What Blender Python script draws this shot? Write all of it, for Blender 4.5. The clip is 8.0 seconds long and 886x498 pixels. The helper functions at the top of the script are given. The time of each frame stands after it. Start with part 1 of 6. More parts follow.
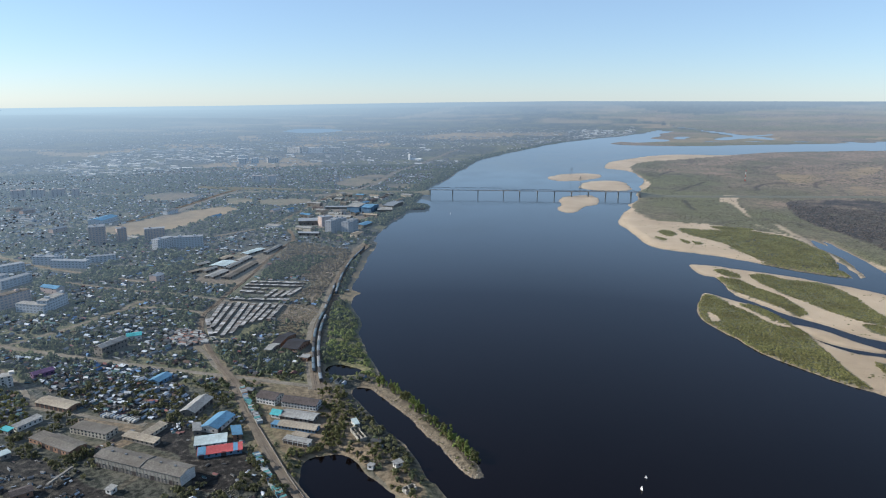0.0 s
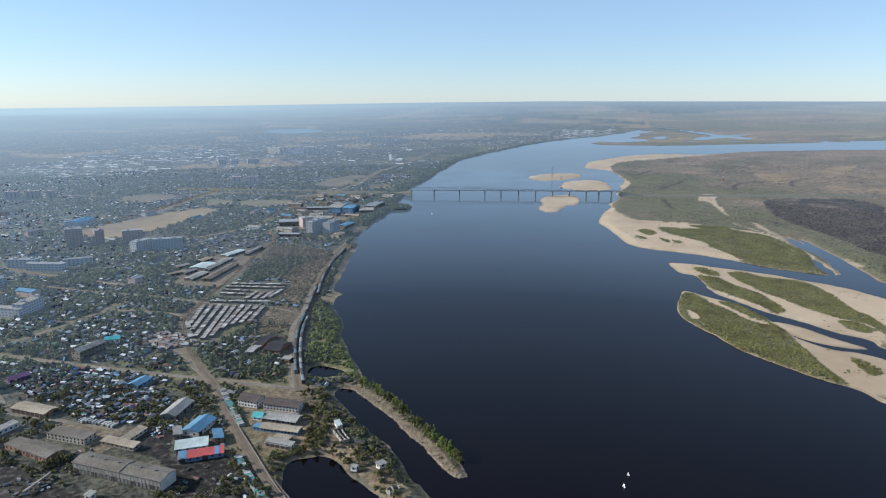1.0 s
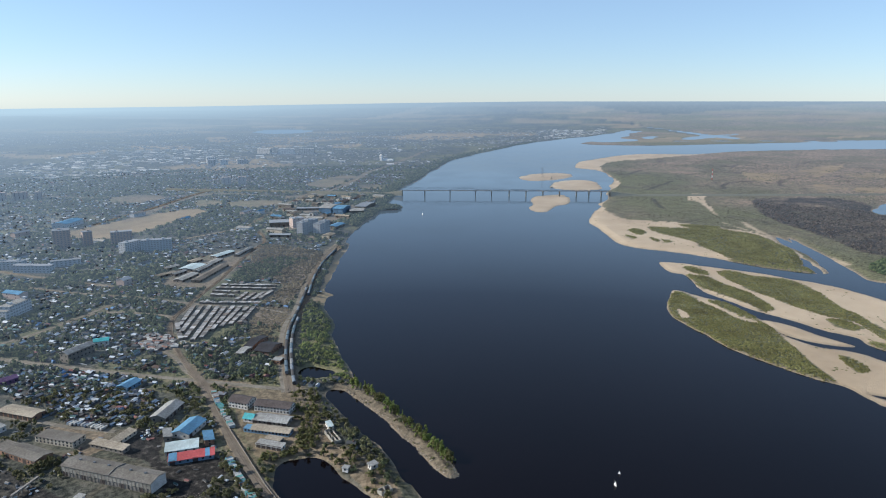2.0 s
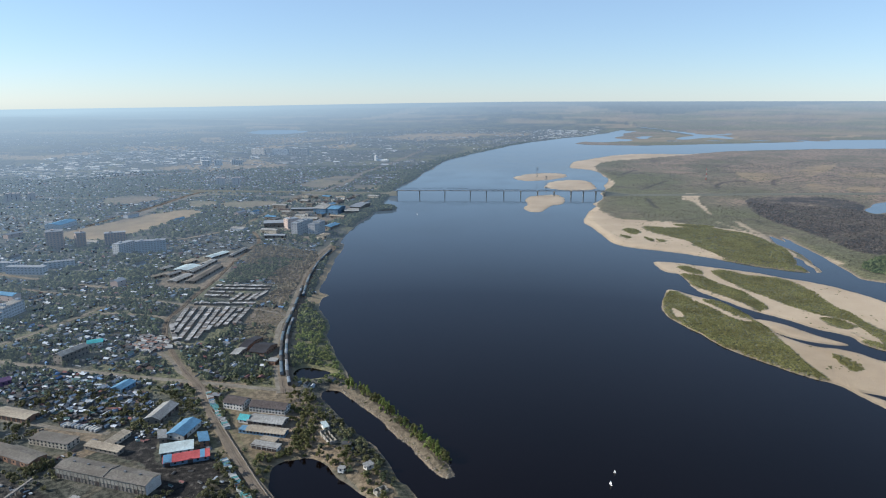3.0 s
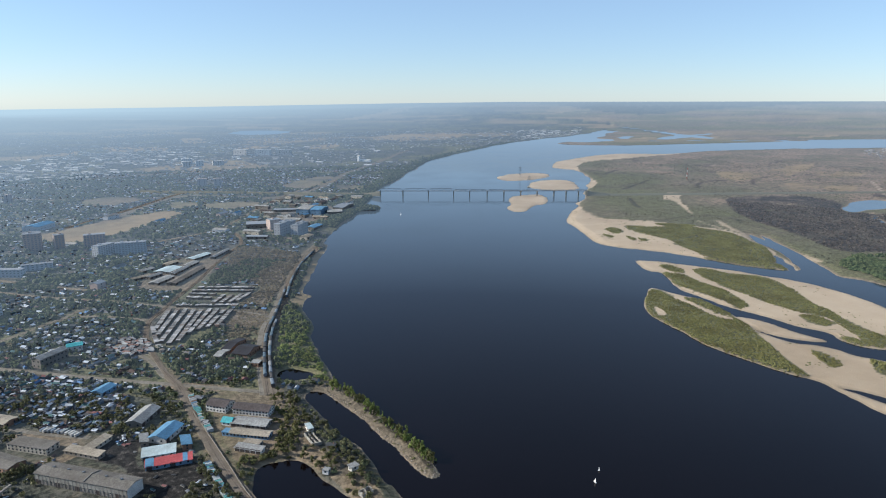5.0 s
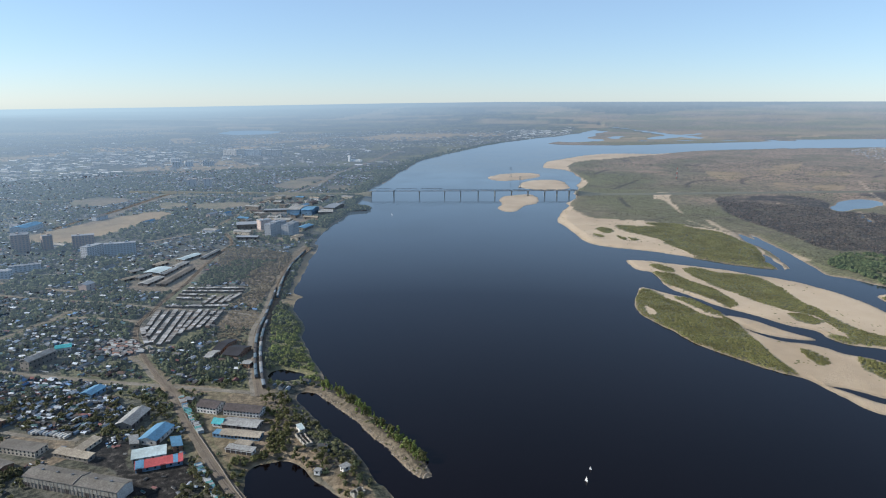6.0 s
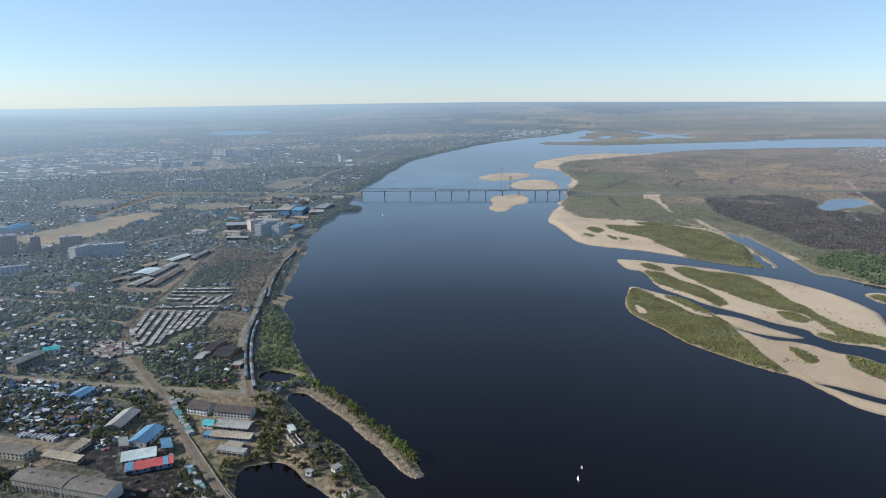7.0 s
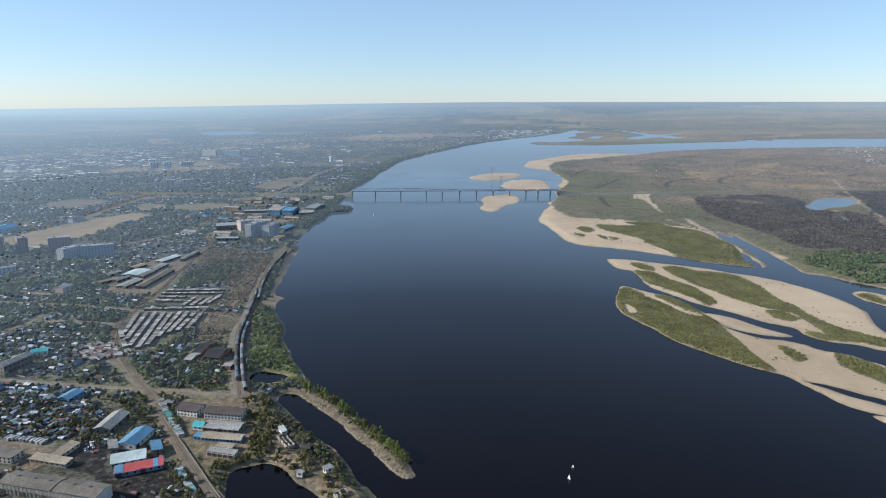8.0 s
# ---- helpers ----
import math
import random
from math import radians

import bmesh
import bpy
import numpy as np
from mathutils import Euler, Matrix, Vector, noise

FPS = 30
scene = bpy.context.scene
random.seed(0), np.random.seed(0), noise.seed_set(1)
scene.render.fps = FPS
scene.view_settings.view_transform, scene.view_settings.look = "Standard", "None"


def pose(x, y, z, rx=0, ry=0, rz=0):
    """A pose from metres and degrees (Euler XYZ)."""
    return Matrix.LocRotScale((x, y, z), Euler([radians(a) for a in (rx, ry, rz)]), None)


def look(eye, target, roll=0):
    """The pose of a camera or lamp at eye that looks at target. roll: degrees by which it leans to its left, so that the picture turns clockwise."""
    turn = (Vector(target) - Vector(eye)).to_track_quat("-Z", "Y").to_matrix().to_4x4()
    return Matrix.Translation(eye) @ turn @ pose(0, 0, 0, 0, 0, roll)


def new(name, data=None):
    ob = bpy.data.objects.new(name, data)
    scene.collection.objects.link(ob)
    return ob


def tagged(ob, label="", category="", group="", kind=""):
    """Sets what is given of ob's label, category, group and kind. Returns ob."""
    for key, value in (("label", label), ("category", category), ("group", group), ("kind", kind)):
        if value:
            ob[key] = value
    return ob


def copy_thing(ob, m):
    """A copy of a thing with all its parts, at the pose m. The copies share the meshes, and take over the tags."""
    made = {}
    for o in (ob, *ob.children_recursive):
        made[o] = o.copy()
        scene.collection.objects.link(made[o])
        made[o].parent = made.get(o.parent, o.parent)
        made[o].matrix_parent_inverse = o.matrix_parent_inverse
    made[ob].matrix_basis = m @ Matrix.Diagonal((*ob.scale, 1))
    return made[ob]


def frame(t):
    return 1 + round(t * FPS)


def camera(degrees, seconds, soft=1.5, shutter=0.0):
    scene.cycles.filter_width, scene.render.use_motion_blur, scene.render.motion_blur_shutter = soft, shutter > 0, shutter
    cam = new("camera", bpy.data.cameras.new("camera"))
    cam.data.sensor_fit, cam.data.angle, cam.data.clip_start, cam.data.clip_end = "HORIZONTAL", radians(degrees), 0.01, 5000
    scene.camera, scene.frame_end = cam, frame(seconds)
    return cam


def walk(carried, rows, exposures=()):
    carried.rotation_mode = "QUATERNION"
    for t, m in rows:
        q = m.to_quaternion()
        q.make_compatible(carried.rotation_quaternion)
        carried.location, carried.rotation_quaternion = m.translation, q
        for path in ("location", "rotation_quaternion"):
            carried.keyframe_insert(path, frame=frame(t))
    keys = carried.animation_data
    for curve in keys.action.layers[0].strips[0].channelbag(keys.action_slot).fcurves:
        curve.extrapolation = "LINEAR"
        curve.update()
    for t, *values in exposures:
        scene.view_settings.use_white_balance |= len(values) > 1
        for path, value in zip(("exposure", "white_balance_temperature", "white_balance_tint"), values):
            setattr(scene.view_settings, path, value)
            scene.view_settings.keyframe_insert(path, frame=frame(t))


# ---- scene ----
# ---- camera: a drone that hovers high over the bank and pans to its right ----
EYE = 250.0
cam = camera(67.5, 8.0, soft=1.1)
PATH = [  # seconds, x, y, z, yaw, pitch, lean
    (0.0, 0.00, 0.00, 250.00, 0.000, -12.634, -0.090),
    (0.5, -0.08, 0.02, 249.96, -1.156, -12.625, -0.091),
    (1.0, -0.16, 0.03, 249.92, -1.603, -12.613, -0.062),
    (1.5, -0.23, 0.05, 249.86, -2.065, -12.602, -0.046),
    (3.0, -0.43, 0.09, 249.64, -2.875, -12.572, 0.039),
    (3.5, -0.50, 0.10, 249.58, -3.136, -12.559, 0.050),
    (4.0, -0.56, 0.10, 249.52, -3.492, -12.558, 0.043),
    (4.5, -0.61, 0.10, 249.46, -3.909, -12.551, 0.051),
    (6.0, -0.75, 0.07, 249.27, -5.110, -12.542, 0.034),
    (6.5, -0.79, 0.06, 249.23, -5.489, -12.540, 0.041),
    (7.0, -0.84, 0.05, 249.20, -5.913, -12.536, 0.033),
    (7.5, -0.88, 0.04, 249.18, -6.341, -12.530, 0.009),
    (8.0, -0.93, 0.03, 249.16, -6.720, -12.527, 0.010),
]
walk(cam, [(t, pose(x, y, z, 0, 0, yaw) @ pose(0, 0, 0, 90 + pitch, 0, 0) @ pose(0, 0, 0, 0, 0, -lean))
           for t, x, y, z, yaw, pitch, lean in PATH], [(0.0, 0.83, 5640, 10.6), (8.0, 0.83, 5640, 10.6)])

# ---- world, sun, exposure ----
SUN_ELEV, SUN_AZ = 26.0, 276.0          # degrees; azimuth clockwise from straight ahead
world = bpy.data.worlds.new("sky")
scene.world = world
world.use_nodes = True
wn = world.node_tree
sky = wn.nodes.new("ShaderNodeTexSky")
sky.sky_type, sky.sun_disc = "NISHITA", False
sky.sun_elevation, sky.sun_rotation = radians(SUN_ELEV), radians(SUN_AZ)
sky.altitude, sky.air_density, sky.dust_density, sky.ozone_density = 250, 0.95, 0.12, 3.4
wn.nodes["Background"].inputs["Strength"].default_value = 0.079
thin_cloud = wn.nodes.new("ShaderNodeMix")          # an even, thin high haze over the whole sky
thin_cloud.data_type = "RGBA"
thin_cloud.inputs[0].default_value, thin_cloud.inputs[7].default_value = 0.36, (4.15, 4.9, 5.3, 1)
wn.links.new(sky.outputs[0], thin_cloud.inputs[6])
wn.links.new(thin_cloud.outputs[2], wn.nodes["Background"].inputs[0])
sun_way = Vector((math.sin(radians(SUN_AZ)) * math.cos(radians(SUN_ELEV)), math.cos(radians(SUN_AZ)) * math.cos(radians(SUN_ELEV)), math.sin(radians(SUN_ELEV))))
sun = new("sun", bpy.data.lights.new("sun", "SUN"))
sun.data.energy, sun.data.angle, sun.data.color = 5.0, radians(0.53), (1.0, 0.88, 0.70)
sun.matrix_world = look(sun_way * 900, (0, 0, 0))

# ---- plan of the land, in metres ----
LAND = 3.0                                # height of the flat land over the water
WEST = [(2, 382), (-9, 402), (-19, 428), (-36, 460), (-57, 497), (-68, 517), (-80, 537), (-78, 548), (-64, 545), (-50, 528), (-29, 497), (-10, 460), (7, 428), (18, 408), (25, 403), (29, 411), (21, 435), (9, 456), (-6, 484), (-23, 518), (-42, 546), (-58, 572), (-69, 611), (-82, 653), (-92, 691), (-93, 729), (-113, 783), (-115, 831), (-108, 847), (-123, 871), (-122, 963), (-122, 1055), (-117, 1156), (-127, 1195), (-109, 1343), (-88, 1468), (-75, 1523), (-36, 1540), (-40, 1582), (-73, 1618), (-54, 1734), (-44, 1893), (11, 2145), (75, 2470), (158, 2826), (316, 3228), (671, 3961), (1053, 4537), (1399, 4956), (1861, 5823)]
EAST = [(694, 2784), (784, 2888), (950, 3093), (1147, 3176), (1340, 3153), (1545, 3282), (1809, 3375), (2159, 3421), (2526, 3469), (2932, 3468)]
EAST_BANK = [(702, 795), (693, 813), (677, 836), (664, 866), (644, 888), (655, 940), (672, 1019), (686, 1110), (695, 1184), (676, 1132), (654, 1056), (622, 955), (609, 927), (573, 935), (533, 966), (505, 1005), (473, 1042), (436, 1073), (395, 1101), (366, 1138), (363, 1217), (365, 1307), (374, 1387), (424, 1522), (462, 1608), (503, 1705), (554, 1875), (631, 2081), (658, 2212), (675, 2402), (639, 2471), (617, 2564)]
FAR_BANK = [(985, 3962), (1166, 3806), (1504, 3792), (1909, 3907), (2331, 4003), (2825, 4167), (3557, 4217)]
FAR_POINT = [(1979, 5799), (1485, 4855), (1219, 4361)]
MIDDLE_ISLE = [(382, 1003), (400, 1005), (431, 990), (452, 972), (480, 954), (513, 928), (541, 897), (570, 865), (594, 817), (603, 761), (598, 705), (565, 631), (555, 575), (524, 582), (508, 600), (482, 616), (472, 640), (473, 661), (453, 683), (437, 717), (422, 741), (409, 767), (399, 801), (385, 841), (392, 895), (396, 928), (381, 944)]
FRONT_ISLE = [(317, 790), (338, 835), (351, 848), (369, 823), (379, 809), (393, 789), (400, 756), (402, 725), (401, 689), (404, 660), (417, 636), (436, 625), (451, 610), (458, 593), (478, 578), (487, 559), (494, 546), (505, 510), (470, 430), (414, 450), (395, 470), (391, 491), (386, 515), (381, 540), (360, 562), (342, 594), (325, 633), (314, 680), (305, 722), (305, 755)]
SANDBARS = [[(351, 2231), (448, 2329), (528, 2320), (527, 2227), (448, 2134), (367, 2096)], [(407, 1987), (460, 2101), (540, 2123), (570, 2057), (552, 1942), (502, 1869), (442, 1863), (404, 1919)], [(285, 1611), (310, 1728), (351, 1778), (399, 1784), (401, 1696), (368, 1610), (343, 1594), (304, 1503), (282, 1497), (274, 1540)], [(400, 721), (424, 705), (438, 671), (454, 643), (452, 632), (422, 645), (404, 671)], [(402, 451), (418, 446), (425, 430), (408, 428)], [(640, 780), (668, 783), (679, 737), (652, 707), (634, 740)]]
POOLS_A = [[(-92, 381), (-97, 402), (-99, 420), (-95, 430), (-85, 434), (-73, 434), (-61, 425), (-52, 409), (-35, 389), (-30, 381), (-20, 345), (-60, 330), (-92, 345)], [(-110, 583), (-111, 598), (-100, 602), (-86, 596), (-76, 585), (-91, 577)], [(1081, 1505), (1177, 1593), (1235, 1607), (1257, 1583), (1230, 1526), (1167, 1477), (1115, 1456), (1065, 1427), (1050, 1446)], [(394, 519), (409, 509), (423, 492), (435, 475), (428, 467), (413, 486), (401, 505)], [(-1299, 5535), (-1252, 6108), (-910, 5879), (-889, 5448), (-1078, 5249)], [(1095, 4256), (1321, 4654), (1566, 5046), (1555, 4870), (1376, 4497), (1466, 4344), (1223, 4115)]]
POOLS_B = [[(1580, 4622), (1735, 4764), (1589, 4471)], [(1829, 4516), (2023, 4729), (2118, 4717), (1986, 4497), (1812, 4372)], [(2280, 4959), (2497, 5122), (2326, 4863)], [(1084, 1408), (1055, 1348), (1026, 1292), (1016, 1287), (1047, 1349)], [(626, 1029), (624, 999), (606, 931), (594, 925), (603, 971)], [(676, 1202), (677, 1167), (676, 1111), (671, 1052), (651, 1037), (653, 1089), (656, 1138)]]
POOLS = POOLS_A + POOLS_B
VEG_A = [[(471, 1289), (517, 1277), (583, 1278), (617, 1244), (639, 1212), (644, 1162), (644, 1107), (632, 1052), (617, 995), (608, 937), (588, 918), (556, 934), (537, 960), (519, 984), (503, 1013), (503, 1051), (498, 1106), (498, 1151), (476, 1201), (463, 1238)], [(448, 938), (473, 939), (489, 916), (529, 891), (537, 846), (533, 805), (523, 759), (526, 730), (521, 701), (520, 669), (526, 649), (537, 629), (549, 603), (534, 585), (512, 606), (495, 613), (496, 634), (501, 672), (505, 709), (487, 727), (476, 745), (465, 779), (457, 814), (450, 856), (444, 898)]]
VEG_B = [[(395, 924), (418, 918), (426, 877), (440, 836), (442, 794), (437, 757), (423, 746), (420, 766), (411, 803), (401, 832), (390, 863)], [(329, 819), (340, 834), (352, 835), (357, 804), (366, 773), (374, 750), (392, 727), (400, 698), (394, 663), (388, 620), (381, 573), (380, 540), (372, 537), (357, 548), (343, 563), (328, 590), (320, 623), (318, 644), (309, 682), (305, 726), (305, 749)], [(421, 605), (428, 599), (432, 578), (424, 564), (415, 566), (415, 589)], [(465, 579), (475, 567), (484, 547), (489, 526), (469, 502), (458, 523), (452, 537), (453, 558)]]
VEG_C = [[(696, 958), (751, 1000), (794, 1004), (811, 972), (876, 977), (753, 814), (716, 812), (690, 821), (684, 847), (687, 886), (678, 922)], [(408, 965), (423, 971), (433, 951), (428, 923), (414, 928)], [(372, 797), (386, 793), (401, 773), (401, 735), (397, 724), (386, 741), (377, 769)], [(478, 719), (496, 713), (501, 690), (485, 678), (478, 695)], [(480, 645), (491, 638), (499, 621), (486, 614), (476, 627)], [(638, 771), (657, 769), (654, 736), (644, 725), (638, 745)], [(536, 1313), (574, 1307), (608, 1284), (597, 1272), (550, 1278)], [(416, 1254), (436, 1277), (444, 1243), (423, 1211)]]
VEG_D = [[(396, 1210), (410, 1190), (399, 1175)], [(434, 1190), (443, 1160), (431, 1151)], [(450, 1170), (460, 1151), (446, 1141)]]
VEG = VEG_A + VEG_B + VEG_C + VEG_D
SAND_ZONES = [[(457, 1622), (436, 1471), (442, 1398), (489, 1358), (549, 1333), (589, 1290), (631, 1250), (655, 1202), (651, 1111), (632, 1021), (608, 924), (565, 893), (531, 917), (479, 962), (446, 1004), (381, 1046), (329, 1087), (335, 1259), (360, 1384)], [(577, 2641), (715, 2867), (960, 3127), (1159, 3212), (1410, 3181), (1043, 2887), (850, 2766), (710, 2530), (645, 2079), (598, 1937), (565, 1913), (638, 2346)], [(-129, 804), (-130, 868), (-132, 1013), (-129, 1104), (-108, 1108), (-106, 997), (-109, 928), (-113, 856), (-102, 830), (-119, 804)]]
SAND_GAPS = [[(320, 765), (323, 760), (323, 732), (314, 731), (313, 747)], [(378, 765), (383, 734), (394, 717), (387, 709), (375, 728), (371, 759)]]
TRACKS = [[(732, 1702), (701, 1579), (681, 1473), (669, 1428)], [(683, 1334), (669, 1251), (667, 1167), (680, 1120), (675, 1048), (671, 974)], [(1506, 1982), (1382, 1779), (1303, 1643), (1222, 1498), (1153, 1375), (1048, 1179)], [(642, 1334), (647, 1262), (658, 1218), (656, 1148), (652, 1068)], [(451, 1719), (445, 1640), (439, 1494), (442, 1398)]]
CREEKS = [[(1095, 1938), (1172, 2071), (1271, 2128), (1389, 2169), (1516, 2154), (1646, 2216)], [(892, 1877), (951, 1985), (1034, 2038), (1063, 2003)], [(612, 1671), (595, 1592), (586, 1528)], [(660, 1852), (722, 1939), (816, 2064)], [(729, 2248), (800, 2357), (835, 2395)], [(1547, 2620), (1632, 2693)], [(1622, 2069), (1689, 2115)]]
BURNT = [[(859, 1641), (977, 1682), (1068, 1671), (1110, 1611), (1095, 1532), (1026, 1423), (1068, 1402), (1102, 1373), (1096, 1306), (1036, 1151), (1204, 977), (1061, 855), (836, 957), (816, 980), (810, 1024), (761, 1030), (746, 1069), (764, 1183), (758, 1296), (774, 1420)], [(1354, 1719), (2039, 1688), (1425, 1165), (1097, 1270), (1177, 1414), (1272, 1571)]]
FAR_FIELDS_A = [[(-1984, 3285), (-1708, 3183), (-1594, 3532), (-1516, 3295), (-1580, 2989), (-1817, 3047)], [(-1588, 3808), (-1447, 3862), (-1207, 3721), (-1195, 3499), (-1400, 3494)], [(-1428, 4658), (-1312, 4736), (-1157, 4261), (-1236, 4139)], [(-661, 8364), (-320, 8623), (51, 10817), (857, 16941), (188, 14453), (-373, 10066)], [(-842, 3637), (-799, 3878), (-645, 3933), (-698, 3686)], [(-483, 3835), (-318, 3995), (-325, 3695), (-424, 3602)], [(-172, 4622), (68, 5194), (525, 5397), (452, 4640), (57, 4294)], [(-1657, 6493), (-1252, 6656), (-966, 6247), (-1278, 6235)], [(1583, 4400), (1848, 4669), (1859, 4589), (1660, 4391)], [(1994, 4422), (2332, 4691), (2277, 4538), (2040, 4345)]]
FAR_FIELDS_B = [[(2860, 4546), (3261, 4750), (3174, 4589), (2894, 4463)], [(2754, 11963), (3492, 12958), (2674, 10251), (2457, 10279)]]
FAR_FIELDS = FAR_FIELDS_A + FAR_FIELDS_B
HEATH = [[(1292, 2238), (1519, 2471), (1675, 2527), (1413, 2224), (1261, 2112)], [(1207, 1955), (1278, 1946), (1218, 1812), (1129, 1796)], [(1285, 1872), (1381, 1890), (1316, 1787), (1226, 1772)], [(1507, 2252), (1660, 2234), (1551, 2113), (1466, 2141)], [(2621, 3459), (2913, 3522), (2786, 3172), (2438, 3132)], [(1190, 2353), (1242, 2304), (1242, 2150), (1115, 2028), (1090, 2132)]]
FIELD, COAL, YARD, YARD_SOUTH = [(-662, 1290), (-626, 1391), (-574, 1497), (-524, 1556), (-482, 1527), (-481, 1456), (-528, 1291), (-546, 1240), (-561, 1208), (-629, 1222)], [(-218, 471), (-202, 486), (-187, 458), (-178, 433), (-159, 424), (-144, 434), (-132, 415), (-133, 397), (-146, 384), (-166, 400), (-173, 418), (-198, 437), (-214, 445)], [(-296, 480), (-270, 483), (-231, 476), (-216, 481), (-226, 454), (-235, 441), (-245, 433), (-262, 441), (-249, 458)], [(-313, 425), (-288, 424), (-257, 404), (-220, 384), (-199, 376), (-281, 376)]
BANK_DIRT, BROWN_FIELD, WOOD = [(-110, 539), (-91, 539), (-65, 486), (-60, 450), (-38, 434), (-16, 398), (-8, 377), (-23, 377), (-57, 422), (-75, 434), (-117, 442), (-92, 442), (-86, 476)], [(-191, 721), (-196, 765), (-183, 790), (-152, 773), (-150, 716), (-174, 721)], [(-260, 900), (-263, 988), (-270, 1093), (-264, 1154), (-193, 1113), (-156, 1084), (-155, 1033), (-190, 1004), (-187, 947), (-211, 918), (-233, 903)]
BRUSH = [[(-194, 796), (-182, 878), (-200, 918), (-193, 996), (-152, 1033), (-156, 962), (-156, 844), (-160, 783), (-177, 804)], [(-186, 712), (-154, 708), (-148, 649), (-153, 649), (-172, 663)]]
BREAKWATER = [(-75, 570), (-40, 560), (35, 430), (40, 395), (15, 395), (-70, 530)]
FAR_WORKS = [(-1603, 2761), (-1489, 3295), (-1061, 3544), (-787, 2775), (-937, 2425), (-1096, 2201), (-1283, 2232)]
FOREST = [(2531, 53296), (15993, 80102), (18886, 62093), (22038, 50267), (20127, 32246), (13892, 18898), (7218, 12484), (5022, 10752), (3444, 9150), (3342, 10964), (3439, 15839), (913, 19290)]
SAND_PATCH = [(711, 1702), (762, 1765), (774, 1729), (724, 1616), (697, 1514), (675, 1440), (679, 1482), (710, 1618), (698, 1639)]
OPEN = [[(-789, 1737), (-748, 1803), (-671, 1782), (-651, 1707), (-700, 1647), (-743, 1656)], [(-469, 1659), (-354, 1690), (-332, 1614), (-413, 1577)], [(-334, 2011), (-257, 2247), (-197, 2213), (-256, 1944)], [(-162, 2013), (-58, 1973), (-71, 1882), (-154, 1906)], [(-339, 1763), (-228, 1844), (-214, 1798), (-315, 1711)], [(-704, 1280), (-629, 1310), (-593, 1281), (-621, 1224)], [(-166, 1327), (-120, 1481), (-102, 1450), (-138, 1302)], [(-557, 1688), (-499, 1688), (-475, 1631), (-520, 1593)]]
FAR_ROADS = [[(-279, 1764), (-211, 1985), (-168, 2339), (-89, 2661), (15, 3183), (82, 3486)], [(-1287, 1918), (-1106, 1834), (-881, 1757), (-681, 1749), (-567, 1817), (-339, 1763)], [(-605, 1402), (-603, 1541), (-593, 1708), (-564, 1805)], [(-1003, 2202), (-900, 2328), (-732, 2428)]]
MARKET = [(-289, 675), (-283, 695), (-261, 683), (-246, 650), (-260, 640), (-278, 647)]
GARAGES_A, GARAGES_B, SHORE_BUSH = [(-282, 796), (-199, 789), (-200, 710), (-226, 653), (-254, 673), (-272, 720)], [(-270, 888), (-186, 883), (-195, 801), (-271, 828)], [(-135, 785), (-116, 773), (-99, 721), (-86, 666), (-70, 603), (-64, 569), (-105, 582), (-114, 603)]
RIVER_TOWN, PLAIN_VILLAGE = [(1061, 5297), (1968, 7801), (2815, 9228), (3394, 9469), (5024, 11196), (3111, 7881), (1995, 6531), (1333, 4897), (905, 4153), (800, 3990)], [(2319, 3147), (2587, 3370), (2871, 3429), (3045, 3315), (2226, 2411), (1994, 2344), (2039, 2483), (2102, 2694)]
CLUTTER, THICKETS, JUNCTION, RUBBLE = [(-379, 575), (-352, 602), (-274, 586), (-224, 538), (-217, 495), (-238, 481), (-272, 487), (-314, 514), (-340, 538)], [[(-300, 439), (-265, 433), (-241, 424), (-204, 405), (-171, 389), (-159, 377), (-195, 376), (-238, 396), (-286, 419)], [(-386, 538), (-356, 521), (-330, 485), (-326, 458), (-337, 462)], [(-229, 490), (-229, 538), (-220, 527), (-208, 490), (-197, 486), (-195, 467), (-216, 481)], [(-104, 506), (-91, 511), (-76, 486), (-76, 442), (-88, 442), (-92, 476)], [(-66, 501), (-35, 450), (-15, 411), (-11, 398), (-18, 404), (-38, 434), (-63, 472)], [(-115, 434), (-92, 440), (-75, 438), (-90, 429), (-99, 415), (-99, 397)]], [(-219, 565), (-191, 575), (-150, 560), (-165, 541), (-164, 506), (-177, 522), (-192, 548)], [(-152, 383), (-142, 389), (-131, 384), (-128, 369), (-146, 369)]
DEPOT, INDUSTRY, WORKS, WORKS_EAST = [(-354, 903), (-350, 1041), (-303, 1104), (-277, 1042), (-278, 888), (-312, 874)], [(-307, 1345), (-279, 1764), (-67, 1766), (-58, 1529), (-110, 1346), (-140, 1201), (-234, 1201)], [(-224, 376), (-281, 376), (-318, 433), (-320, 476), (-327, 538), (-204, 538), (-142, 442), (-102, 377)], [(-162, 539), (-106, 539), (-80, 467), (-91, 434), (-115, 434)]
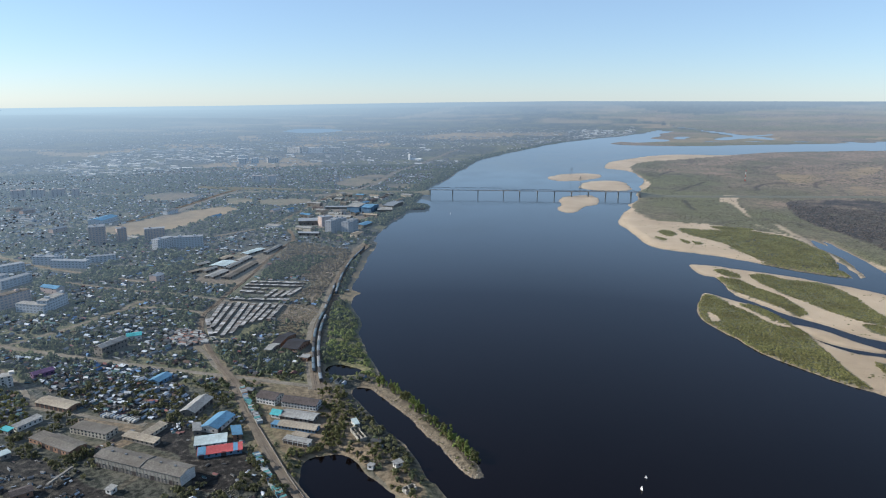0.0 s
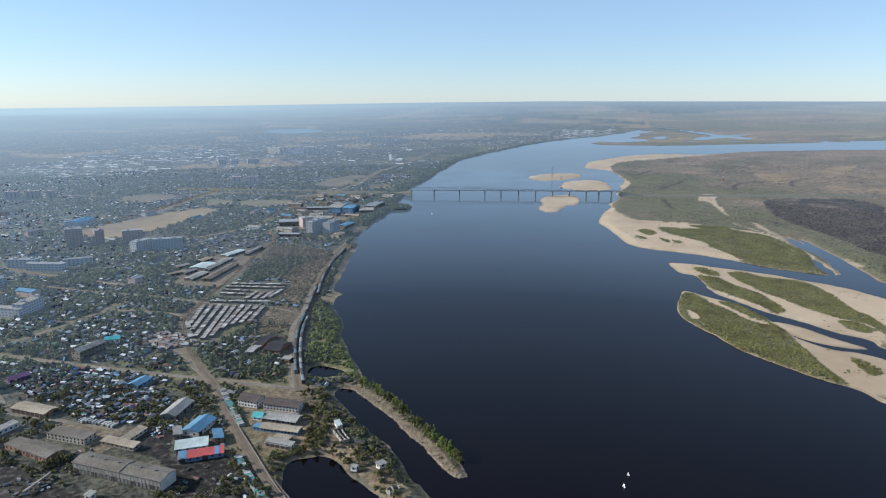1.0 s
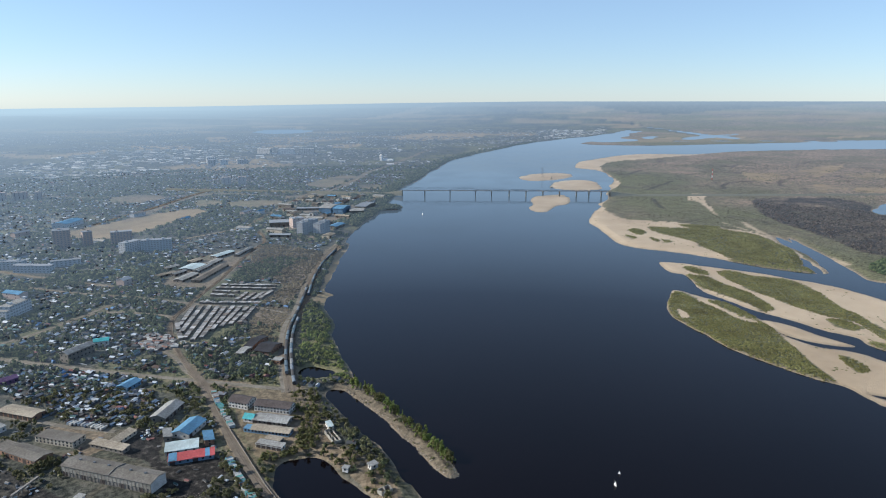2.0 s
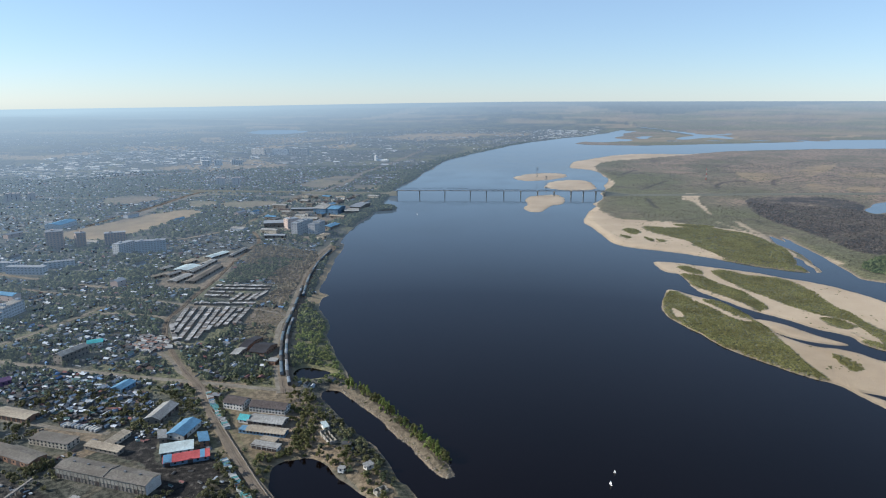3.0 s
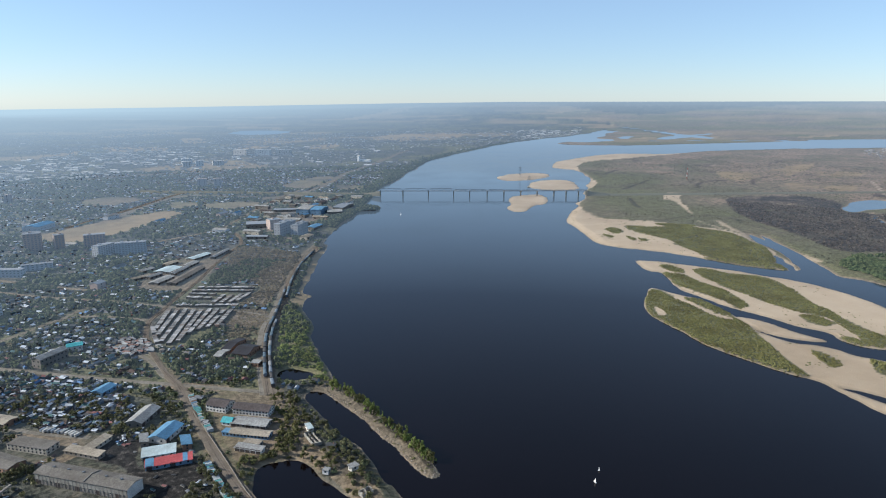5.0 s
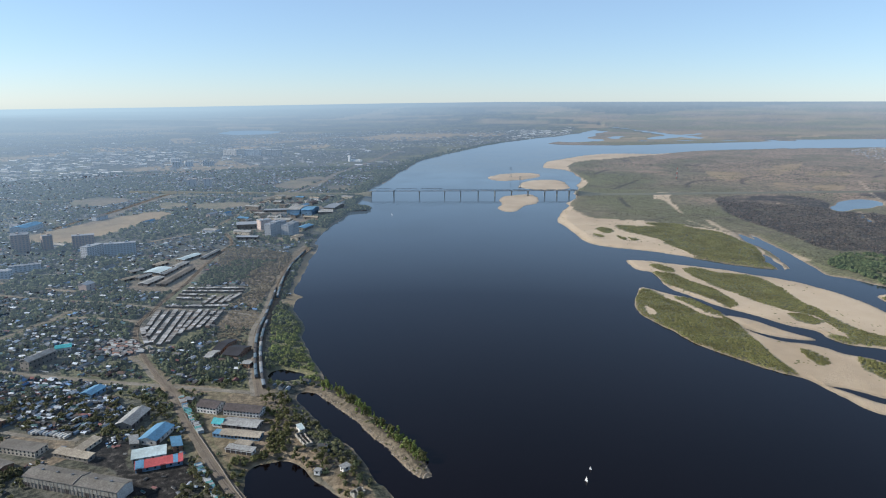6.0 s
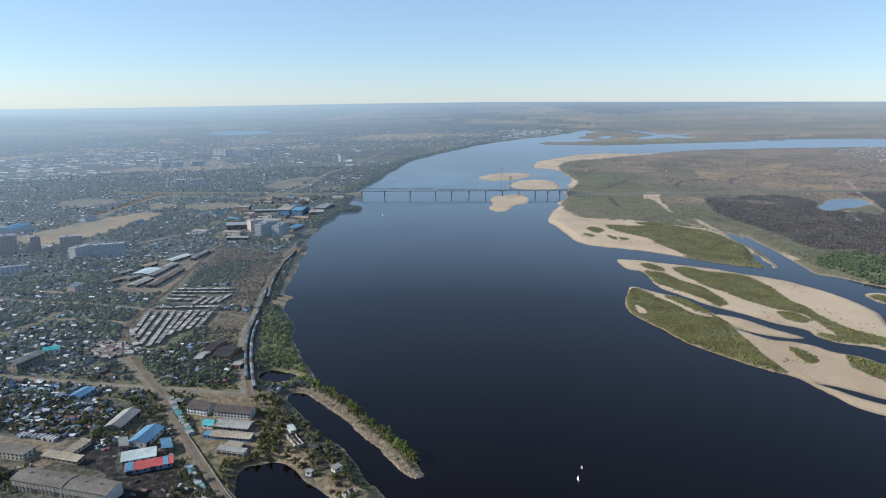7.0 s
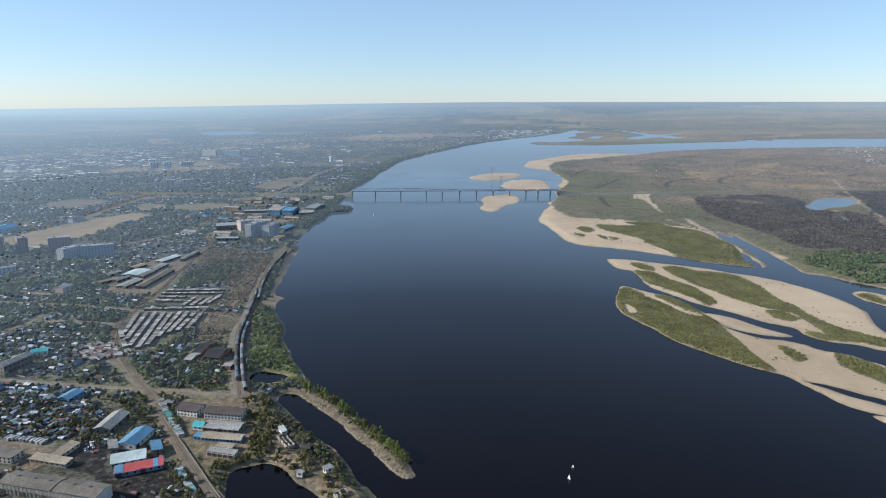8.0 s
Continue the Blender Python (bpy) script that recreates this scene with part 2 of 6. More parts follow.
ROADS = {"main_street": (6, [(-519, 667), (-455, 642), (-412, 628), (-325, 602), (-257, 583), (-199, 568), (-154, 556), (-112, 545), (-91, 539)]), "lane": (5, [(-539, 893), (-443, 856), (-357, 833), (-290, 808), (-243, 794)]), "lane.001": (5, [(-453, 639), (-409, 709), (-376, 807)]), "side_road": (4, [(-262, 650), (-236, 622), (-216, 590), (-199, 575)]),
         "yard_road": (4, [(-415, 581), (-367, 538), (-337, 505), (-298, 493), (-270, 483), (-231, 474)]), "north_road": (7, [(-432, 1199), (-346, 1313), (-330, 1448), (-287, 1820), (-159, 2214)]), "rail_road": (5, [(-115, 539), (-130, 603), (-142, 665), (-148, 720), (-147, 773), (-151, 861), (-155, 952), (-152, 1063), (-141, 1151)]), "field_road": (4, [(-198, 784), (-167, 769), (-143, 749)]),
         "lane.002": (6, [(-745, 1058), (-625, 983), (-521, 933), (-411, 887)]), "lane.003": (6, [(-399, 739), (-374, 772), (-308, 761), (-284, 751)])}
RAILS = {"spur": (5, [(-210, 588), (-229, 620), (-252, 663), (-270, 703), (-282, 748), (-281, 793), (-280, 849), (-277, 920), (-278, 1009), (-275, 1113), (-272, 1181), (-292, 1247), (-304, 1272)]), "south": (8, [(-210, 588), (-191, 560), (-166, 511), (-130, 442), (-106, 401), (-84, 369)]), "river": (12, [(-108, 539), (-120, 589), (-131, 649), (-137, 701), (-139, 762), (-142, 834), (-147, 919), (-146, 1004), (-138, 1084), (-131, 1137)]), "north": (12, [(-653, 1348), (-637, 1455), (-613, 1603), (-592, 1807), (-554, 1916), (-440, 1946)])}


# ---- small mathematics ----
def curve(points, closed=True, n=4):
    """A smooth line through a few plan points (Catmull-Rom)."""
    p = np.array(points, float)
    out = []
    m = len(p)
    for i in range(m if closed else m - 1):
        a, b, c, d = (p[(i + k) % m] if closed else p[min(max(i + k, 0), m - 1)] for k in (-1, 0, 1, 2))
        for s in np.arange(n) / n:
            out.append(0.5 * (2 * b + (c - a) * s + (2 * a - 5 * b + 4 * c - d) * s * s + (3 * b - a - 3 * c + d) * s ** 3))
    if not closed:
        out.append(p[-1])
    return np.array(out)


def value_noise(x, y, seed=0):
    xi, yi = np.floor(x).astype(np.int64), np.floor(y).astype(np.int64)
    fx, fy = x - xi, y - yi
    fx, fy = fx * fx * (3 - 2 * fx), fy * fy * (3 - 2 * fy)

    def h(a, b):
        v = np.sin(a * 127.1 + b * 311.7 + seed * 74.7) * 43758.5453
        return v - np.floor(v)
    return (h(xi, yi) * (1 - fx) + h(xi + 1, yi) * fx) * (1 - fy) + (h(xi, yi + 1) * (1 - fx) + h(xi + 1, yi + 1) * fx) * fy


def fbm(x, y, seed=0, octaves=4):
    total, gain = 0, 0.5
    for k in range(octaves):
        total = total + gain * (value_noise(x * 2 ** k, y * 2 ** k, seed + k) - 0.5)
        gain *= 0.5
    return total


def inside(poly, x, y):
    hit = np.zeros(np.shape(x), bool)
    a, b = poly, np.roll(poly, -1, 0)
    box = (x >= a[:, 0].min()) & (x <= a[:, 0].max()) & (y >= a[:, 1].min()) & (y <= a[:, 1].max())
    px, py, h = x[box], y[box], np.zeros(int(box.sum()), bool)
    for (x0, y0), (x1, y1) in zip(a, b):
        if y0 != y1:
            h ^= ((y0 > py) != (y1 > py)) & (px < (x1 - x0) * (py - y0) / (y1 - y0) + x0)
    hit[box] = h
    return hit


def distance(line, x, y, reach, closed=False):
    """Distance to a line, cut off at reach."""
    best = np.full(np.shape(x), float(reach))
    ends = np.roll(line, -1, 0) if closed else line[1:]
    for a, b in zip(line, ends):
        m = (x > min(a[0], b[0]) - reach) & (x < max(a[0], b[0]) + reach) & (y > min(a[1], b[1]) - reach) & (y < max(a[1], b[1]) + reach)
        if not m.any():
            continue
        d = b - a
        s = np.clip(((x[m] - a[0]) * d[0] + (y[m] - a[1]) * d[1]) / max(d @ d, 1e-9), 0, 1)
        best[m] = np.minimum(best[m], np.hypot(x[m] - a[0] - s * d[0], y[m] - a[1] - s * d[1]))
    return best


def signed(poly, x, y, reach):
    d = distance(poly, x, y, reach, True)
    return np.where(inside(poly, x, y), d, -d)


NEAR_EDGE, RIM = 2600.0, 2150.0


def squeeze(x, y, z):
    """Past the near edge land rises and distances shrink, to fit the camera's view."""
    r = np.maximum(np.hypot(x, y), 1.0)
    k = np.where(r > NEAR_EDGE, (NEAR_EDGE + RIM * (1 - np.exp(-np.maximum(r - NEAR_EDGE, 0) / RIM))) / r, 1.0)
    return x * k, y * k, EYE + (z - EYE) * k


def haze_at(x, y):
    """Share of painted haze, growing from 450 m outwards; thicker towards the sun."""
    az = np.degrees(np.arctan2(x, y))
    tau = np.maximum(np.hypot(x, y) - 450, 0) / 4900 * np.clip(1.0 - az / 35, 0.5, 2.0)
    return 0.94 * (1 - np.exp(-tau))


def haze_tone_at(x, y):
    """Tone of the painted haze: palest far out and towards the sun."""
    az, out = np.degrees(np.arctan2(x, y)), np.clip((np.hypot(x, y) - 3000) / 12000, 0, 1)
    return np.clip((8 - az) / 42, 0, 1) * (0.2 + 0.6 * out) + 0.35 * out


LANDS = [curve(WEST + [(2300, 7000), (4000, 40000), (-40000, 40000), (-40000, -4000), (80, -4000), (60, 0), (40, 250)], n=4),
         curve(EAST + [(40000, 3650), (40000, -4000), (1500, -4000), (1000, 0), (800, 600)] + EAST_BANK, n=4),
         curve(FAR_BANK + [(40000, 4300), (40000, 40000), (2700, 40000), (2300, 7000)] + FAR_POINT, n=4),
         curve(MIDDLE_ISLE), curve(FRONT_ISLE)] + [curve(p) for p in SANDBARS]
HOLES = [curve(p) for p in POOLS]


def shore(x, y, reach=60.0):
    """Metres inland (+) or out on the water (-), up to reach."""
    far_amp = np.clip((np.hypot(x, y) - 1000) / 30, 0, 26)
    wx, wy = x + fbm(x / 25, y / 25, 3) * 7 + fbm(x / 90, y / 90, 5) * far_amp, y + fbm(x / 25, y / 25, 9) * 7 + fbm(x / 90, y / 90, 7) * far_amp * 2
    s = np.full(np.shape(x), -float(reach))
    for p in LANDS:
        s = np.maximum(s, signed(p, wx, wy, reach))
    for p in HOLES:
        s = np.minimum(s, -signed(p, wx, wy, reach))
    return s


# ---- meshes and parts ----
def fast_mesh(name, verts, faces, mats=(), index=None, smooth=False):
    """A mesh from arrays of one face size."""
    me = bpy.data.meshes.new(name)
    verts, faces = np.asarray(verts, np.float32), np.asarray(faces, np.int32)
    n, k = faces.shape
    me.vertices.add(len(verts))
    me.vertices.foreach_set("co", verts.ravel())
    me.loops.add(n * k)
    me.loops.foreach_set("vertex_index", faces.ravel())
    me.polygons.add(n)
    me.polygons.foreach_set("loop_start", np.arange(0, n * k, k, dtype=np.int32))
    for m in mats:
        me.materials.append(m)
    if index is not None:
        me.polygons.foreach_set("material_index", np.asarray(index, np.int32))
    me.polygons.foreach_set("use_smooth", np.full(n, smooth))
    me.update(calc_edges=True)
    return me


def haze_painted(me):
    """Paints haze into a mesh's vertex colours, from how far out each point lies."""
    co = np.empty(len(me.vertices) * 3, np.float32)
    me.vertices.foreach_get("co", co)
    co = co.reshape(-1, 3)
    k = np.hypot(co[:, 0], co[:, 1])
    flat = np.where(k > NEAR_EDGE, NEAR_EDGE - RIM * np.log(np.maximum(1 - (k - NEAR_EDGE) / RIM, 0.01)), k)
    v, p = haze_at(co[:, 0] * flat / k, co[:, 1] * flat / k), haze_tone_at(co[:, 0] * flat / k, co[:, 1] * flat / k)
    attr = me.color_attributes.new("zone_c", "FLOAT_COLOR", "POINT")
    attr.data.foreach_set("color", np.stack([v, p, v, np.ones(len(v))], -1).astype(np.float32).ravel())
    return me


def part(name, bm, material, parent=None, label="", m=None):
    """One bmesh as one object, under a thing or a part."""
    me = bpy.data.meshes.new(name)
    bm.to_mesh(me)
    bm.free()
    me.materials.append(material)
    return shared(name, me, parent, m, label)


def shared(name, me, parent=None, m=None, label=""):
    ob = new(name, me)
    ob.parent = parent
    if m is not None:
        ob.matrix_basis = m
    return tagged(ob, label)


def box(bm, x0, x1, y0, y1, z0, z1):
    m = Matrix.LocRotScale(((x0 + x1) / 2, (y0 + y1) / 2, (z0 + z1) / 2), None, (x1 - x0, y1 - y0, z1 - z0))
    bmesh.ops.create_cube(bm, size=1, matrix=m)
    return bm


def box_bm(*a):
    return box(bmesh.new(), *a)


def rounded_box(x0, x1, y0, y1, z0, z1, r):
    bm = box_bm(x0, x1, y0, y1, z0, z1)
    bmesh.ops.bevel(bm, geom=bm.edges[:], offset=r, segments=1, affect="EDGES")
    return bm


def prism(profile, x0, x1):
    """A profile in y and z, drawn out along x."""
    bm = bmesh.new()
    a, b = ([bm.verts.new((x, y, z)) for y, z in profile] for x in (x0, x1))
    n = len(profile)
    for i in range(n):
        bm.faces.new((a[i], b[i], b[(i + 1) % n], a[(i + 1) % n]))
    bm.faces.new(a), bm.faces.new(b[::-1])
    bmesh.ops.recalc_face_normals(bm, faces=bm.faces)
    return bm


# ---- materials ----
def nodes_of(name, rough=0.85, metallic=0.0, spec=0.15):
    m = bpy.data.materials.new(name)
    m.use_nodes = True
    nt = m.node_tree
    b = nt.nodes["Principled BSDF"]
    b.inputs["Roughness"].default_value, b.inputs["Metallic"].default_value, b.inputs["Specular IOR Level"].default_value = rough, metallic, spec
    return m, nt, b


def noise_node(nt, scale, detail=5, rough=0.6, coords="Object"):
    co = nt.nodes.new("ShaderNodeTexCoord")
    n = nt.nodes.new("ShaderNodeTexNoise")
    n.inputs["Scale"].default_value, n.inputs["Detail"].default_value, n.inputs["Roughness"].default_value = scale, detail, rough
    nt.links.new(co.outputs[coords], n.inputs["Vector"])
    return n.outputs["Fac"]


def ramp(nt, fac, stops, constant=False):
    r = nt.nodes.new("ShaderNodeValToRGB")
    el = r.color_ramp.elements
    while len(el) < len(stops):
        el.new(0.5)
    for e, (p, c) in zip(el, stops):
        e.position, e.color = p, (*c, 1)
    if constant:
        r.color_ramp.interpolation = "CONSTANT"
    nt.links.new(fac, r.inputs[0])
    return r.outputs[0]


def mix(nt, fac, a, b, mode="MIX"):
    x = nt.nodes.new("ShaderNodeMix")
    x.data_type, x.blend_type = "RGBA", mode
    for k, v in ((0, fac), (6, a), (7, b)):
        if isinstance(v, (int, float)):
            x.inputs[k].default_value = v
        elif isinstance(v, tuple):
            x.inputs[k].default_value = (*v, 1)
        else:
            nt.links.new(v, x.inputs[k])
    return x.outputs[2]


def bump(nt, b, height, strength=0.4, dist=0.2):
    n = nt.nodes.new("ShaderNodeBump")
    n.inputs["Strength"].default_value, n.inputs["Distance"].default_value = strength, dist
    nt.links.new(height, n.inputs["Height"])
    nt.links.new(n.outputs[0], b.inputs["Normal"])


def shade(c, k):
    return tuple(min(1.0, v * k) for v in c)


def surface(name, col, rough=0.85, grain=1.5, stain=0.12, spread=0.35, metallic=0.0, relief=0.3):
    """A plain weathered surface: fine grain and larger stains."""
    m, nt, b = nodes_of(name, rough, metallic)
    fine = ramp(nt, noise_node(nt, grain), [(0.3, shade(col, 1 - spread)), (0.7, shade(col, 1 + spread * 0.6))])
    wide = ramp(nt, noise_node(nt, stain, 4), [(0.35, (0.62, 0.60, 0.57)), (0.62, (1, 1, 1))])
    nt.links.new(mix(nt, 0.8, fine, wide, "MULTIPLY"), b.inputs["Base Color"])
    bump(nt, b, noise_node(nt, grain * 2), relief, 0.08)
    return m


HAZE_STOPS = [(0.0, (0.140, 0.184, 0.230)), (0.35, (0.225, 0.278, 0.312)), (1.0, (0.33, 0.41, 0.43))]   # haze colours, painted as emission


def haze_layer(nt):
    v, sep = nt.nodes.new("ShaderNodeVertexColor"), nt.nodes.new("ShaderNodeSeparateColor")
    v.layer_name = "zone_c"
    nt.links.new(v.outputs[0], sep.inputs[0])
    return sep.outputs[0], ramp(nt, sep.outputs[1], HAZE_STOPS)


def assorted(name, stops, per="island", rough=0.92, metallic=0.0, dirt=0.4, grain=0.8, glow=0.0):
    """A colour of its own for each piece, with dirt over it."""
    m, nt, b = nodes_of(name, rough, metallic)
    if per == "island":
        rnd = nt.nodes.new("ShaderNodeNewGeometry").outputs["Random Per Island"]
    else:
        rnd = nt.nodes.new("ShaderNodeObjectInfo").outputs["Random"]
    base = ramp(nt, rnd, stops, True)
    dirty = ramp(nt, noise_node(nt, grain, 5), [(0.3, (1 - dirt,) * 3), (0.7, (1, 1, 1))])
    nt.links.new(mix(nt, 1.0, base, dirty, "MULTIPLY"), b.inputs["Base Color"])
    b.inputs["Specular IOR Level"].default_value = 0.15
    if glow:                         # haze painted as emission, on mid-distance walls as well
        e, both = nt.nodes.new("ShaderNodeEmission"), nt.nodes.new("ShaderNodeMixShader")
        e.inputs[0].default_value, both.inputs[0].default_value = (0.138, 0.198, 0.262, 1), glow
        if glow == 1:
            fac, tone = haze_layer(nt)
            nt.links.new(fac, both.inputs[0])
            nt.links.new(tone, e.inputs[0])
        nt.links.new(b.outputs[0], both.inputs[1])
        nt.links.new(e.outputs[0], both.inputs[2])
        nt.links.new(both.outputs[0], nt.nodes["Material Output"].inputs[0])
    return m


def foliage(name, dark, light, per="island", glow=0.0):
    m, nt, b = nodes_of(name, 0.75, 0, 0.15)
    if per == "island":
        rnd = nt.nodes.new("ShaderNodeNewGeometry").outputs["Random Per Island"]
    else:
        rnd = nt.nodes.new("ShaderNodeObjectInfo").outputs["Random"]
    c = ramp(nt, rnd, [(0.0, dark), (1.0, light)])
    wide = ramp(nt, noise_node(nt, 0.03, 3), [(0.35, (0.75, 0.7, 0.6)), (0.65, (1.1, 1.1, 1.0))])
    col = mix(nt, 1.0, c, wide, "MULTIPLY")
    nt.links.new(col, b.inputs["Base Color"])
    t = nt.nodes.new("ShaderNodeBsdfTranslucent")
    nt.links.new(col, t.inputs[0])
    s = nt.nodes.new("ShaderNodeMixShader")
    s.inputs[0].default_value = 0.42
    nt.links.new(b.outputs[0], s.inputs[1])
    nt.links.new(t.outputs[0], s.inputs[2])
    out = s
    if glow:                         # haze painted as emission, on island and bank scrub as well
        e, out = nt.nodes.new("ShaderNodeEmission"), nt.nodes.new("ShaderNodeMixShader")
        fac, tone = haze_layer(nt)
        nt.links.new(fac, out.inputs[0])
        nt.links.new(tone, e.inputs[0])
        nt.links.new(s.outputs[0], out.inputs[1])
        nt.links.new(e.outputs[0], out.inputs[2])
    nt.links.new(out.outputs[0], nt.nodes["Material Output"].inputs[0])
    return m


ROOF_STOPS = [(0.0, (0.163, 0.175, 0.193)), (0.18, (0.352, 0.387, 0.419)), (0.34, (0.063, 0.066, 0.069)), (0.5, (0.468, 0.513, 0.562)), (0.6, (0.103, 0.078, 0.069)), (0.68, (0.058, 0.062, 0.066)), (0.77, (0.071, 0.127, 0.129)), (0.85, (0.112, 0.198, 0.343)), (0.88, (0.175, 0.09, 0.086)), (0.92, (0.203, 0.198, 0.193)), (0.96, (0.54, 0.565, 0.59))]
WALL_STOPS = [(0.0, (0.127, 0.121, 0.108)), (0.3, (0.199, 0.2, 0.192)), (0.5, (0.326, 0.346, 0.359)), (0.65, (0.09, 0.079, 0.07)), (0.88, (0.181, 0.251, 0.333))]
M_ROOFS, M_WALLS = assorted("roofing", ROOF_STOPS), assorted("house_wall", WALL_STOPS)
M_ROOF_ONE, M_WALL_ONE = assorted("house_roof", ROOF_STOPS, "object"), assorted("house_walls", WALL_STOPS, "object")
M_LEAF = foliage("leaf", (0.034, 0.048, 0.03), (0.19, 0.21, 0.125))
M_LEAF_PARK = foliage("dry_leaf", (0.065, 0.074, 0.044), (0.20, 0.20, 0.118))
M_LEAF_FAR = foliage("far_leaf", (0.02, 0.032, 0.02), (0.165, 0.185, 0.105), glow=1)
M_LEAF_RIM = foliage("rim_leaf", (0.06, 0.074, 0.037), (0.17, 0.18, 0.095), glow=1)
M_LEAF_SHRUB = foliage("willow_leaf", (0.07, 0.08, 0.04), (0.20, 0.20, 0.095))
M_LEAF_FRESH = foliage("fresh_leaf", (0.10, 0.145, 0.045), (0.24, 0.285, 0.10))
M_BARK = surface("bark", (0.12, 0.10, 0.08))
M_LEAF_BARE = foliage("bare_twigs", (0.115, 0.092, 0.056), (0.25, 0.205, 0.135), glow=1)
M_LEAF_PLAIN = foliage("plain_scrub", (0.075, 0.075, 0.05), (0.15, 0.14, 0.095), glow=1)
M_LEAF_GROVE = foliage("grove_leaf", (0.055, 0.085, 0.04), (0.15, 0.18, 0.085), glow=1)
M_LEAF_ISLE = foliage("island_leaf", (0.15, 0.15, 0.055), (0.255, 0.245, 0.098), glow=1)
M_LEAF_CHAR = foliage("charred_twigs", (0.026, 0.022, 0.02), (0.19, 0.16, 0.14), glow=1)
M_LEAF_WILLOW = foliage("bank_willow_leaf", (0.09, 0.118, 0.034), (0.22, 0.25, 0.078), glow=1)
# These leaves carry haze painted into their emission.
HAZED_LEAVES = (M_LEAF_FAR, M_LEAF_RIM, M_LEAF_BARE, M_LEAF_PLAIN, M_LEAF_GROVE, M_LEAF_ISLE, M_LEAF_CHAR, M_LEAF_WILLOW)
# A little bluish emission paints haze onto the embankment.
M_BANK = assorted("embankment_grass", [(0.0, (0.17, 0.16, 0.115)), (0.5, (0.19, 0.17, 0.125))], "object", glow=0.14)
M_DIRT = surface("road_dirt", (0.18, 0.166, 0.14), 0.95, 0.5, 0.05)
M_ASPHALT = surface("old_asphalt", (0.185, 0.17, 0.142), 0.9, 0.5, 0.04)
M_BALLAST = surface("ballast", (0.165, 0.14, 0.11), 0.95, 1.5, 0.06)
M_RAIL = surface("rail_steel", (0.16, 0.12, 0.10), 0.5, metallic=0.8)
M_STEEL = surface("bridge_steel", (0.16, 0.18, 0.20), 0.6, metallic=0.3)
M_CONCRETE = surface("concrete", (0.30, 0.285, 0.25), 0.9)
M_GREY_ROOF = surface("bitumen_roof", (0.145, 0.135, 0.12), 0.9, 0.8, 0.08)
M_SLATE = surface("fibre_cement_roof", (0.27, 0.275, 0.268), 0.85, 0.8, 0.1)
M_TAN_ROOF = surface("tan_roof", (0.30, 0.265, 0.21), 0.85, 0.8, 0.1)
M_WHITE_ROOF = surface("pale_metal_roof", (0.46, 0.54, 0.54), 0.45, 0.8, 0.1, 0.15, 0.2)
M_BLUE_ROOF = surface("blue_metal_roof", (0.12, 0.25, 0.38), 0.45, 0.8, 0.1, 0.2, 0.1)
M_TEAL_ROOF = surface("teal_roof", (0.08, 0.33, 0.36), 0.5, 0.8, 0.1, 0.2)
M_RED_ROOF = surface("red_metal_roof", (0.38, 0.085, 0.085), 0.5, 0.8, 0.1, 0.2)
M_BROWN_ROOF = surface("brown_roof", (0.08, 0.068, 0.066), 0.7, 0.8, 0.1)
M_WHITE_WALL = surface("whitewash", (0.62, 0.61, 0.58), 0.9)
M_CREAM_WALL = surface("panel_wall", (0.48, 0.44, 0.37), 0.9)
M_BRICK_WALL = surface("brick_wall", (0.27, 0.165, 0.115), 0.9, 3.0)
M_GREY_WALL = surface("grey_wall", (0.22, 0.205, 0.185), 0.9)
M_BLUE_WALL = surface("blue_wall", (0.17, 0.27, 0.38), 0.8)
M_GLASS = nodes_of("window_glass", 0.15, 0, 0.6)[0]
M_GLASS.node_tree.nodes["Principled BSDF"].inputs["Base Color"].default_value = (0.03, 0.04, 0.05, 1)
M_PANE = nodes_of("apartment_glass", 0.25, 0, 0.4)[0]
M_PANE.node_tree.nodes["Principled BSDF"].inputs["Base Color"].default_value = (0.2, 0.21, 0.22, 1)
M_BLACK_ROOF = surface("black_roof", (0.035, 0.035, 0.04), 0.7, 0.8, 0.1)
M_PURPLE = surface("purple_paint", (0.15, 0.095, 0.18), 0.7, 0.8, 0.1)
M_RED = surface("mast_red", (0.40, 0.06, 0.05), 0.6)
M_SAIL = surface("sail_cloth", (0.8, 0.8, 0.78), 0.7, spread=0.05)
M_STONE = assorted("pale_stone", [(0.0, (0.26, 0.225, 0.175)), (0.4, (0.34, 0.30, 0.24)), (0.75, (0.17, 0.15, 0.12))])
M_VAN = assorted("dusty_van_paint", [(0.0, (0.42, 0.42, 0.40)), (0.5, (0.30, 0.31, 0.31)), (0.8, (0.18, 0.22, 0.27))], "object")
M_CONTAINER = assorted("container_paint", [(0.0, (0.34, 0.37, 0.37)), (0.25, (0.10, 0.25, 0.25)), (0.5, (0.10, 0.17, 0.24)), (0.65, (0.27, 0.28, 0.28)), (0.85, (0.13, 0.09, 0.07))], "object")
M_STALL = assorted("stall_roof", [(0.0, (0.20, 0.21, 0.22)), (0.35, (0.31, 0.32, 0.32)), (0.6, (0.12, 0.12, 0.125)), (0.85, (0.22, 0.14, 0.12))])
M_HULL = surface("white_hull", (0.75, 0.75, 0.74), 0.3, spread=0.05)
M_WAGON = assorted("wagon_paint", [(0.0, (0.10, 0.14, 0.17)), (0.4, (0.17, 0.20, 0.23)), (0.6, (0.07, 0.07, 0.07)), (0.9, (0.22, 0.23, 0.23))], "object")
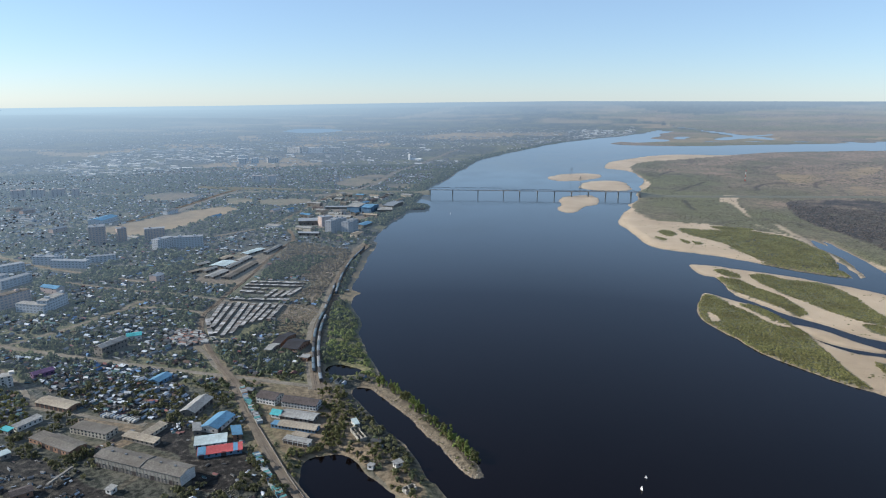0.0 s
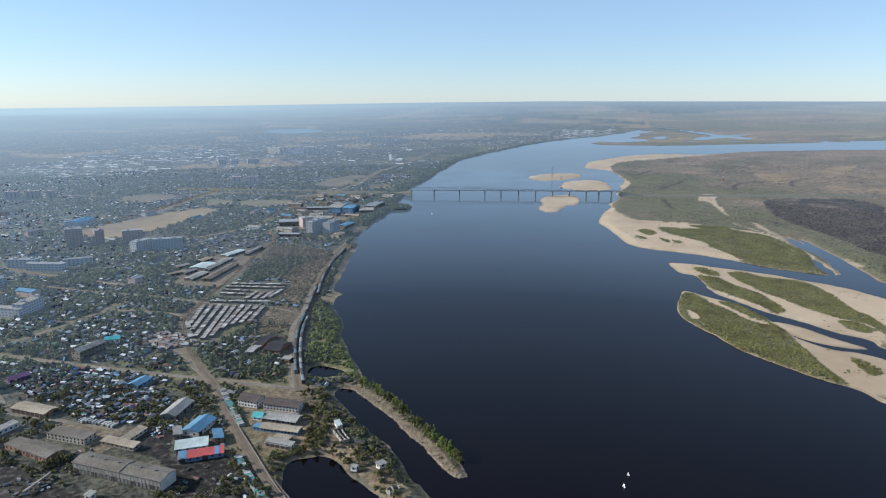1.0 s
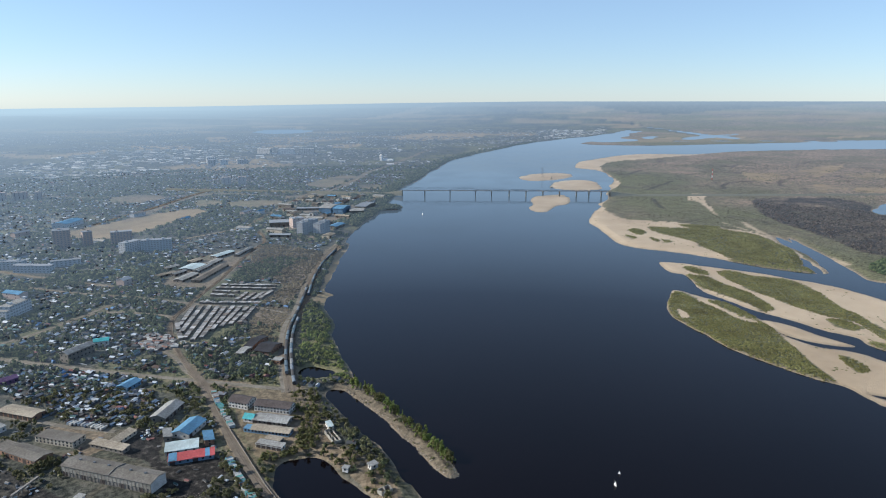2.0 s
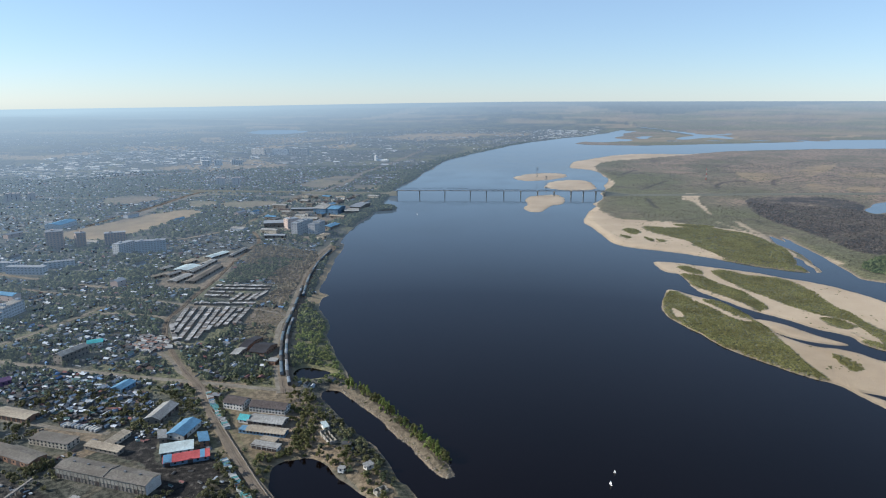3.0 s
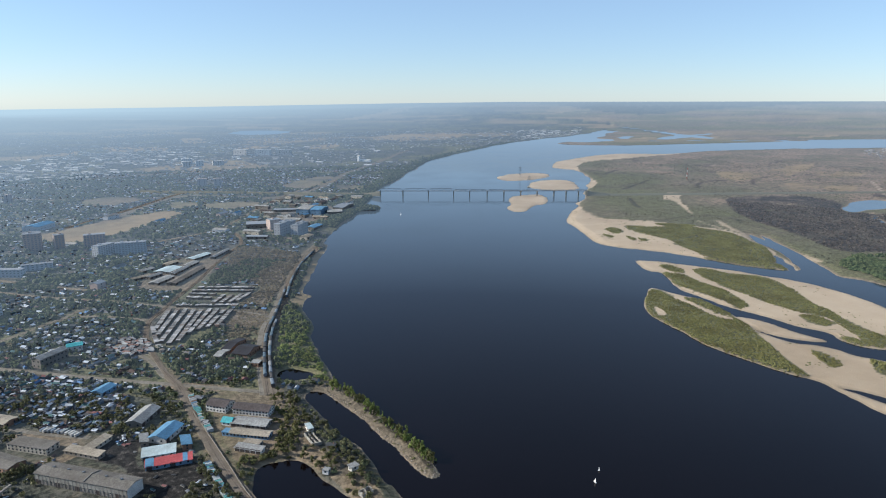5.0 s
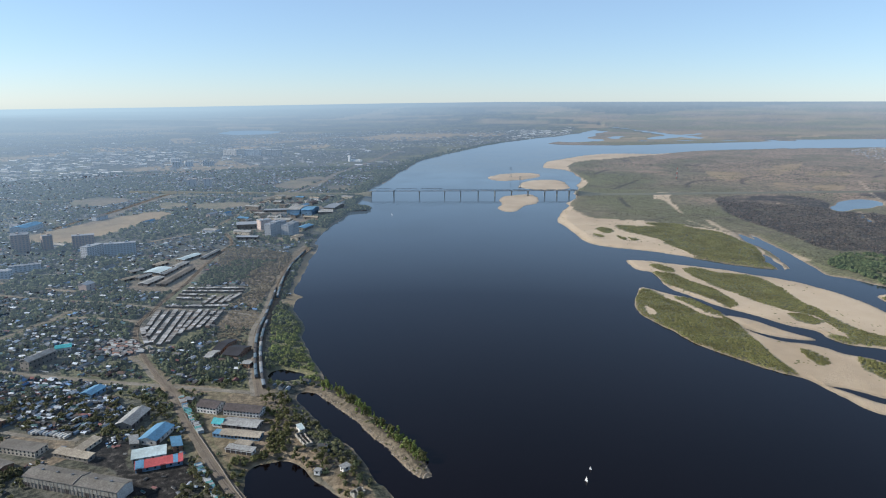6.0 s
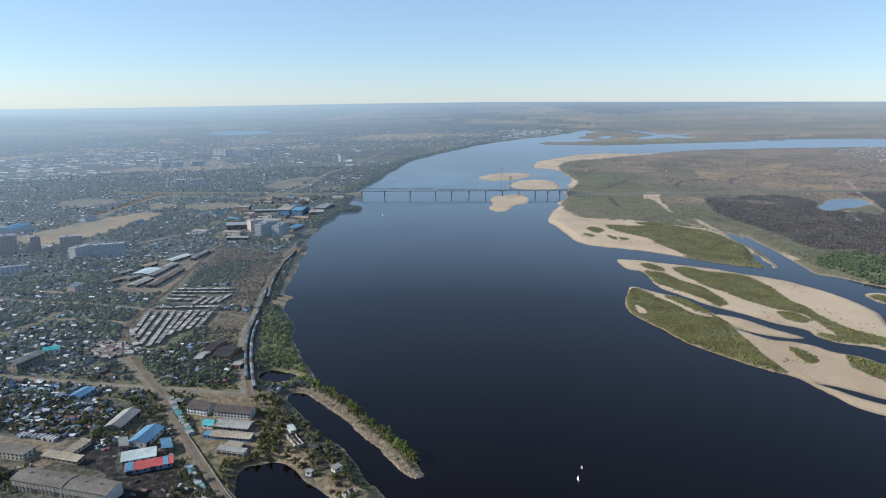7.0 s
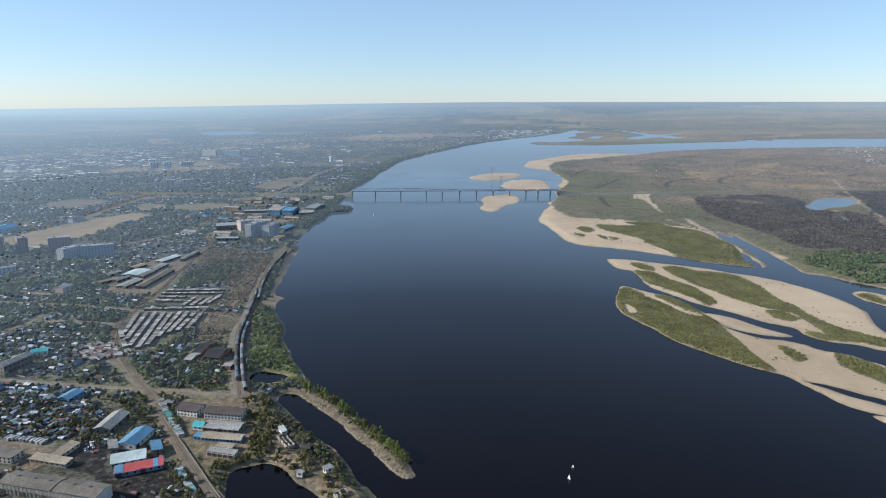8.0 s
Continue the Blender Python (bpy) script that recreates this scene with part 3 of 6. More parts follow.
# Bluish emission by distance stands in for haze on these houses.
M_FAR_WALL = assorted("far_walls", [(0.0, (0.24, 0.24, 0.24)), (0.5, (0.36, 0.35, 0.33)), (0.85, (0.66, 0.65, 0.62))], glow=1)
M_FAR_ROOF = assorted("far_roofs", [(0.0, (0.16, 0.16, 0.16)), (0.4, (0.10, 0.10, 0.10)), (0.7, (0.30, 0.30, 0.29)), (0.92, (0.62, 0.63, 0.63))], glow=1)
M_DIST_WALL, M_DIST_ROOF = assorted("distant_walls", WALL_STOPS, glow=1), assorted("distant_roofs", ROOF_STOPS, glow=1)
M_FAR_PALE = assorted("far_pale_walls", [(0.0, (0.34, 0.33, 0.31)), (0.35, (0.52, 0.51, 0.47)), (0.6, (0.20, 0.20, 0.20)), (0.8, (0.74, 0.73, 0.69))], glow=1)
# A fixed bluish emission paints haze onto these block walls and roofs.
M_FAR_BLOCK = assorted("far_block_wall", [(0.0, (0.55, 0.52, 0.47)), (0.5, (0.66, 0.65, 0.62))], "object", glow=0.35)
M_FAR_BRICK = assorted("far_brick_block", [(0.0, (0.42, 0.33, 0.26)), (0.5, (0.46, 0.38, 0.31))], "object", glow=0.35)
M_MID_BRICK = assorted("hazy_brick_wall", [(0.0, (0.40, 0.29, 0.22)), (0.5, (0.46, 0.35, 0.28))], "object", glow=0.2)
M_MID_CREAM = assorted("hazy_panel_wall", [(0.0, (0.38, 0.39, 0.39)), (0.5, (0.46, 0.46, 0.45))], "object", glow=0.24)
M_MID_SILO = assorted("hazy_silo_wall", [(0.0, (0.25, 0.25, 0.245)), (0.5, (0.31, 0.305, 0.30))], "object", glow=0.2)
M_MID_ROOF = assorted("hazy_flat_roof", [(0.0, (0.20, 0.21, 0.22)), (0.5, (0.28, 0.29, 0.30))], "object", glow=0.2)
M_GARAGE = assorted("garage_roof", [(0.0, (0.25, 0.25, 0.245)), (0.35, (0.33, 0.33, 0.325)), (0.65, (0.15, 0.145, 0.14)), (0.85, (0.20, 0.175, 0.155)), (0.92, (0.44, 0.44, 0.44))], "object")


def ground_material(name, distant=False):
    m, nt, b = nodes_of(name, 0.95, 0, 0.15)
    za, zb = nt.nodes.new("ShaderNodeVertexColor"), nt.nodes.new("ShaderNodeVertexColor")
    za.layer_name, zb.layer_name = "zone_a", "zone_b"
    sa, sb = nt.nodes.new("ShaderNodeSeparateColor"), nt.nodes.new("ShaderNodeSeparateColor")
    nt.links.new(za.outputs[0], sa.inputs[0])
    nt.links.new(zb.outputs[0], sb.inputs[0])
    fine, mid, wide = noise_node(nt, 0.25, 6, 0.7), noise_node(nt, 0.035, 6, 0.65), noise_node(nt, 0.006, 5, 0.6)
    blend = noise_node(nt, 0.09, 7, 0.75)
    town = mix(nt, 0.6, ramp(nt, mid, [(0.38, (0.016, 0.02, 0.016)), (0.5, (0.04, 0.044, 0.036)), (0.64, (0.12, 0.116, 0.094))]),
               ramp(nt, fine, [(0.44, (0.009, 0.012, 0.01)), (0.57, (0.105, 0.103, 0.084))]))
    sand = mix(nt, 0.5, ramp(nt, mid, [(0.3, (0.33, 0.258, 0.172)), (0.7, (0.42, 0.338, 0.235))]), ramp(nt, wide, [(0.35, (0.25, 0.19, 0.126)), (0.6, (0.42, 0.338, 0.24))]))
    veg = mix(nt, 0.3, ramp(nt, fine, [(0.42, (0.06, 0.062, 0.03)), (0.58, (0.165, 0.158, 0.074))]), ramp(nt, mid, [(0.35, (0.06, 0.06, 0.03)), (0.65, (0.15, 0.138, 0.07))]))
    burnt = mix(nt, 0.3, ramp(nt, fine, [(0.43, (0.010, 0.0095, 0.009)), (0.58, (0.068, 0.056, 0.048))]), ramp(nt, mid, [(0.35, (0.02, 0.018, 0.017)), (0.7, (0.07, 0.058, 0.05))]))
    field = mix(nt, 0.5, ramp(nt, mid, [(0.3, (0.20, 0.145, 0.08)), (0.7, (0.29, 0.215, 0.12))]), ramp(nt, wide, [(0.4, (0.20, 0.15, 0.085)), (0.6, (0.28, 0.215, 0.125))]))
    dirt = mix(nt, 0.3, ramp(nt, fine, [(0.42, (0.085, 0.066, 0.044)), (0.6, (0.225, 0.175, 0.118))]), ramp(nt, mid, [(0.35, (0.075, 0.06, 0.04)), (0.65, (0.205, 0.162, 0.11))]))
    heath = mix(nt, 0.3, ramp(nt, blend, [(0.4, (0.055, 0.045, 0.034)), (0.6, (0.285, 0.215, 0.152))]), ramp(nt, wide, [(0.38, (0.10, 0.085, 0.058)), (0.62, (0.24, 0.17, 0.12))]))
    c = town
    for fac, col in ((sb.outputs[2], heath), (sa.outputs[1], veg), (sa.outputs[2], burnt), (sb.outputs[0], field), (sb.outputs[1], dirt), (sa.outputs[0], sand)):
        c = mix(nt, fac, c, col)
    zc = nt.nodes.new("ShaderNodeVertexColor")
    zc.layer_name = "zone_c"
    sc = nt.nodes.new("ShaderNodeSeparateColor")
    nt.links.new(zc.outputs[0], sc.inputs[0])
    c = mix(nt, sc.outputs[2], c, ramp(nt, fine, [(0.40, (0.008, 0.008, 0.008)), (0.56, (0.026, 0.024, 0.022)), (0.68, (0.11, 0.10, 0.085))]))
    nt.links.new(c, b.inputs["Base Color"])
    bump(nt, b, fine, 0.6, 2.5)
    if distant:                      # haze painted as emission over the ground, from 450 m outwards
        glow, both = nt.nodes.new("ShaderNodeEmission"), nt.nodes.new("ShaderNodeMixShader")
        nt.links.new(ramp(nt, sc.outputs[1], HAZE_STOPS), glow.inputs[0])
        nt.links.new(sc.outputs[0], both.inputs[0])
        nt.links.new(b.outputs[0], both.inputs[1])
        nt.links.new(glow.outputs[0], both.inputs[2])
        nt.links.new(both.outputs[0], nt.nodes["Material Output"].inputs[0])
    return m


def water_material(name, distant=False):
    m, nt, b = nodes_of(name, 0.12, 0, 0.24)
    b.inputs["IOR"].default_value = 1.33
    b.inputs["Specular Tint"].default_value = (0.66, 0.71, 1.0, 1)
    nt.links.new(ramp(nt, noise_node(nt, 0.004, 4), [(0.35, (0.0019, 0.0011, 0.0012)), (0.65, (0.003, 0.0018, 0.002))]), b.inputs["Base Color"])
    co = nt.nodes.new("ShaderNodeTexCoord")
    sc = nt.nodes.new("ShaderNodeMapping")
    sc.inputs["Scale"].default_value = (0.5, 0.16, 1)
    nt.links.new(co.outputs["Object"], sc.inputs[0])
    n = nt.nodes.new("ShaderNodeTexNoise")
    n.inputs["Scale"].default_value, n.inputs["Detail"].default_value = 1.0, 4
    nt.links.new(sc.outputs[0], n.inputs["Vector"])
    bump(nt, b, n.outputs["Fac"], 0.2, 0.3)
    if distant:                      # the low sky's reflection is painted as emission, stronger with distance
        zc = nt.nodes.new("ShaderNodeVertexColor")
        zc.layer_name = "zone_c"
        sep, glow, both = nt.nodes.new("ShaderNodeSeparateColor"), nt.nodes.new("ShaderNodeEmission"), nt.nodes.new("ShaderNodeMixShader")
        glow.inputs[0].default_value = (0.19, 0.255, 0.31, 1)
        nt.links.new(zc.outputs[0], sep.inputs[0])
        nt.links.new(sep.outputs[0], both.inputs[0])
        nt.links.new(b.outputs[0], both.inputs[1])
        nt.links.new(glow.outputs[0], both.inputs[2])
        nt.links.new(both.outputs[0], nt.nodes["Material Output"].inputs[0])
    r = ramp(nt, noise_node(nt, 0.006, 3), [(0.4, (0.06,) * 3), (0.65, (0.17,) * 3)])
    nt.links.new(r, b.inputs["Roughness"])
    return m


M_GROUND, M_HAZED_GROUND, M_WATER = ground_material("ground"), ground_material("distance", True), water_material("river_water")
M_WATER_SHEEN = water_material("water_sky_sheen", True)

# ---- the ground: one sheet to the horizon; the river fills its low parts ----
AZ = np.radians(np.concatenate([np.arange(-180, -44, 4), np.arange(-44, 50, 0.125), np.arange(50, 180, 4)]))
DEP = np.concatenate([np.arctan(np.linspace(0.0113, 0.72, 500)), np.radians([40, 45, 52, 60, 70, 80, 87, 89.6, 89.99])])[::-1]
DIST = EYE / np.tan(DEP)


def polar(az, dist):
    a, d = np.meshgrid(az, dist)
    n, k = len(dist), len(az)
    i = np.arange((n - 1) * k).reshape(n - 1, k)
    j = np.roll(i, -1, 1)
    f = np.stack([i, j, j + k, i + k], -1).reshape(-1, 4)
    return (d * np.sin(a)).ravel(), (d * np.cos(a)).ravel(), f


GX, GY, GF = polar(AZ, DIST)
GR = np.hypot(GX, GY)
GS = shore(GX, GY)
GS[GR > 1800] = shore(GX[GR > 1800], GY[GR > 1800], 600.0)
slope = np.maximum(2.5 + GR / 300.0, GR ** 2 / 400000.0)
on_main = inside(LANDS[0], GX, GY) | inside(LANDS[1], GX, GY) | inside(LANDS[2], GX, GY)
GZ = np.clip(GS / slope * 1.2, -2.5, np.where(on_main, LAND, 1.2))
hill_az = np.degrees(np.arctan2(GX, GY))
rise = np.clip((GR - 5500) / 15500, 0, 1)
rise = rise * rise * (3 - 2 * rise)
ridges = np.clip((GR - 5500) / 3000, 0, 1) * np.clip((21000 - GR) / 6000, 0, 1) * (70 * np.abs(fbm(GX / 5200, GY / 2600, 21, 5)) * 2 + 26 * np.exp(-((hill_az - 14) / 14) ** 2 - ((GR - 9500) / 2200) ** 2))
GZ += (np.interp(hill_az, [-36, -18, 0, 10, 36], [8, 76, 186, 232, 240]) * rise + ridges) * (GS > 20) * (GR > 5500)
wx, wy = GX + fbm(GX / 30, GY / 30, 31) * 16, GY + fbm(GX / 30, GY / 30, 37) * 16


def zone(polys, soft=False):
    out = np.zeros(len(GX), bool)
    for p in polys:
        out |= inside(curve(p), wx, wy)
    return out


def stains(scale, seed, lo, hi):
    return np.clip((fbm(GX / scale, GY / scale, seed, 5) + 0.5 - lo) / (hi - lo), 0, 1)


west = inside(LANDS[0], GX, GY)
east = inside(LANDS[1], GX, GY)
far = inside(LANDS[2], GX, GY)
isles = (GS > -20) & (GR < 2600) & ~west & ~east & ~far
veg = (zone(VEG) & ~zone(SAND_GAPS)).astype(float)
sand = (isles & (veg < 0.5)) | zone(SAND_ZONES[:2] + [SAND_PATCH]) & (veg < 0.5)
sand = sand.astype(float)
sand = np.maximum(sand, np.clip((4 - GS) / 4, 0, 1) * (GR < 3000) * np.where(west, 0.22, 0.8))
for line, width in zip(TRACKS, (5, 7, 4, 4, 4)):
    sand = np.maximum(sand, np.clip((width + 8 * fbm(GX / 22, GY / 22, 77) - distance(curve(line, False), wx, wy, 24)) / 4, 0, 1) * 0.8)
scar = np.clip(1 - np.abs(fbm(GX / 260 + GY / 900, GY / 420, 45, 4)) / 0.012, 0, 1) * east * (GS > 20) * (GR < 3200)
scar2 = np.clip(1 - np.abs(fbm(GX / 120, GY / 200, 46, 4)) / 0.02, 0, 1) * east * (GS > 20) * (GR < 2600)
burnt = zone(BURNT) * (0.35 * stains(90, 41, 0.22, 0.45) + 0.65 * stains(28, 42, 0.22, 0.5))
heath = east * np.clip(0.52 + 1.7 * fbm(GX / 160, GY / 160, 43, 5) + np.clip((GX - 850) / 700, -0.3, 0.5), 0.15, 1)
pale = zone(HEATH) * stains(70, 47, 0.3, 0.55)
veg = np.maximum(veg, east * (1 - heath) * (1 - burnt))
veg = np.maximum(veg, zone([SHORE_BUSH]) * 1.0)
veg = np.maximum(veg, west * stains(170, 51, 0.5, 0.62) * 0.8)
veg = np.maximum(veg, far * stains(500, 53, 0.4, 0.6) * 0.9)
fieldm = np.maximum(zone([FIELD]) * (0.75 + 0.25 * stains(40, 79, 0.35, 0.6)), zone(OPEN) * (0.12 + 0.35 * stains(60, 81, 0.3, 0.6)))
fieldm = np.maximum(fieldm, np.maximum(pale * 0.8, zone(SAND_ZONES[2:]) * 0.85))
fieldm = np.maximum(fieldm, zone(FAR_FIELDS) * 1.0)
fieldm = np.maximum(fieldm, west * (GR > 2300) * np.clip((fbm(GX / 700, GY / 420, 57, 4) - 0.10) * 14, 0, 1) * 0.8)
fieldm = np.maximum(fieldm, far * np.clip((fbm(GX / 1600, GY / 420, 59, 5) + 0.02) * 6, 0, 1) * 0.55)
forest = inside(curve(FOREST), GX, GY)
veg = np.where(forest, 0.0, veg)
heath = np.where(forest, 0.0, np.maximum(heath, 0.75 * far * (GR > 4000)))
fieldm = np.where(forest, fieldm * 0.15, fieldm)
dirt = zone([YARD, BANK_DIRT, DEPOT, MARKET]) * (0.4 + 0.6 * stains(20, 61, 0.3, 0.6))
dirt = np.maximum(dirt, zone([JUNCTION]) * 0.95)
for line in FAR_ROADS:
    dirt = np.maximum(dirt, np.clip((13 - distance(curve(line, False), wx, wy, 20)) / 5, 0, 1) * 0.75)
for name, w in (("south", 9), ("spur", 6), ("river", 12)):
    dirt = np.maximum(dirt, np.clip((w - distance(curve(RAILS[name][1], False), wx, wy, 20)) / 4, 0, 1) * 0.7)
for w, line in ROADS.values():
    dirt = np.maximum(dirt, np.clip((w * 0.5 + 2.5 - distance(curve(line, False), wx, wy, 14)) / 4, 0, 1) * 0.48)
dirt = np.maximum(dirt, zone([INDUSTRY]) * stains(60, 63, 0.4, 0.55))
coal = np.maximum(zone([COAL]) * 1.0, zone([YARD_SOUTH]) * (0.55 + 0.4 * stains(14, 69, 0.35, 0.6)))
bare = zone([BROWN_FIELD])
heath = np.maximum(heath * ~bare, bare * 0.7)
veg = veg * ~bare * (1 - 0.8 * zone([WORKS]))
heath = np.maximum(heath, np.maximum(zone([WORKS_EAST]) * 0.7, np.maximum(zone([WOOD]) * 0.4, zone(BRUSH) * 0.75)))
U = radians(-20)
gu, gv = GX * math.cos(U) + GY * math.sin(U), -GX * math.sin(U) + GY * math.cos(U)
street = west & (np.abs((gv + fbm(GX / 90, GY / 90, 65) * 18) % 55 - 27.5) > 24.5)
street |= west & (np.abs((gu + fbm(GX / 90, GY / 90, 67) * 14) % 165 - 82.5) > 80)
dirt = np.maximum(dirt, street * (GR < 2600) * 0.2 * (fieldm < 0.5))
dirt = dirt * (1 - 0.9 * coal)
burnt = np.maximum(burnt, coal * (0.85 + 0.15 * stains(9, 73, 0.4, 0.6)))
for line in CREEKS:
    burnt = np.maximum(burnt, 0.8 * np.clip((9 - distance(curve(line, False), wx, wy, 20)) / 5, 0, 1))
burnt = np.maximum(burnt, 0.6 * scar * (sand < 0.3))
breakwater = inside(np.array(BREAKWATER, float), GX, GY) & west
dirt = np.maximum(dirt, np.maximum(breakwater * 0.6, zone([WORKS_EAST]) * (0.35 + 0.5 * stains(22, 75, 0.3, 0.6))))
veg = veg * ~breakwater
sand = np.where(west & (GR > 600), sand * 0.55, sand)
wet = np.clip((5 - GS) / 5, 0, 1) * ~west
sand = sand * (1 - 0.55 * wet)
veg = np.maximum(veg * (1 - (wet > 0) * 0.5), 0.7 * scar2 * (sand < 0.3))
dirt = np.maximum(dirt, wet * 0.9 * (GR < 2600))
# Haze goes into vertex colours, which drive the emission of ground past 450 m.
haze_share = haze_at(GX, GY)
left = haze_tone_at(GX, GY)
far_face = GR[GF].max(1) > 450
ground_mesh = fast_mesh("ground", np.stack(squeeze(GX, GY, GZ), -1), GF, [M_GROUND, M_HAZED_GROUND], far_face, smooth=True)
for layer, masks in (("zone_a", (sand, veg, burnt)), ("zone_b", (fieldm, dirt, heath)), ("zone_c", (haze_share, left, coal * 0.92))):
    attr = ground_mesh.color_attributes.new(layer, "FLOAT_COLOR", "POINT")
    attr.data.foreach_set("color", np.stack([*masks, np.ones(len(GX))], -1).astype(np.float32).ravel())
tagged(new("ground", ground_mesh), "flat riverside land with town soil, sand and scrub", "ground", kind="structure")

WX, WY, WF = polar(np.radians(np.concatenate([np.arange(-180, -44, 4), np.arange(-44, 50, 0.5), np.arange(50, 180, 4)])), np.concatenate([DIST[:-1:4], DIST[-1:]]))
WR = np.hypot(WX, WY)
water_mesh = fast_mesh("water", np.stack(squeeze(WX, WY, np.zeros(len(WX))), -1), WF, [M_WATER, M_WATER_SHEEN], WR[WF].max(1) > 850, smooth=True)
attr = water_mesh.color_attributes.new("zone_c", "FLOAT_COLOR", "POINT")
# Painted sky sheen on the water, growing from 850 m outwards.
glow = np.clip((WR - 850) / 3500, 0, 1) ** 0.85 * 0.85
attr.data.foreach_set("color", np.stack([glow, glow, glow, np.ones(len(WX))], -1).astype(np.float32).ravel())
tagged(new("water", water_mesh), "wide calm dark blue river with faint ripples", "river", kind="structure")


# ---- scattering ----
def land_z(x, y):
    x, y = np.atleast_1d(np.asarray(x, float)), np.atleast_1d(np.asarray(y, float))
    main = inside(LANDS[0], x, y) | inside(LANDS[1], x, y) | inside(LANDS[2], x, y)
    return np.clip(shore(x, y) / np.maximum(2.5 + np.hypot(x, y) / 300.0, np.hypot(x, y) ** 2 / 400000.0) * 1.2, -2.5, np.where(main, LAND, 1.2))


def in_any(polys, x, y):
    out = np.zeros(len(x), bool)
    for p in polys:
        out |= inside(curve(p), x, y)
    return out


def near_line(lines, x, y, d):
    out = np.zeros(len(x), bool)
    for line in lines:
        out |= distance(curve(line, False), x, y, d + 1) < d
    return out


def spread(template, faces, x, y, z, size, yaw):
    """Copies of a small template, as arrays. size: one column an axis."""
    c, s = np.cos(yaw)[:, None], np.sin(yaw)[:, None]
    t = template[None] * size[:, None, :]
    vx, vy = t[:, :, 0] * c - t[:, :, 1] * s + x[:, None], t[:, :, 0] * s + t[:, :, 1] * c + y[:, None]
    v = np.stack(squeeze(vx, vy, t[:, :, 2] + z[:, None]), -1).reshape(-1, 3)
    f = (faces[None] + (np.arange(len(x)) * len(template))[:, None, None]).reshape(-1, faces.shape[1])
    return v, f


def joined(batches):
    vs, fs, ix, n = [], [], [], 0
    for v, f, i in batches:
        vs.append(v), fs.append(f + n), ix.append(i)
        n += len(v)
    return np.concatenate(vs), np.concatenate(fs), np.concatenate(ix)


def crown_template(seed, leaves=14, leaf=0.42, core=0.72, plain=False):
    """A crown one metre in radius on the ground: an uneven core and loose clumps round it."""
    rng = np.random.default_rng(seed)
    bm = bmesh.new()
    if plain:
        bmesh.ops.create_cone(bm, cap_ends=False, segments=5, radius1=core, radius2=0.0, depth=core * 1.6)
    else:
        bmesh.ops.create_icosphere(bm, subdivisions=1, radius=core)
    bmesh.ops.triangulate(bm, faces=bm.faces[:])
    v = np.array([p.co for p in bm.verts])
    f = np.array([[p.index for p in face.verts] for face in bm.faces])
    bm.free()
    v *= 1 + rng.uniform(-0.3, 0.25, (len(v), 1))
    verts, faces = [v + [0, 0, 0.9]], [f]
    n = len(v)
    for k in range(leaves):
        d = rng.normal(size=3)
        d /= np.linalg.norm(d)
        d[2] = abs(d[2]) * 0.9 - 0.25 * rng.random()
        a = np.cross(d, rng.normal(size=3))
        a /= np.linalg.norm(a)
        b = np.cross(d, a) + d * rng.uniform(-0.4, 0.4)
        r, s = rng.uniform(0.68, 1.05), leaf * rng.uniform(0.6, 1.2)
        m = d * r + [0, 0, 0.9]
        verts.append(np.array([m + a * s, m + b * s, m - a * s * 0.9 + d * 0.15, m - b * s]))
        faces.append(np.array([[n, n + 1, n + 2], [n, n + 2, n + 3]]))
        n += 4
    return np.concatenate(verts), np.concatenate(faces)


GABLE_V = np.array([(-.5, -.5, 0), (.5, -.5, 0), (.5, .5, 0), (-.5, .5, 0), (-.5, -.5, 1), (.5, -.5, 1), (.5, .5, 1), (-.5, .5, 1), (-.5, 0, 1.38), (.5, 0, 1.38)])
GABLE_F = np.array([(0, 1, 5), (0, 5, 4), (2, 3, 7), (2, 7, 6), (1, 2, 6), (1, 6, 5), (3, 0, 4), (3, 4, 7), (5, 6, 9), (7, 4, 8)])
ROOF_V = np.array([(-.56, -.6, .93), (.56, -.6, .93), (.56, 0, 1.45), (-.56, 0, 1.45), (.56, .6, .93), (-.56, .6, .93)])
ROOF_F = np.array([(0, 1, 2), (0, 2, 3), (3, 2, 4), (3, 4, 5)])

rng = np.random.default_rng(5)
OFF_LIMITS = [FIELD, COAL, YARD, YARD_SOUTH, BANK_DIRT, BROWN_FIELD, WOOD, GARAGES_A, GARAGES_B, SHORE_BUSH, DEPOT, INDUSTRY, WORKS, WORKS_EAST, MARKET] + BRUSH + OPEN
LINES = [p for _, p in ROADS.values()] + [p for _, p in RAILS.values()]
BUILT = []        # centres and radii of the larger buildings, kept clear of small ones


def clear_of(x, y, extra=2.0):
    ok = np.ones(len(x), bool)
    for bx, by, r in BUILT:
        ok &= np.hypot(x - bx, y - by) > r + extra
    return ok


def points_in(poly, density):
    p = curve(poly)
    lo, hi = p.min(0), p.max(0)
    k = int((hi - lo).prod() * density)
    x, y = rng.uniform(lo[0], hi[0], k), rng.uniform(lo[1], hi[1], k)
    m = inside(p, x, y)
    return x[m], y[m]


# ---- larger buildings ----
WINDOW = bpy.data.meshes.new("window")
_b = box_bm(-0.7, 0.7, -0.06, 0.06, 0, 1.4)
_b.to_mesh(WINDOW), _b.free()
WINDOW.materials.append(M_GLASS)
WIDE_WINDOW = bpy.data.meshes.new("wide_window")
_b = box_bm(-1.3, 1.3, -0.06, 0.06, 0, 1.5)
_b.to_mesh(WIDE_WINDOW), _b.free()
WIDE_WINDOW.materials.append(M_PANE)
GATE = bpy.data.meshes.new("gate")
_b = box_bm(-1.8, 1.8, -0.08, 0.08, 0, 3.4)
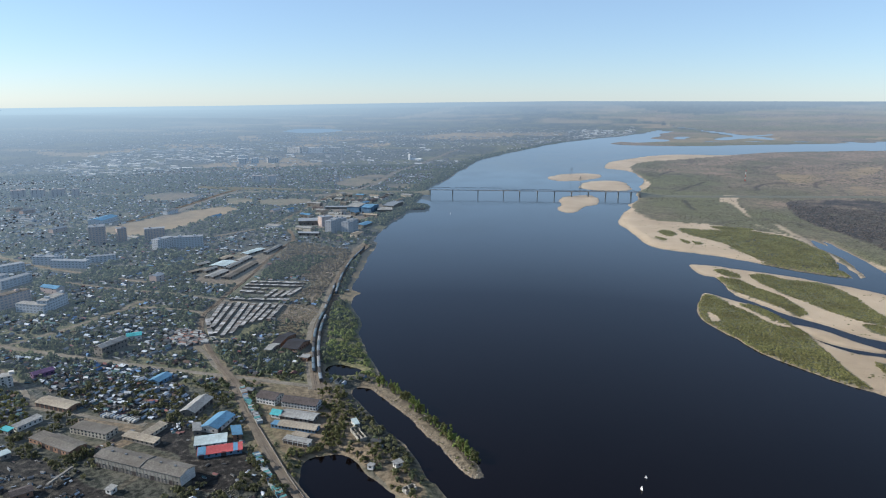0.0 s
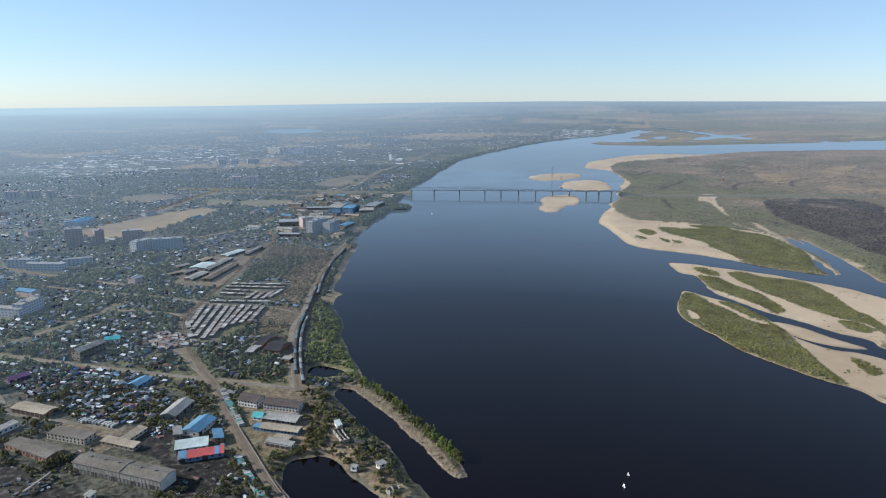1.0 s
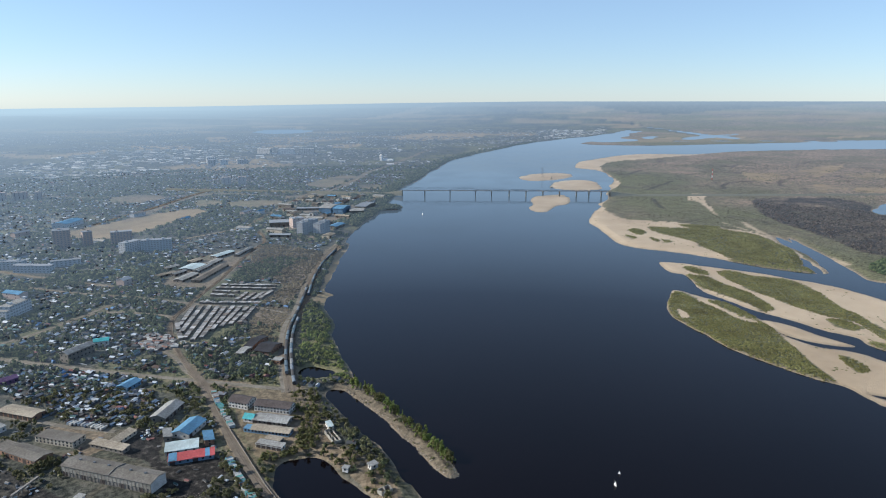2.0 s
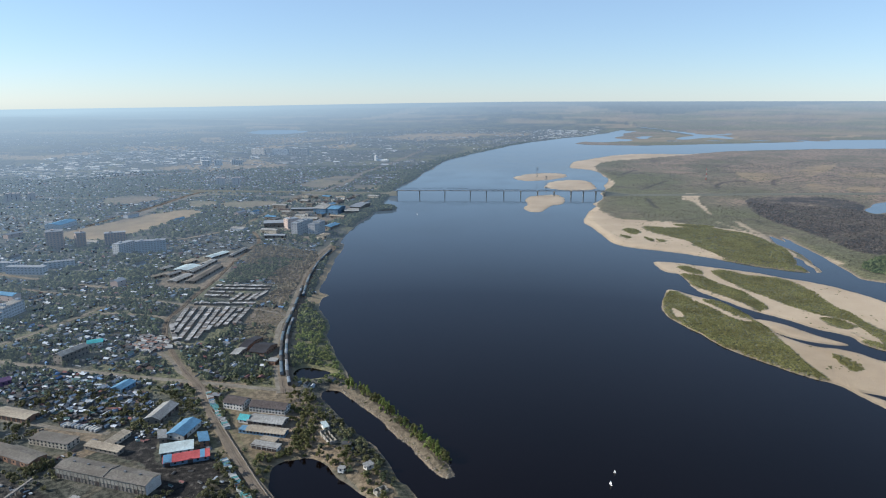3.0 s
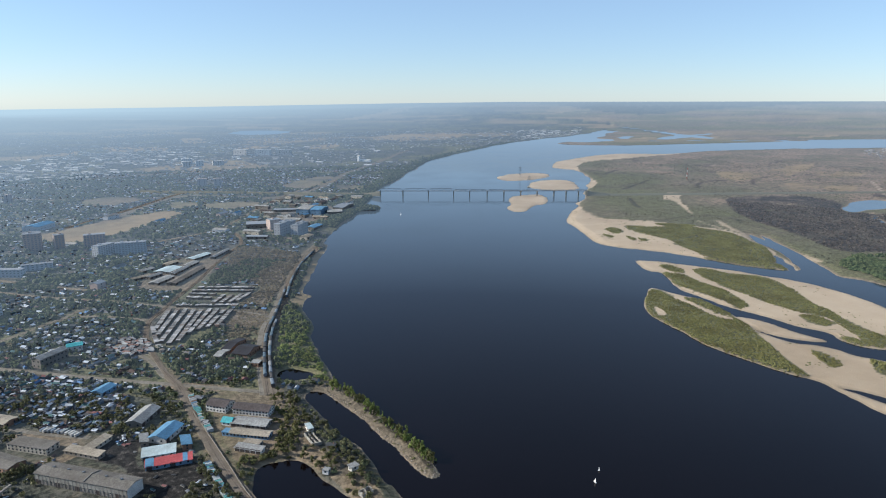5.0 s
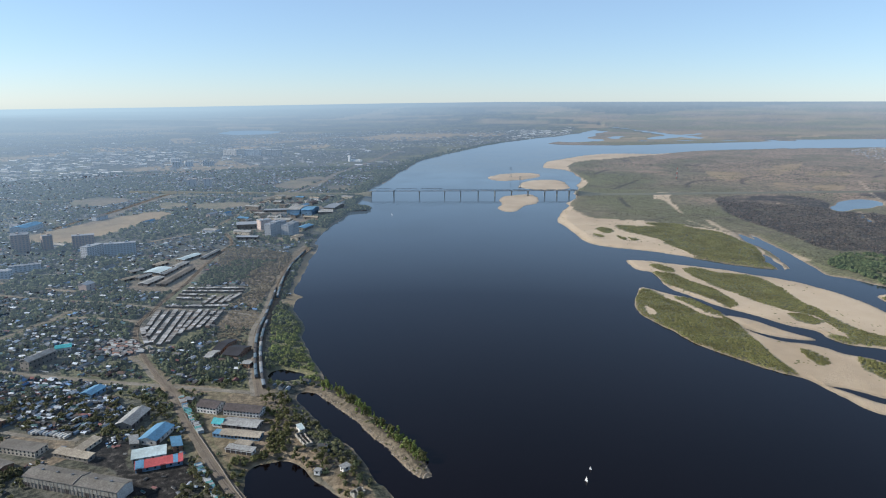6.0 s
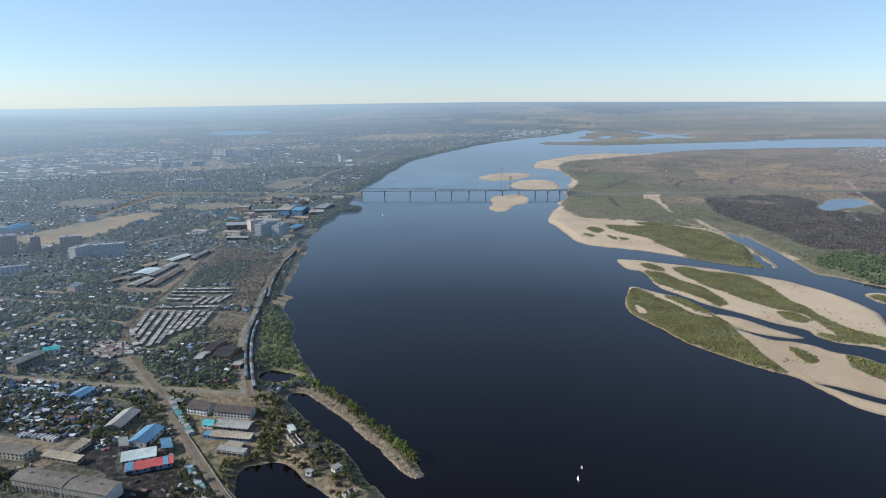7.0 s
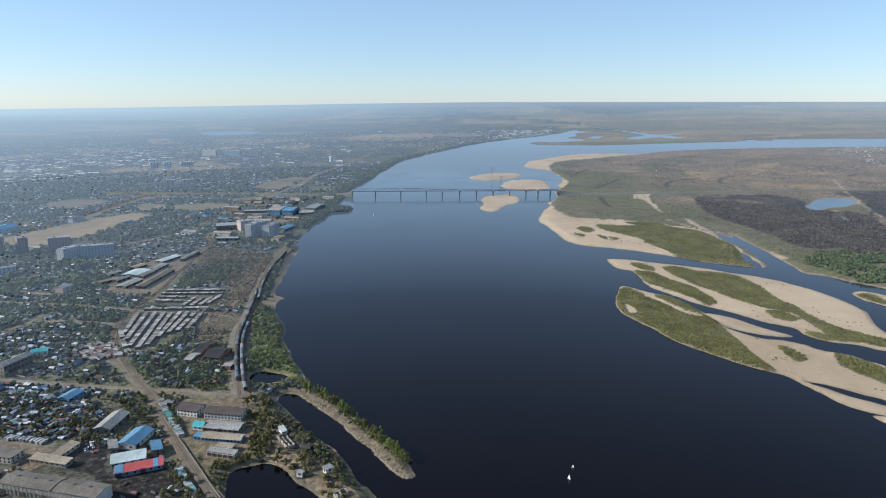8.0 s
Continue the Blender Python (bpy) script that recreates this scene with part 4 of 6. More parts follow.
_b.to_mesh(GATE), _b.free()
GATE.materials.append(M_BROWN_ROOF)


def building(name, label, category, at, wall, roof, form="flat", rise=2.0, floors=1, gap=5.0, gates=0, group="", wide=False):
    """A block with a gabled, lean-to or flat roof, windows on every side, floor by floor."""
    cx, cy, length, width, h, ang = at
    length, width = max(length, 4), max(width, 4)
    if cy > NEAR_EDGE:
        k = float(squeeze(np.array([cx]), np.array([cy]), np.array([0.0]))[1][0] / cy)
    else:
        k = 1.0
    BUILT.append((cx, cy, 0.5 * math.hypot(length, width)))
    thing = new(name)
    thing.matrix_basis = Matrix.Translation((cx * k, cy * k, EYE + (LAND - EYE) * k)) @ pose(0, 0, 0, 0, 0, ang) @ Matrix.Diagonal((k, k, k, 1))
    tagged(thing, label, category, group)
    x, y = length / 2, width / 2
    if form == "gable":
        part("wall", prism([(-y, -0.5), (y, -0.5), (y, h), (0, h + rise), (-y, h)], -x, x), wall, thing)
        o, s = 0.7, rise / y
        part("roof", prism([(-y - o, h - o * s + 0.05), (0, h + rise + 0.05), (y + o, h - o * s + 0.05), (y + o, h - o * s + 0.3), (0, h + rise + 0.35), (-y - o, h - o * s + 0.3)], -x - o, x + o), roof, thing)
    elif form == "lean":
        part("wall", prism([(-y, -0.5), (y, -0.5), (y, h + rise), (-y, h)], -x, x), wall, thing)
        part("roof", prism([(-y - 0.6, h - 0.1), (y + 0.6, h + rise + 0.1), (y + 0.6, h + rise + 0.4), (-y - 0.6, h + 0.2)], -x - 0.6, x + 0.6), roof, thing)
    else:
        part("wall", box_bm(-x, x, -y, y, -0.5, h), wall, thing)
        bm = box_bm(-x - 0.3, x + 0.3, -y - 0.3, y + 0.3, h + 0.01, h + 0.35)
        part("roof", bm, roof, thing)
        if floors > 3:
            for i in range(max(1, round(length / 24))):
                part("stair_head", box_bm(-x + 8 + 24 * i, -x + 12 + 24 * i, -2, 2, h + 0.35, h + 2.6), wall, thing)
    me = WIDE_WINDOW if wide else WINDOW
    storey = h / floors
    for f in range(floors):
        z = f * storey + storey * 0.36
        for side, run, off in ((0, length, y), (180, length, y), (90, width, x), (270, width, x)):
            n = int(run / gap)
            for i in range(n):
                if f == 0 and gates and side in (0, 180) and i % max(1, n // gates) == 0:
                    shared("gate", GATE, thing, pose(0, 0, 0, 0, 0, side) @ pose((i + 0.5) * run / n - run / 2, -off - 0.03, 0.05))
                else:
                    shared("window", me, thing, pose(0, 0, 0, 0, 0, side) @ pose((i + 0.5) * run / n - run / 2, -off - 0.03, z))
    return thing


# works on the near bank
shed = building("workshop_shed", "long grey concrete workshop with a low bitumen roof", "workshop", (-203, 408, 73, 14, 7.5, -20.2), M_GREY_WALL, M_GREY_ROOF, "gable", 1.6, 1, 5, 4)
part("parapet", prism([(-7.6, 7.0), (7.6, 7.0), (7.6, 8.2), (0, 9.9), (-7.6, 8.2)], 3.0, 3.5), M_GREY_WALL, shed)
for i in range(24):
    part("wall_panel", box_bm(-36.3 + 3.03 * i, -33.55 + 3.03 * i, -7.14, -7.02, 3.4, 7.2), M_CONCRETE, shed)
    part("pilaster", box_bm(-36.5 + 3.03 * i, -36.25 + 3.03 * i, -7.25, -7.02, 0.0, 7.4), M_GREY_WALL, shed)
part("end_wall", prism([(-6.9, 0.1), (6.9, 0.1), (6.9, 7.4), (0, 8.9), (-6.9, 7.4)], 36.52, 36.62), M_WHITE_WALL, shed, "whitewashed end wall")
for px0 in (-28, -16, -4, 14, 26):
    part("roof_vent", box_bm(px0, px0 + 1.6, -0.6, 0.6, 8.8, 10.1), M_STEEL, shed)
building("brick_workshop", "red brick workshop with a grey bitumen roof", "workshop", (-274.6, 438, 31.7, 13.4, 4.6, -26.7), M_BRICK_WALL, M_GREY_ROOF, "gable", 1.2, 1, 4.5, 3)
building("brick_annex", "low red brick annex with a flat roof", "workshop", (-296.9, 449.3, 13.9, 11.9, 3.6, -24.7), M_BRICK_WALL, M_GREY_ROOF, "flat", 1, 1, 4.5)
building("office_block", "grey office building with a flat roof and window rows", "office", (-264.6, 460.8, 34.3, 12, 4.6, -18), M_CREAM_WALL, M_GREY_ROOF, "flat", 1, 2, 3.2)
building("storage_shed", "long narrow storage shed with a pale roof", "shed", (-219.6, 460.3, 23, 6.5, 3.0, 72), M_CREAM_WALL, M_TAN_ROOF, "lean", 0.8, 1, 4)
building("storage_shed", "low storage shed with a pale roof", "shed", (-223.5, 448.6, 30, 6.5, 3.0, -21), M_GREY_WALL, M_TAN_ROOF, "lean", 0.8, 1, 4)
building("depot_hall", "brick depot hall with a tan roof and open bays", "depot", (-317, 504.8, 35, 12.5, 4.0, -20), M_BRICK_WALL, M_TAN_ROOF, "gable", 1.2, 1, 5, 6)
building("narrow_shed", "narrow white shed with a pale lean-to roof", "shed", (-321.8, 471.8, 20, 6, 4, 66), M_WHITE_WALL, M_SLATE, "lean", 0.6, 1, 4)
building("blue_roofed_hall", "hall with a bright blue metal roof", "hall", (-253.4, 555, 17, 11, 4.2, 72), M_BLUE_WALL, M_BLUE_ROOF, "gable", 1.6, 1, 5, 1)
building("barracks", "long two-storey grey building with a dark shaded front", "building", (-334, 630, 31, 11, 9, 68), M_GREY_WALL, M_SLATE, "gable", 2, 2, 4)
building("grey_warehouse", "grey warehouse with a fibre cement gable roof", "warehouse", (-201.3, 501.5, 28, 13, 4.2, 80), M_GREY_WALL, M_SLATE, "gable", 2.2, 1, 5, 2)
building("blue_roofed_store", "white store with a blue metal gable roof", "store", (-174.5, 473, 24, 14, 4.2, 76), M_WHITE_WALL, M_BLUE_ROOF, "gable", 2.2, 1, 5, 1)
building("pale_roofed_store", "store with a pale metal lean-to roof", "store", (-170.5, 445, 22, 12, 3.2, 16), M_WHITE_WALL, M_WHITE_ROOF, "lean", 0.7, 1, 4.5, 1)
building("red_roofed_store", "long store with a red metal roof and blue walls", "store", (-159.5, 432, 30, 9.5, 2.9, 17), M_BLUE_WALL, M_RED_ROOF, "lean", 0.6, 1, 4.5, 2)
RED_STORE = scene.objects["red_roofed_store"]
for x0, x1 in ((-15.2, -9.6), (9.0, 12.2)):
    part("roof_patch", prism([(-5.3, 2.85), (5.3, 3.95), (5.3, 4.02), (-5.3, 3.2)], x0, x1), M_BLUE_ROOF, RED_STORE, "blue metal roof patch")
building("kiosk_store", "small red-walled store with a blue roof", "store", (-155.2, 457.2, 15, 6.5, 4.2, 112), M_BRICK_WALL, M_BLUE_ROOF, "lean", 0.8, 2, 4)
building("grey_store", "small store with a grey roof", "store", (-187.2, 463, 14, 5.5, 4, 112), M_GREY_WALL, M_SLATE, "lean", 0.8, 1, 4)
building("white_house", "two-storey white house with a brown hipped roof", "house", (-144.9, 516, 18, 13, 5.4, -21), M_WHITE_WALL, M_BROWN_ROOF, "gable", 2.6, 2, 3)
building("white_hostel", "long two-storey white hostel with a brown roof", "hostel", (-116.4, 506.8, 31, 11.5, 5.0, -16), M_WHITE_WALL, M_BROWN_ROOF, "gable", 2.4, 2, 2.8)
building("grey_hall", "low hall with a grey fibre cement roof", "hall", (-113.7, 485.8, 29, 12, 3.0, -16), M_GREY_WALL, M_SLATE, "gable", 1.6, 1, 4, 2)
building("blue_walled_store", "long store with blue walls and a tan roof", "store", (-110.7, 468.3, 31, 8.7, 3.0, -15), M_BLUE_WALL, M_TAN_ROOF, "gable", 1.2, 1, 2.6)
building("blue_annex", "small bright blue annex at the end of a store", "annex", (-129, 472.2, 6, 6.5, 3.0, -15), M_BLUE_WALL, M_BLUE_ROOF, "flat", 1, 1, 3)
building("white_garage", "low white garage building with a pale roof", "garage", (-107.1, 445.6, 21, 6, 2.6, -20), M_WHITE_WALL, M_SLATE, "lean", 0.7, 1, 4, 3)
building("unfinished_annex", "low annex with a bare tan flat top", "annex", (-106.2, 453.5, 13, 6, 3.2, -20), M_GREY_WALL, M_TAN_ROOF, "flat", 1, 1, 4)
building("teal_house", "small house with a teal metal roof", "house", (-132.2, 489.6, 8, 8, 3.0, -18), M_WHITE_WALL, M_TEAL_ROOF, "gable", 2.4, 1, 3)
building("white_block", "white four-storey block at the edge of the gardens", "apartment house", (-386, 546, 10, 10, 10, 36), M_WHITE_WALL, M_SLATE, "flat", 1, 4, 4)
building("purple_shop", "small shop with dull purple walls and roof", "shop", (-367, 568, 17, 9, 4.5, 51), M_PURPLE, M_PURPLE, "gable", 1.6, 1, 4)
building("brick_store", "low brick store with a rusty roof", "store", (-268.4, 378.2, 11.6, 8.2, 4, 39.6), M_BRICK_WALL, M_BROWN_ROOF, "gable", 1.2, 1, 4)
building("pale_store", "low store with a pale metal roof", "store", (-309.4, 424.1, 6.5, 5.4, 4, 55.3), M_GREY_WALL, M_WHITE_ROOF, "lean", 0.6, 1, 4)
building("teal_store", "low store with a teal metal roof", "store", (-329.6, 459.2, 8.9, 4.2, 4, -23), M_GREY_WALL, M_TEAL_ROOF, "lean", 0.6, 1, 4)
building("white_shed", "small white shed among bushes", "shed", (-213.6, 383, 4.9, 4.7, 3, -22.5), M_WHITE_WALL, M_SLATE, "lean", 0.5, 1, 4)
building("bank_shed", "small shed with a grey roof on the peninsula", "shed", (-31, 415, 5.8, 2.8, 3, 39.6), M_WHITE_WALL, M_SLATE, "lean", 0.4, 1, 4)
building("bank_shed", "small pale hut on the dirt peninsula", "shed", (-49.1, 412.5, 4.3, 3.8, 2.5, -19.5), M_WHITE_WALL, M_SLATE, "flat", 0.4, 1, 4)
building("bank_shed", "small white hut above the channel", "shed", (-68, 474.3, 10, 3.7, 3, -67.4), M_WHITE_WALL, M_WHITE_ROOF, "flat", 0.4, 1, 4)


def ruin(at, label):
    """Roofless walls with gaps."""
    cx, cy, length, width, h, ang = at
    BUILT.append((cx, cy, 0.5 * math.hypot(length, width)))
    thing = tagged(new("ruin"), label, "ruin")
    thing.matrix_basis = pose(cx, cy, LAND, 0, 0, ang)
    x, y = length / 2, width / 2
    for a in (-y, -y * 0.1, y):
        for i in range(3):
            part("wall", box_bm(-x + i * length / 3, -x + (i + 0.8) * length / 3, a - 0.25, a + 0.25, -0.3, h * rng.uniform(0.5, 1)), M_CONCRETE, thing)
    for a in (-x, x):
        part("wall", box_bm(a - 0.25, a + 0.25, -y + 0.3, y - 0.3, -0.3, h * rng.uniform(0.6, 1)), M_CONCRETE, thing)


ruin((-63.3, 457.7, 18.7, 6.3, 3, -61.5), "roofless white brick walls of a ruined shed")
ruin((-21.3, 385.6, 4.9, 8.4, 3, -50.6), "roofless white ruin at the water's edge")
# apartment houses
AP = "apartment house"
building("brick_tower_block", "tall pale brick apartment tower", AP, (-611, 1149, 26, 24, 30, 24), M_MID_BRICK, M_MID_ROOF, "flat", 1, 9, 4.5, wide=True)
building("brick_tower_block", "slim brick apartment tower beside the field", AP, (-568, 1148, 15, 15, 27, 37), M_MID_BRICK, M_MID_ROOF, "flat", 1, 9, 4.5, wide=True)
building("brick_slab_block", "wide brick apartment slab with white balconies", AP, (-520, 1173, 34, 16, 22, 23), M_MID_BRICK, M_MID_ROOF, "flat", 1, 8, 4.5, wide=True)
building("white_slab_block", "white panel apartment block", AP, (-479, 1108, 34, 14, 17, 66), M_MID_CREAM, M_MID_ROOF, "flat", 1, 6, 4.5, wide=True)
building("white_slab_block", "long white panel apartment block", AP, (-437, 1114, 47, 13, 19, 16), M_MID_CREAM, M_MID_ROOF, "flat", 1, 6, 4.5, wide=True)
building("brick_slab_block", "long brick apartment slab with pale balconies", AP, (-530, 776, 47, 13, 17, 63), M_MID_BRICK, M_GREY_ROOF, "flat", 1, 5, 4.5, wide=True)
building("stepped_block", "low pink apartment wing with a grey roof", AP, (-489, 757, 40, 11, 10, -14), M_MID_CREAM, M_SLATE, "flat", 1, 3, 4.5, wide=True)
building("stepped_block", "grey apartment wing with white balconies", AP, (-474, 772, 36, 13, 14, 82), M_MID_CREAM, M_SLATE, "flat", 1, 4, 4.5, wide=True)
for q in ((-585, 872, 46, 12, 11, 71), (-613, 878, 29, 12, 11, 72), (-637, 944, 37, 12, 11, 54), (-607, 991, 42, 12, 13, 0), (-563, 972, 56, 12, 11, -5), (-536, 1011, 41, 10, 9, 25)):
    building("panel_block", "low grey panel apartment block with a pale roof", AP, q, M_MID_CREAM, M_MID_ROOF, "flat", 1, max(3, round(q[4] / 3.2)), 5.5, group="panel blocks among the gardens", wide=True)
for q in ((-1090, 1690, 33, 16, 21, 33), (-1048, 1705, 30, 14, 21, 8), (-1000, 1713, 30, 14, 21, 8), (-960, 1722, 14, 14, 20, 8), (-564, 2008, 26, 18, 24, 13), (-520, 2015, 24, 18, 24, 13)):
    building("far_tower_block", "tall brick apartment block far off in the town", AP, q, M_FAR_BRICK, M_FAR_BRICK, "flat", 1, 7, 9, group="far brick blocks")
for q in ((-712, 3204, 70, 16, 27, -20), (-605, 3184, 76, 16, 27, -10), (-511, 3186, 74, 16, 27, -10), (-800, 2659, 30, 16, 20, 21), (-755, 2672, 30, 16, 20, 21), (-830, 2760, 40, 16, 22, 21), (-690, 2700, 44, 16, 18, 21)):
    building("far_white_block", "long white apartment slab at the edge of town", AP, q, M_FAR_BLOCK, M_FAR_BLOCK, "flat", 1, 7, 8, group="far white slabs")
building("white_church", "white building with a low tower", "church", (-117, 2823, 60, 12, 6, -30), M_FAR_BLOCK, M_FAR_BLOCK, "gable", 3, 1, 12)
building("church_tower", "slim white tower beside a low white building", "church", (-142, 2826, 9, 9, 22, -30), M_FAR_BLOCK, M_FAR_BLOCK, "gable", 4, 3, 9)
building("blue_market_hall", "hall with a blue roof near the playing field", "hall", (-701, 1348, 58, 30, 9, 84), M_MID_CREAM, M_BLUE_ROOF, "gable", 3, 1, 9)
# grain works and halls by the quay
for q in ((-214, 1242, 18, 13, 24, 66), (-206, 1256, 18, 13, 26, 66), (-198, 1270, 18, 13, 24, 66), (-182, 1238, 16, 15, 22, 66), (-174, 1254, 18, 15, 24, 66)):
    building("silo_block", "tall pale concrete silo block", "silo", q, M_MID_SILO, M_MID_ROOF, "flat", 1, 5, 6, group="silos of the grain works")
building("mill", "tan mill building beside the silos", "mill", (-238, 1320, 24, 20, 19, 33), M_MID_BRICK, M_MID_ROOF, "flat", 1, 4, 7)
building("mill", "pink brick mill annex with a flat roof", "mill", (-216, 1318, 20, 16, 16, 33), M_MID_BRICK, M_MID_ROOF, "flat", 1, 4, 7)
building("steel_hall", "wide dark hall with a grey roof", "hall", (-271, 1338, 48, 34, 9, 10), M_GREY_WALL, M_MID_ROOF, "gable", 2.5, 1, 7, 2)
building("low_hall", "long low hall with a blue-grey roof", "hall", (-251, 1220, 39, 12, 5, -6), M_GREY_WALL, M_MID_ROOF, "gable", 1.5, 1, 7, 2)
building("yard_hall", "pale hall at the edge of the gardens", "hall", (-333, 1289, 29, 18, 6, -22), M_MID_CREAM, M_SLATE, "gable", 1.5, 1, 7, 1)
building("dock_hall", "blue-grey dock hall with a long roof", "hall", (-196, 1510, 29, 60, 12, -14), M_BLUE_WALL, M_SLATE, "gable", 3, 1, 8, 1, group="dock halls")
building("dock_hall", "bright blue dock hall", "hall", (-166, 1490, 24, 50, 13, -14), M_BLUE_WALL, M_BLUE_ROOF, "gable", 3, 1, 8, 1, group="dock halls")
building("dock_hall", "low grey dock hall near the quay", "hall", (-132, 1485, 32, 38, 8, 5), M_GREY_WALL, M_SLATE, "gable", 2, 1, 8, 1, group="dock halls")
building("dock_hall", "grey dock hall behind the quay", "hall", (-118, 1560, 26, 70, 8, -16), M_GREY_WALL, M_MID_ROOF, "gable", 2, 1, 8, 1, group="dock halls")
building("dock_hall", "long low dock shed on the dirt yard", "hall", (-243, 1530, 60, 12, 5, 4), M_GREY_WALL, M_MID_ROOF, "gable", 2, 1, 8, 1, group="dock halls")
# depot between the spur line and the gardens
for q, r in (((-299, 949, 94, 13, 3.4, 81), M_GREY_ROOF), ((-326, 925, 40, 14, 3.4, 74), M_SLATE), ((-336, 984, 34, 24, 3.4, 76), M_WHITE_ROOF), ((-315, 1069, 44, 14, 3.4, 67), M_WHITE_ROOF), ((-362, 942, 29, 9, 3.4, 55), M_TAN_ROOF), ((-286, 1088, 60, 7, 3.4, 80), M_SLATE), ((-313, 1018, 30, 12, 3.4, 78), M_SLATE), ((-346, 1024, 26, 12, 3.4, 70), M_TAN_ROOF), ((-318, 978, 44, 8, 3.4, 79), M_SLATE), ((-345, 950, 26, 8, 3.4, 68), M_SLATE), ((-368, 985, 22, 10, 3.4, 60), M_SLATE)):
    building("depot_warehouse", "low pale-roofed warehouse on the depot yard", "warehouse", q, M_GREY_WALL, r, "gable", 1.2, 1, 8, 2, group="depot warehouses")
# near buildings of the gardens
building("green_shop", "shop with a teal green roof beside the street", "shop", (-327, 665, 14, 11, 5, 24), M_WHITE_WALL, M_TEAL_ROOF, "gable", 1.4, 1, 4)
building("brick_hall", "dark brick hall with a black gabled roof", "hall", (-150, 640, 17, 26, 4.0, -18), M_BRICK_WALL, M_BLACK_ROOF, "gable", 3, 1, 4, 1)
building("brick_hall", "long dark shed with a black roof", "hall", (-166, 657, 9, 32, 4, -18), M_BRICK_WALL, M_BLACK_ROOF, "gable", 2, 1, 4, 1)
building("pale_shed", "narrow shed with a pale roof beside the dark halls", "shed", (-172, 632, 7, 18, 4, -18), M_GREY_WALL, M_SLATE, "gable", 1.5, 1, 4)
building("small_store", "small store with a pale flat roof", "store", (-134, 607, 9, 8, 4, -18), M_BRICK_WALL, M_SLATE, "flat", 1, 1, 4)
# smaller halls and stores of the industrial bank
hall_rng = np.random.default_rng(17)
qx, qy = hall_rng.uniform(-330, -60, 400), hall_rng.uniform(1215, 1740, 400)
ok = in_any([INDUSTRY], qx, qy) & (shore(qx, qy, 60) > 26)
made = 0
for qx, qy in zip(qx[ok], qy[ok]):
    ql, qw = hall_rng.uniform(14, 46), hall_rng.uniform(9, 18)
    if made == 34 or not clear_of(np.array([qx]), np.array([qy]), 0.55 * ql)[0]:
        continue
    roof = (M_GREY_ROOF, M_SLATE, M_TAN_ROOF, M_BROWN_ROOF, M_SLATE, M_BLUE_ROOF)[int(hall_rng.integers(6))]
    wall = (M_GREY_WALL, M_CREAM_WALL, M_GREY_WALL, M_WHITE_WALL)[int(hall_rng.integers(4))]
    building("works_hall", "low works hall on the industrial river bank", "hall", (qx, qy, ql, qw, hall_rng.uniform(4, 8), (-20, 70)[int(hall_rng.integers(2))]), wall, roof, "gable", 1.8, 1, 9, 1, group="halls of the river works")
    made += 1
# schools, shops and small blocks spread through the town
town_rng = np.random.default_rng(29)
qx, qy = town_rng.uniform(-1100, -150, 900), town_rng.uniform(650, 1500, 900)
ok = inside(LANDS[0], qx, qy) & (np.hypot(qx, qy) > 960) & (np.degrees(np.arctan2(qx, qy)) > -42) & ~in_any([FIELD, WOOD, GARAGES_A, GARAGES_B, DEPOT, INDUSTRY, BROWN_FIELD], qx, qy) & ~near_line(LINES, qx, qy, 14)
made = 0
for px0, py0 in zip(qx[ok], qy[ok]):
    ql, qw, qf = town_rng.uniform(12, 36), town_rng.uniform(8, 13), int(town_rng.integers(1, 3))
    if made == 30 or not clear_of(np.array([px0]), np.array([py0]), 0.6 * ql)[0]:
        continue
    building("town_building", "low public building among the gardens of the town", "building", (px0, py0, ql, qw, 3.2 * qf + 1, (-20, 70)[int(town_rng.integers(2))]),
             (M_MID_CREAM, M_MID_CREAM, M_MID_BRICK)[int(town_rng.integers(3))], (M_SLATE, M_MID_ROOF, M_MID_ROOF, M_BLUE_ROOF, M_MID_ROOF)[int(town_rng.integers(5))], "gable", 2, qf, 13, group="public buildings of the town")
    made += 1


# ---- roads and railways ----
def ribbon(name, line, width, lift, material, label, category):
    p = curve(line, False, 8)
    d = np.gradient(p, axis=0)
    d /= np.linalg.norm(d, axis=1)[:, None]
    n = np.stack([-d[:, 1], d[:, 0]], -1)
    w = width / 2 * (1 + 0.25 * fbm(p[:, 0] / 18, p[:, 1] / 18, 71)[:, None])
    a, b = p + n * w, p - n * w
    z = np.full(len(p), LAND)
    e = n * 0.4
    rows = [np.stack([*squeeze(q[:, 0], q[:, 1], z + h)], -1) for q, h in ((a + e, -0.3), (a, lift), (b, lift), (b - e, -0.3))]
    k = len(p)
    i = np.arange(k - 1)
    f = np.concatenate([np.stack([i + k * r, i + k * (r + 1), i + k * (r + 1) + 1, i + k * r + 1], -1) for r in range(3)])
    ob = new(name, fast_mesh(name, np.concatenate(rows), f, [material]))
    return tagged(ob, label, category, kind="structure")


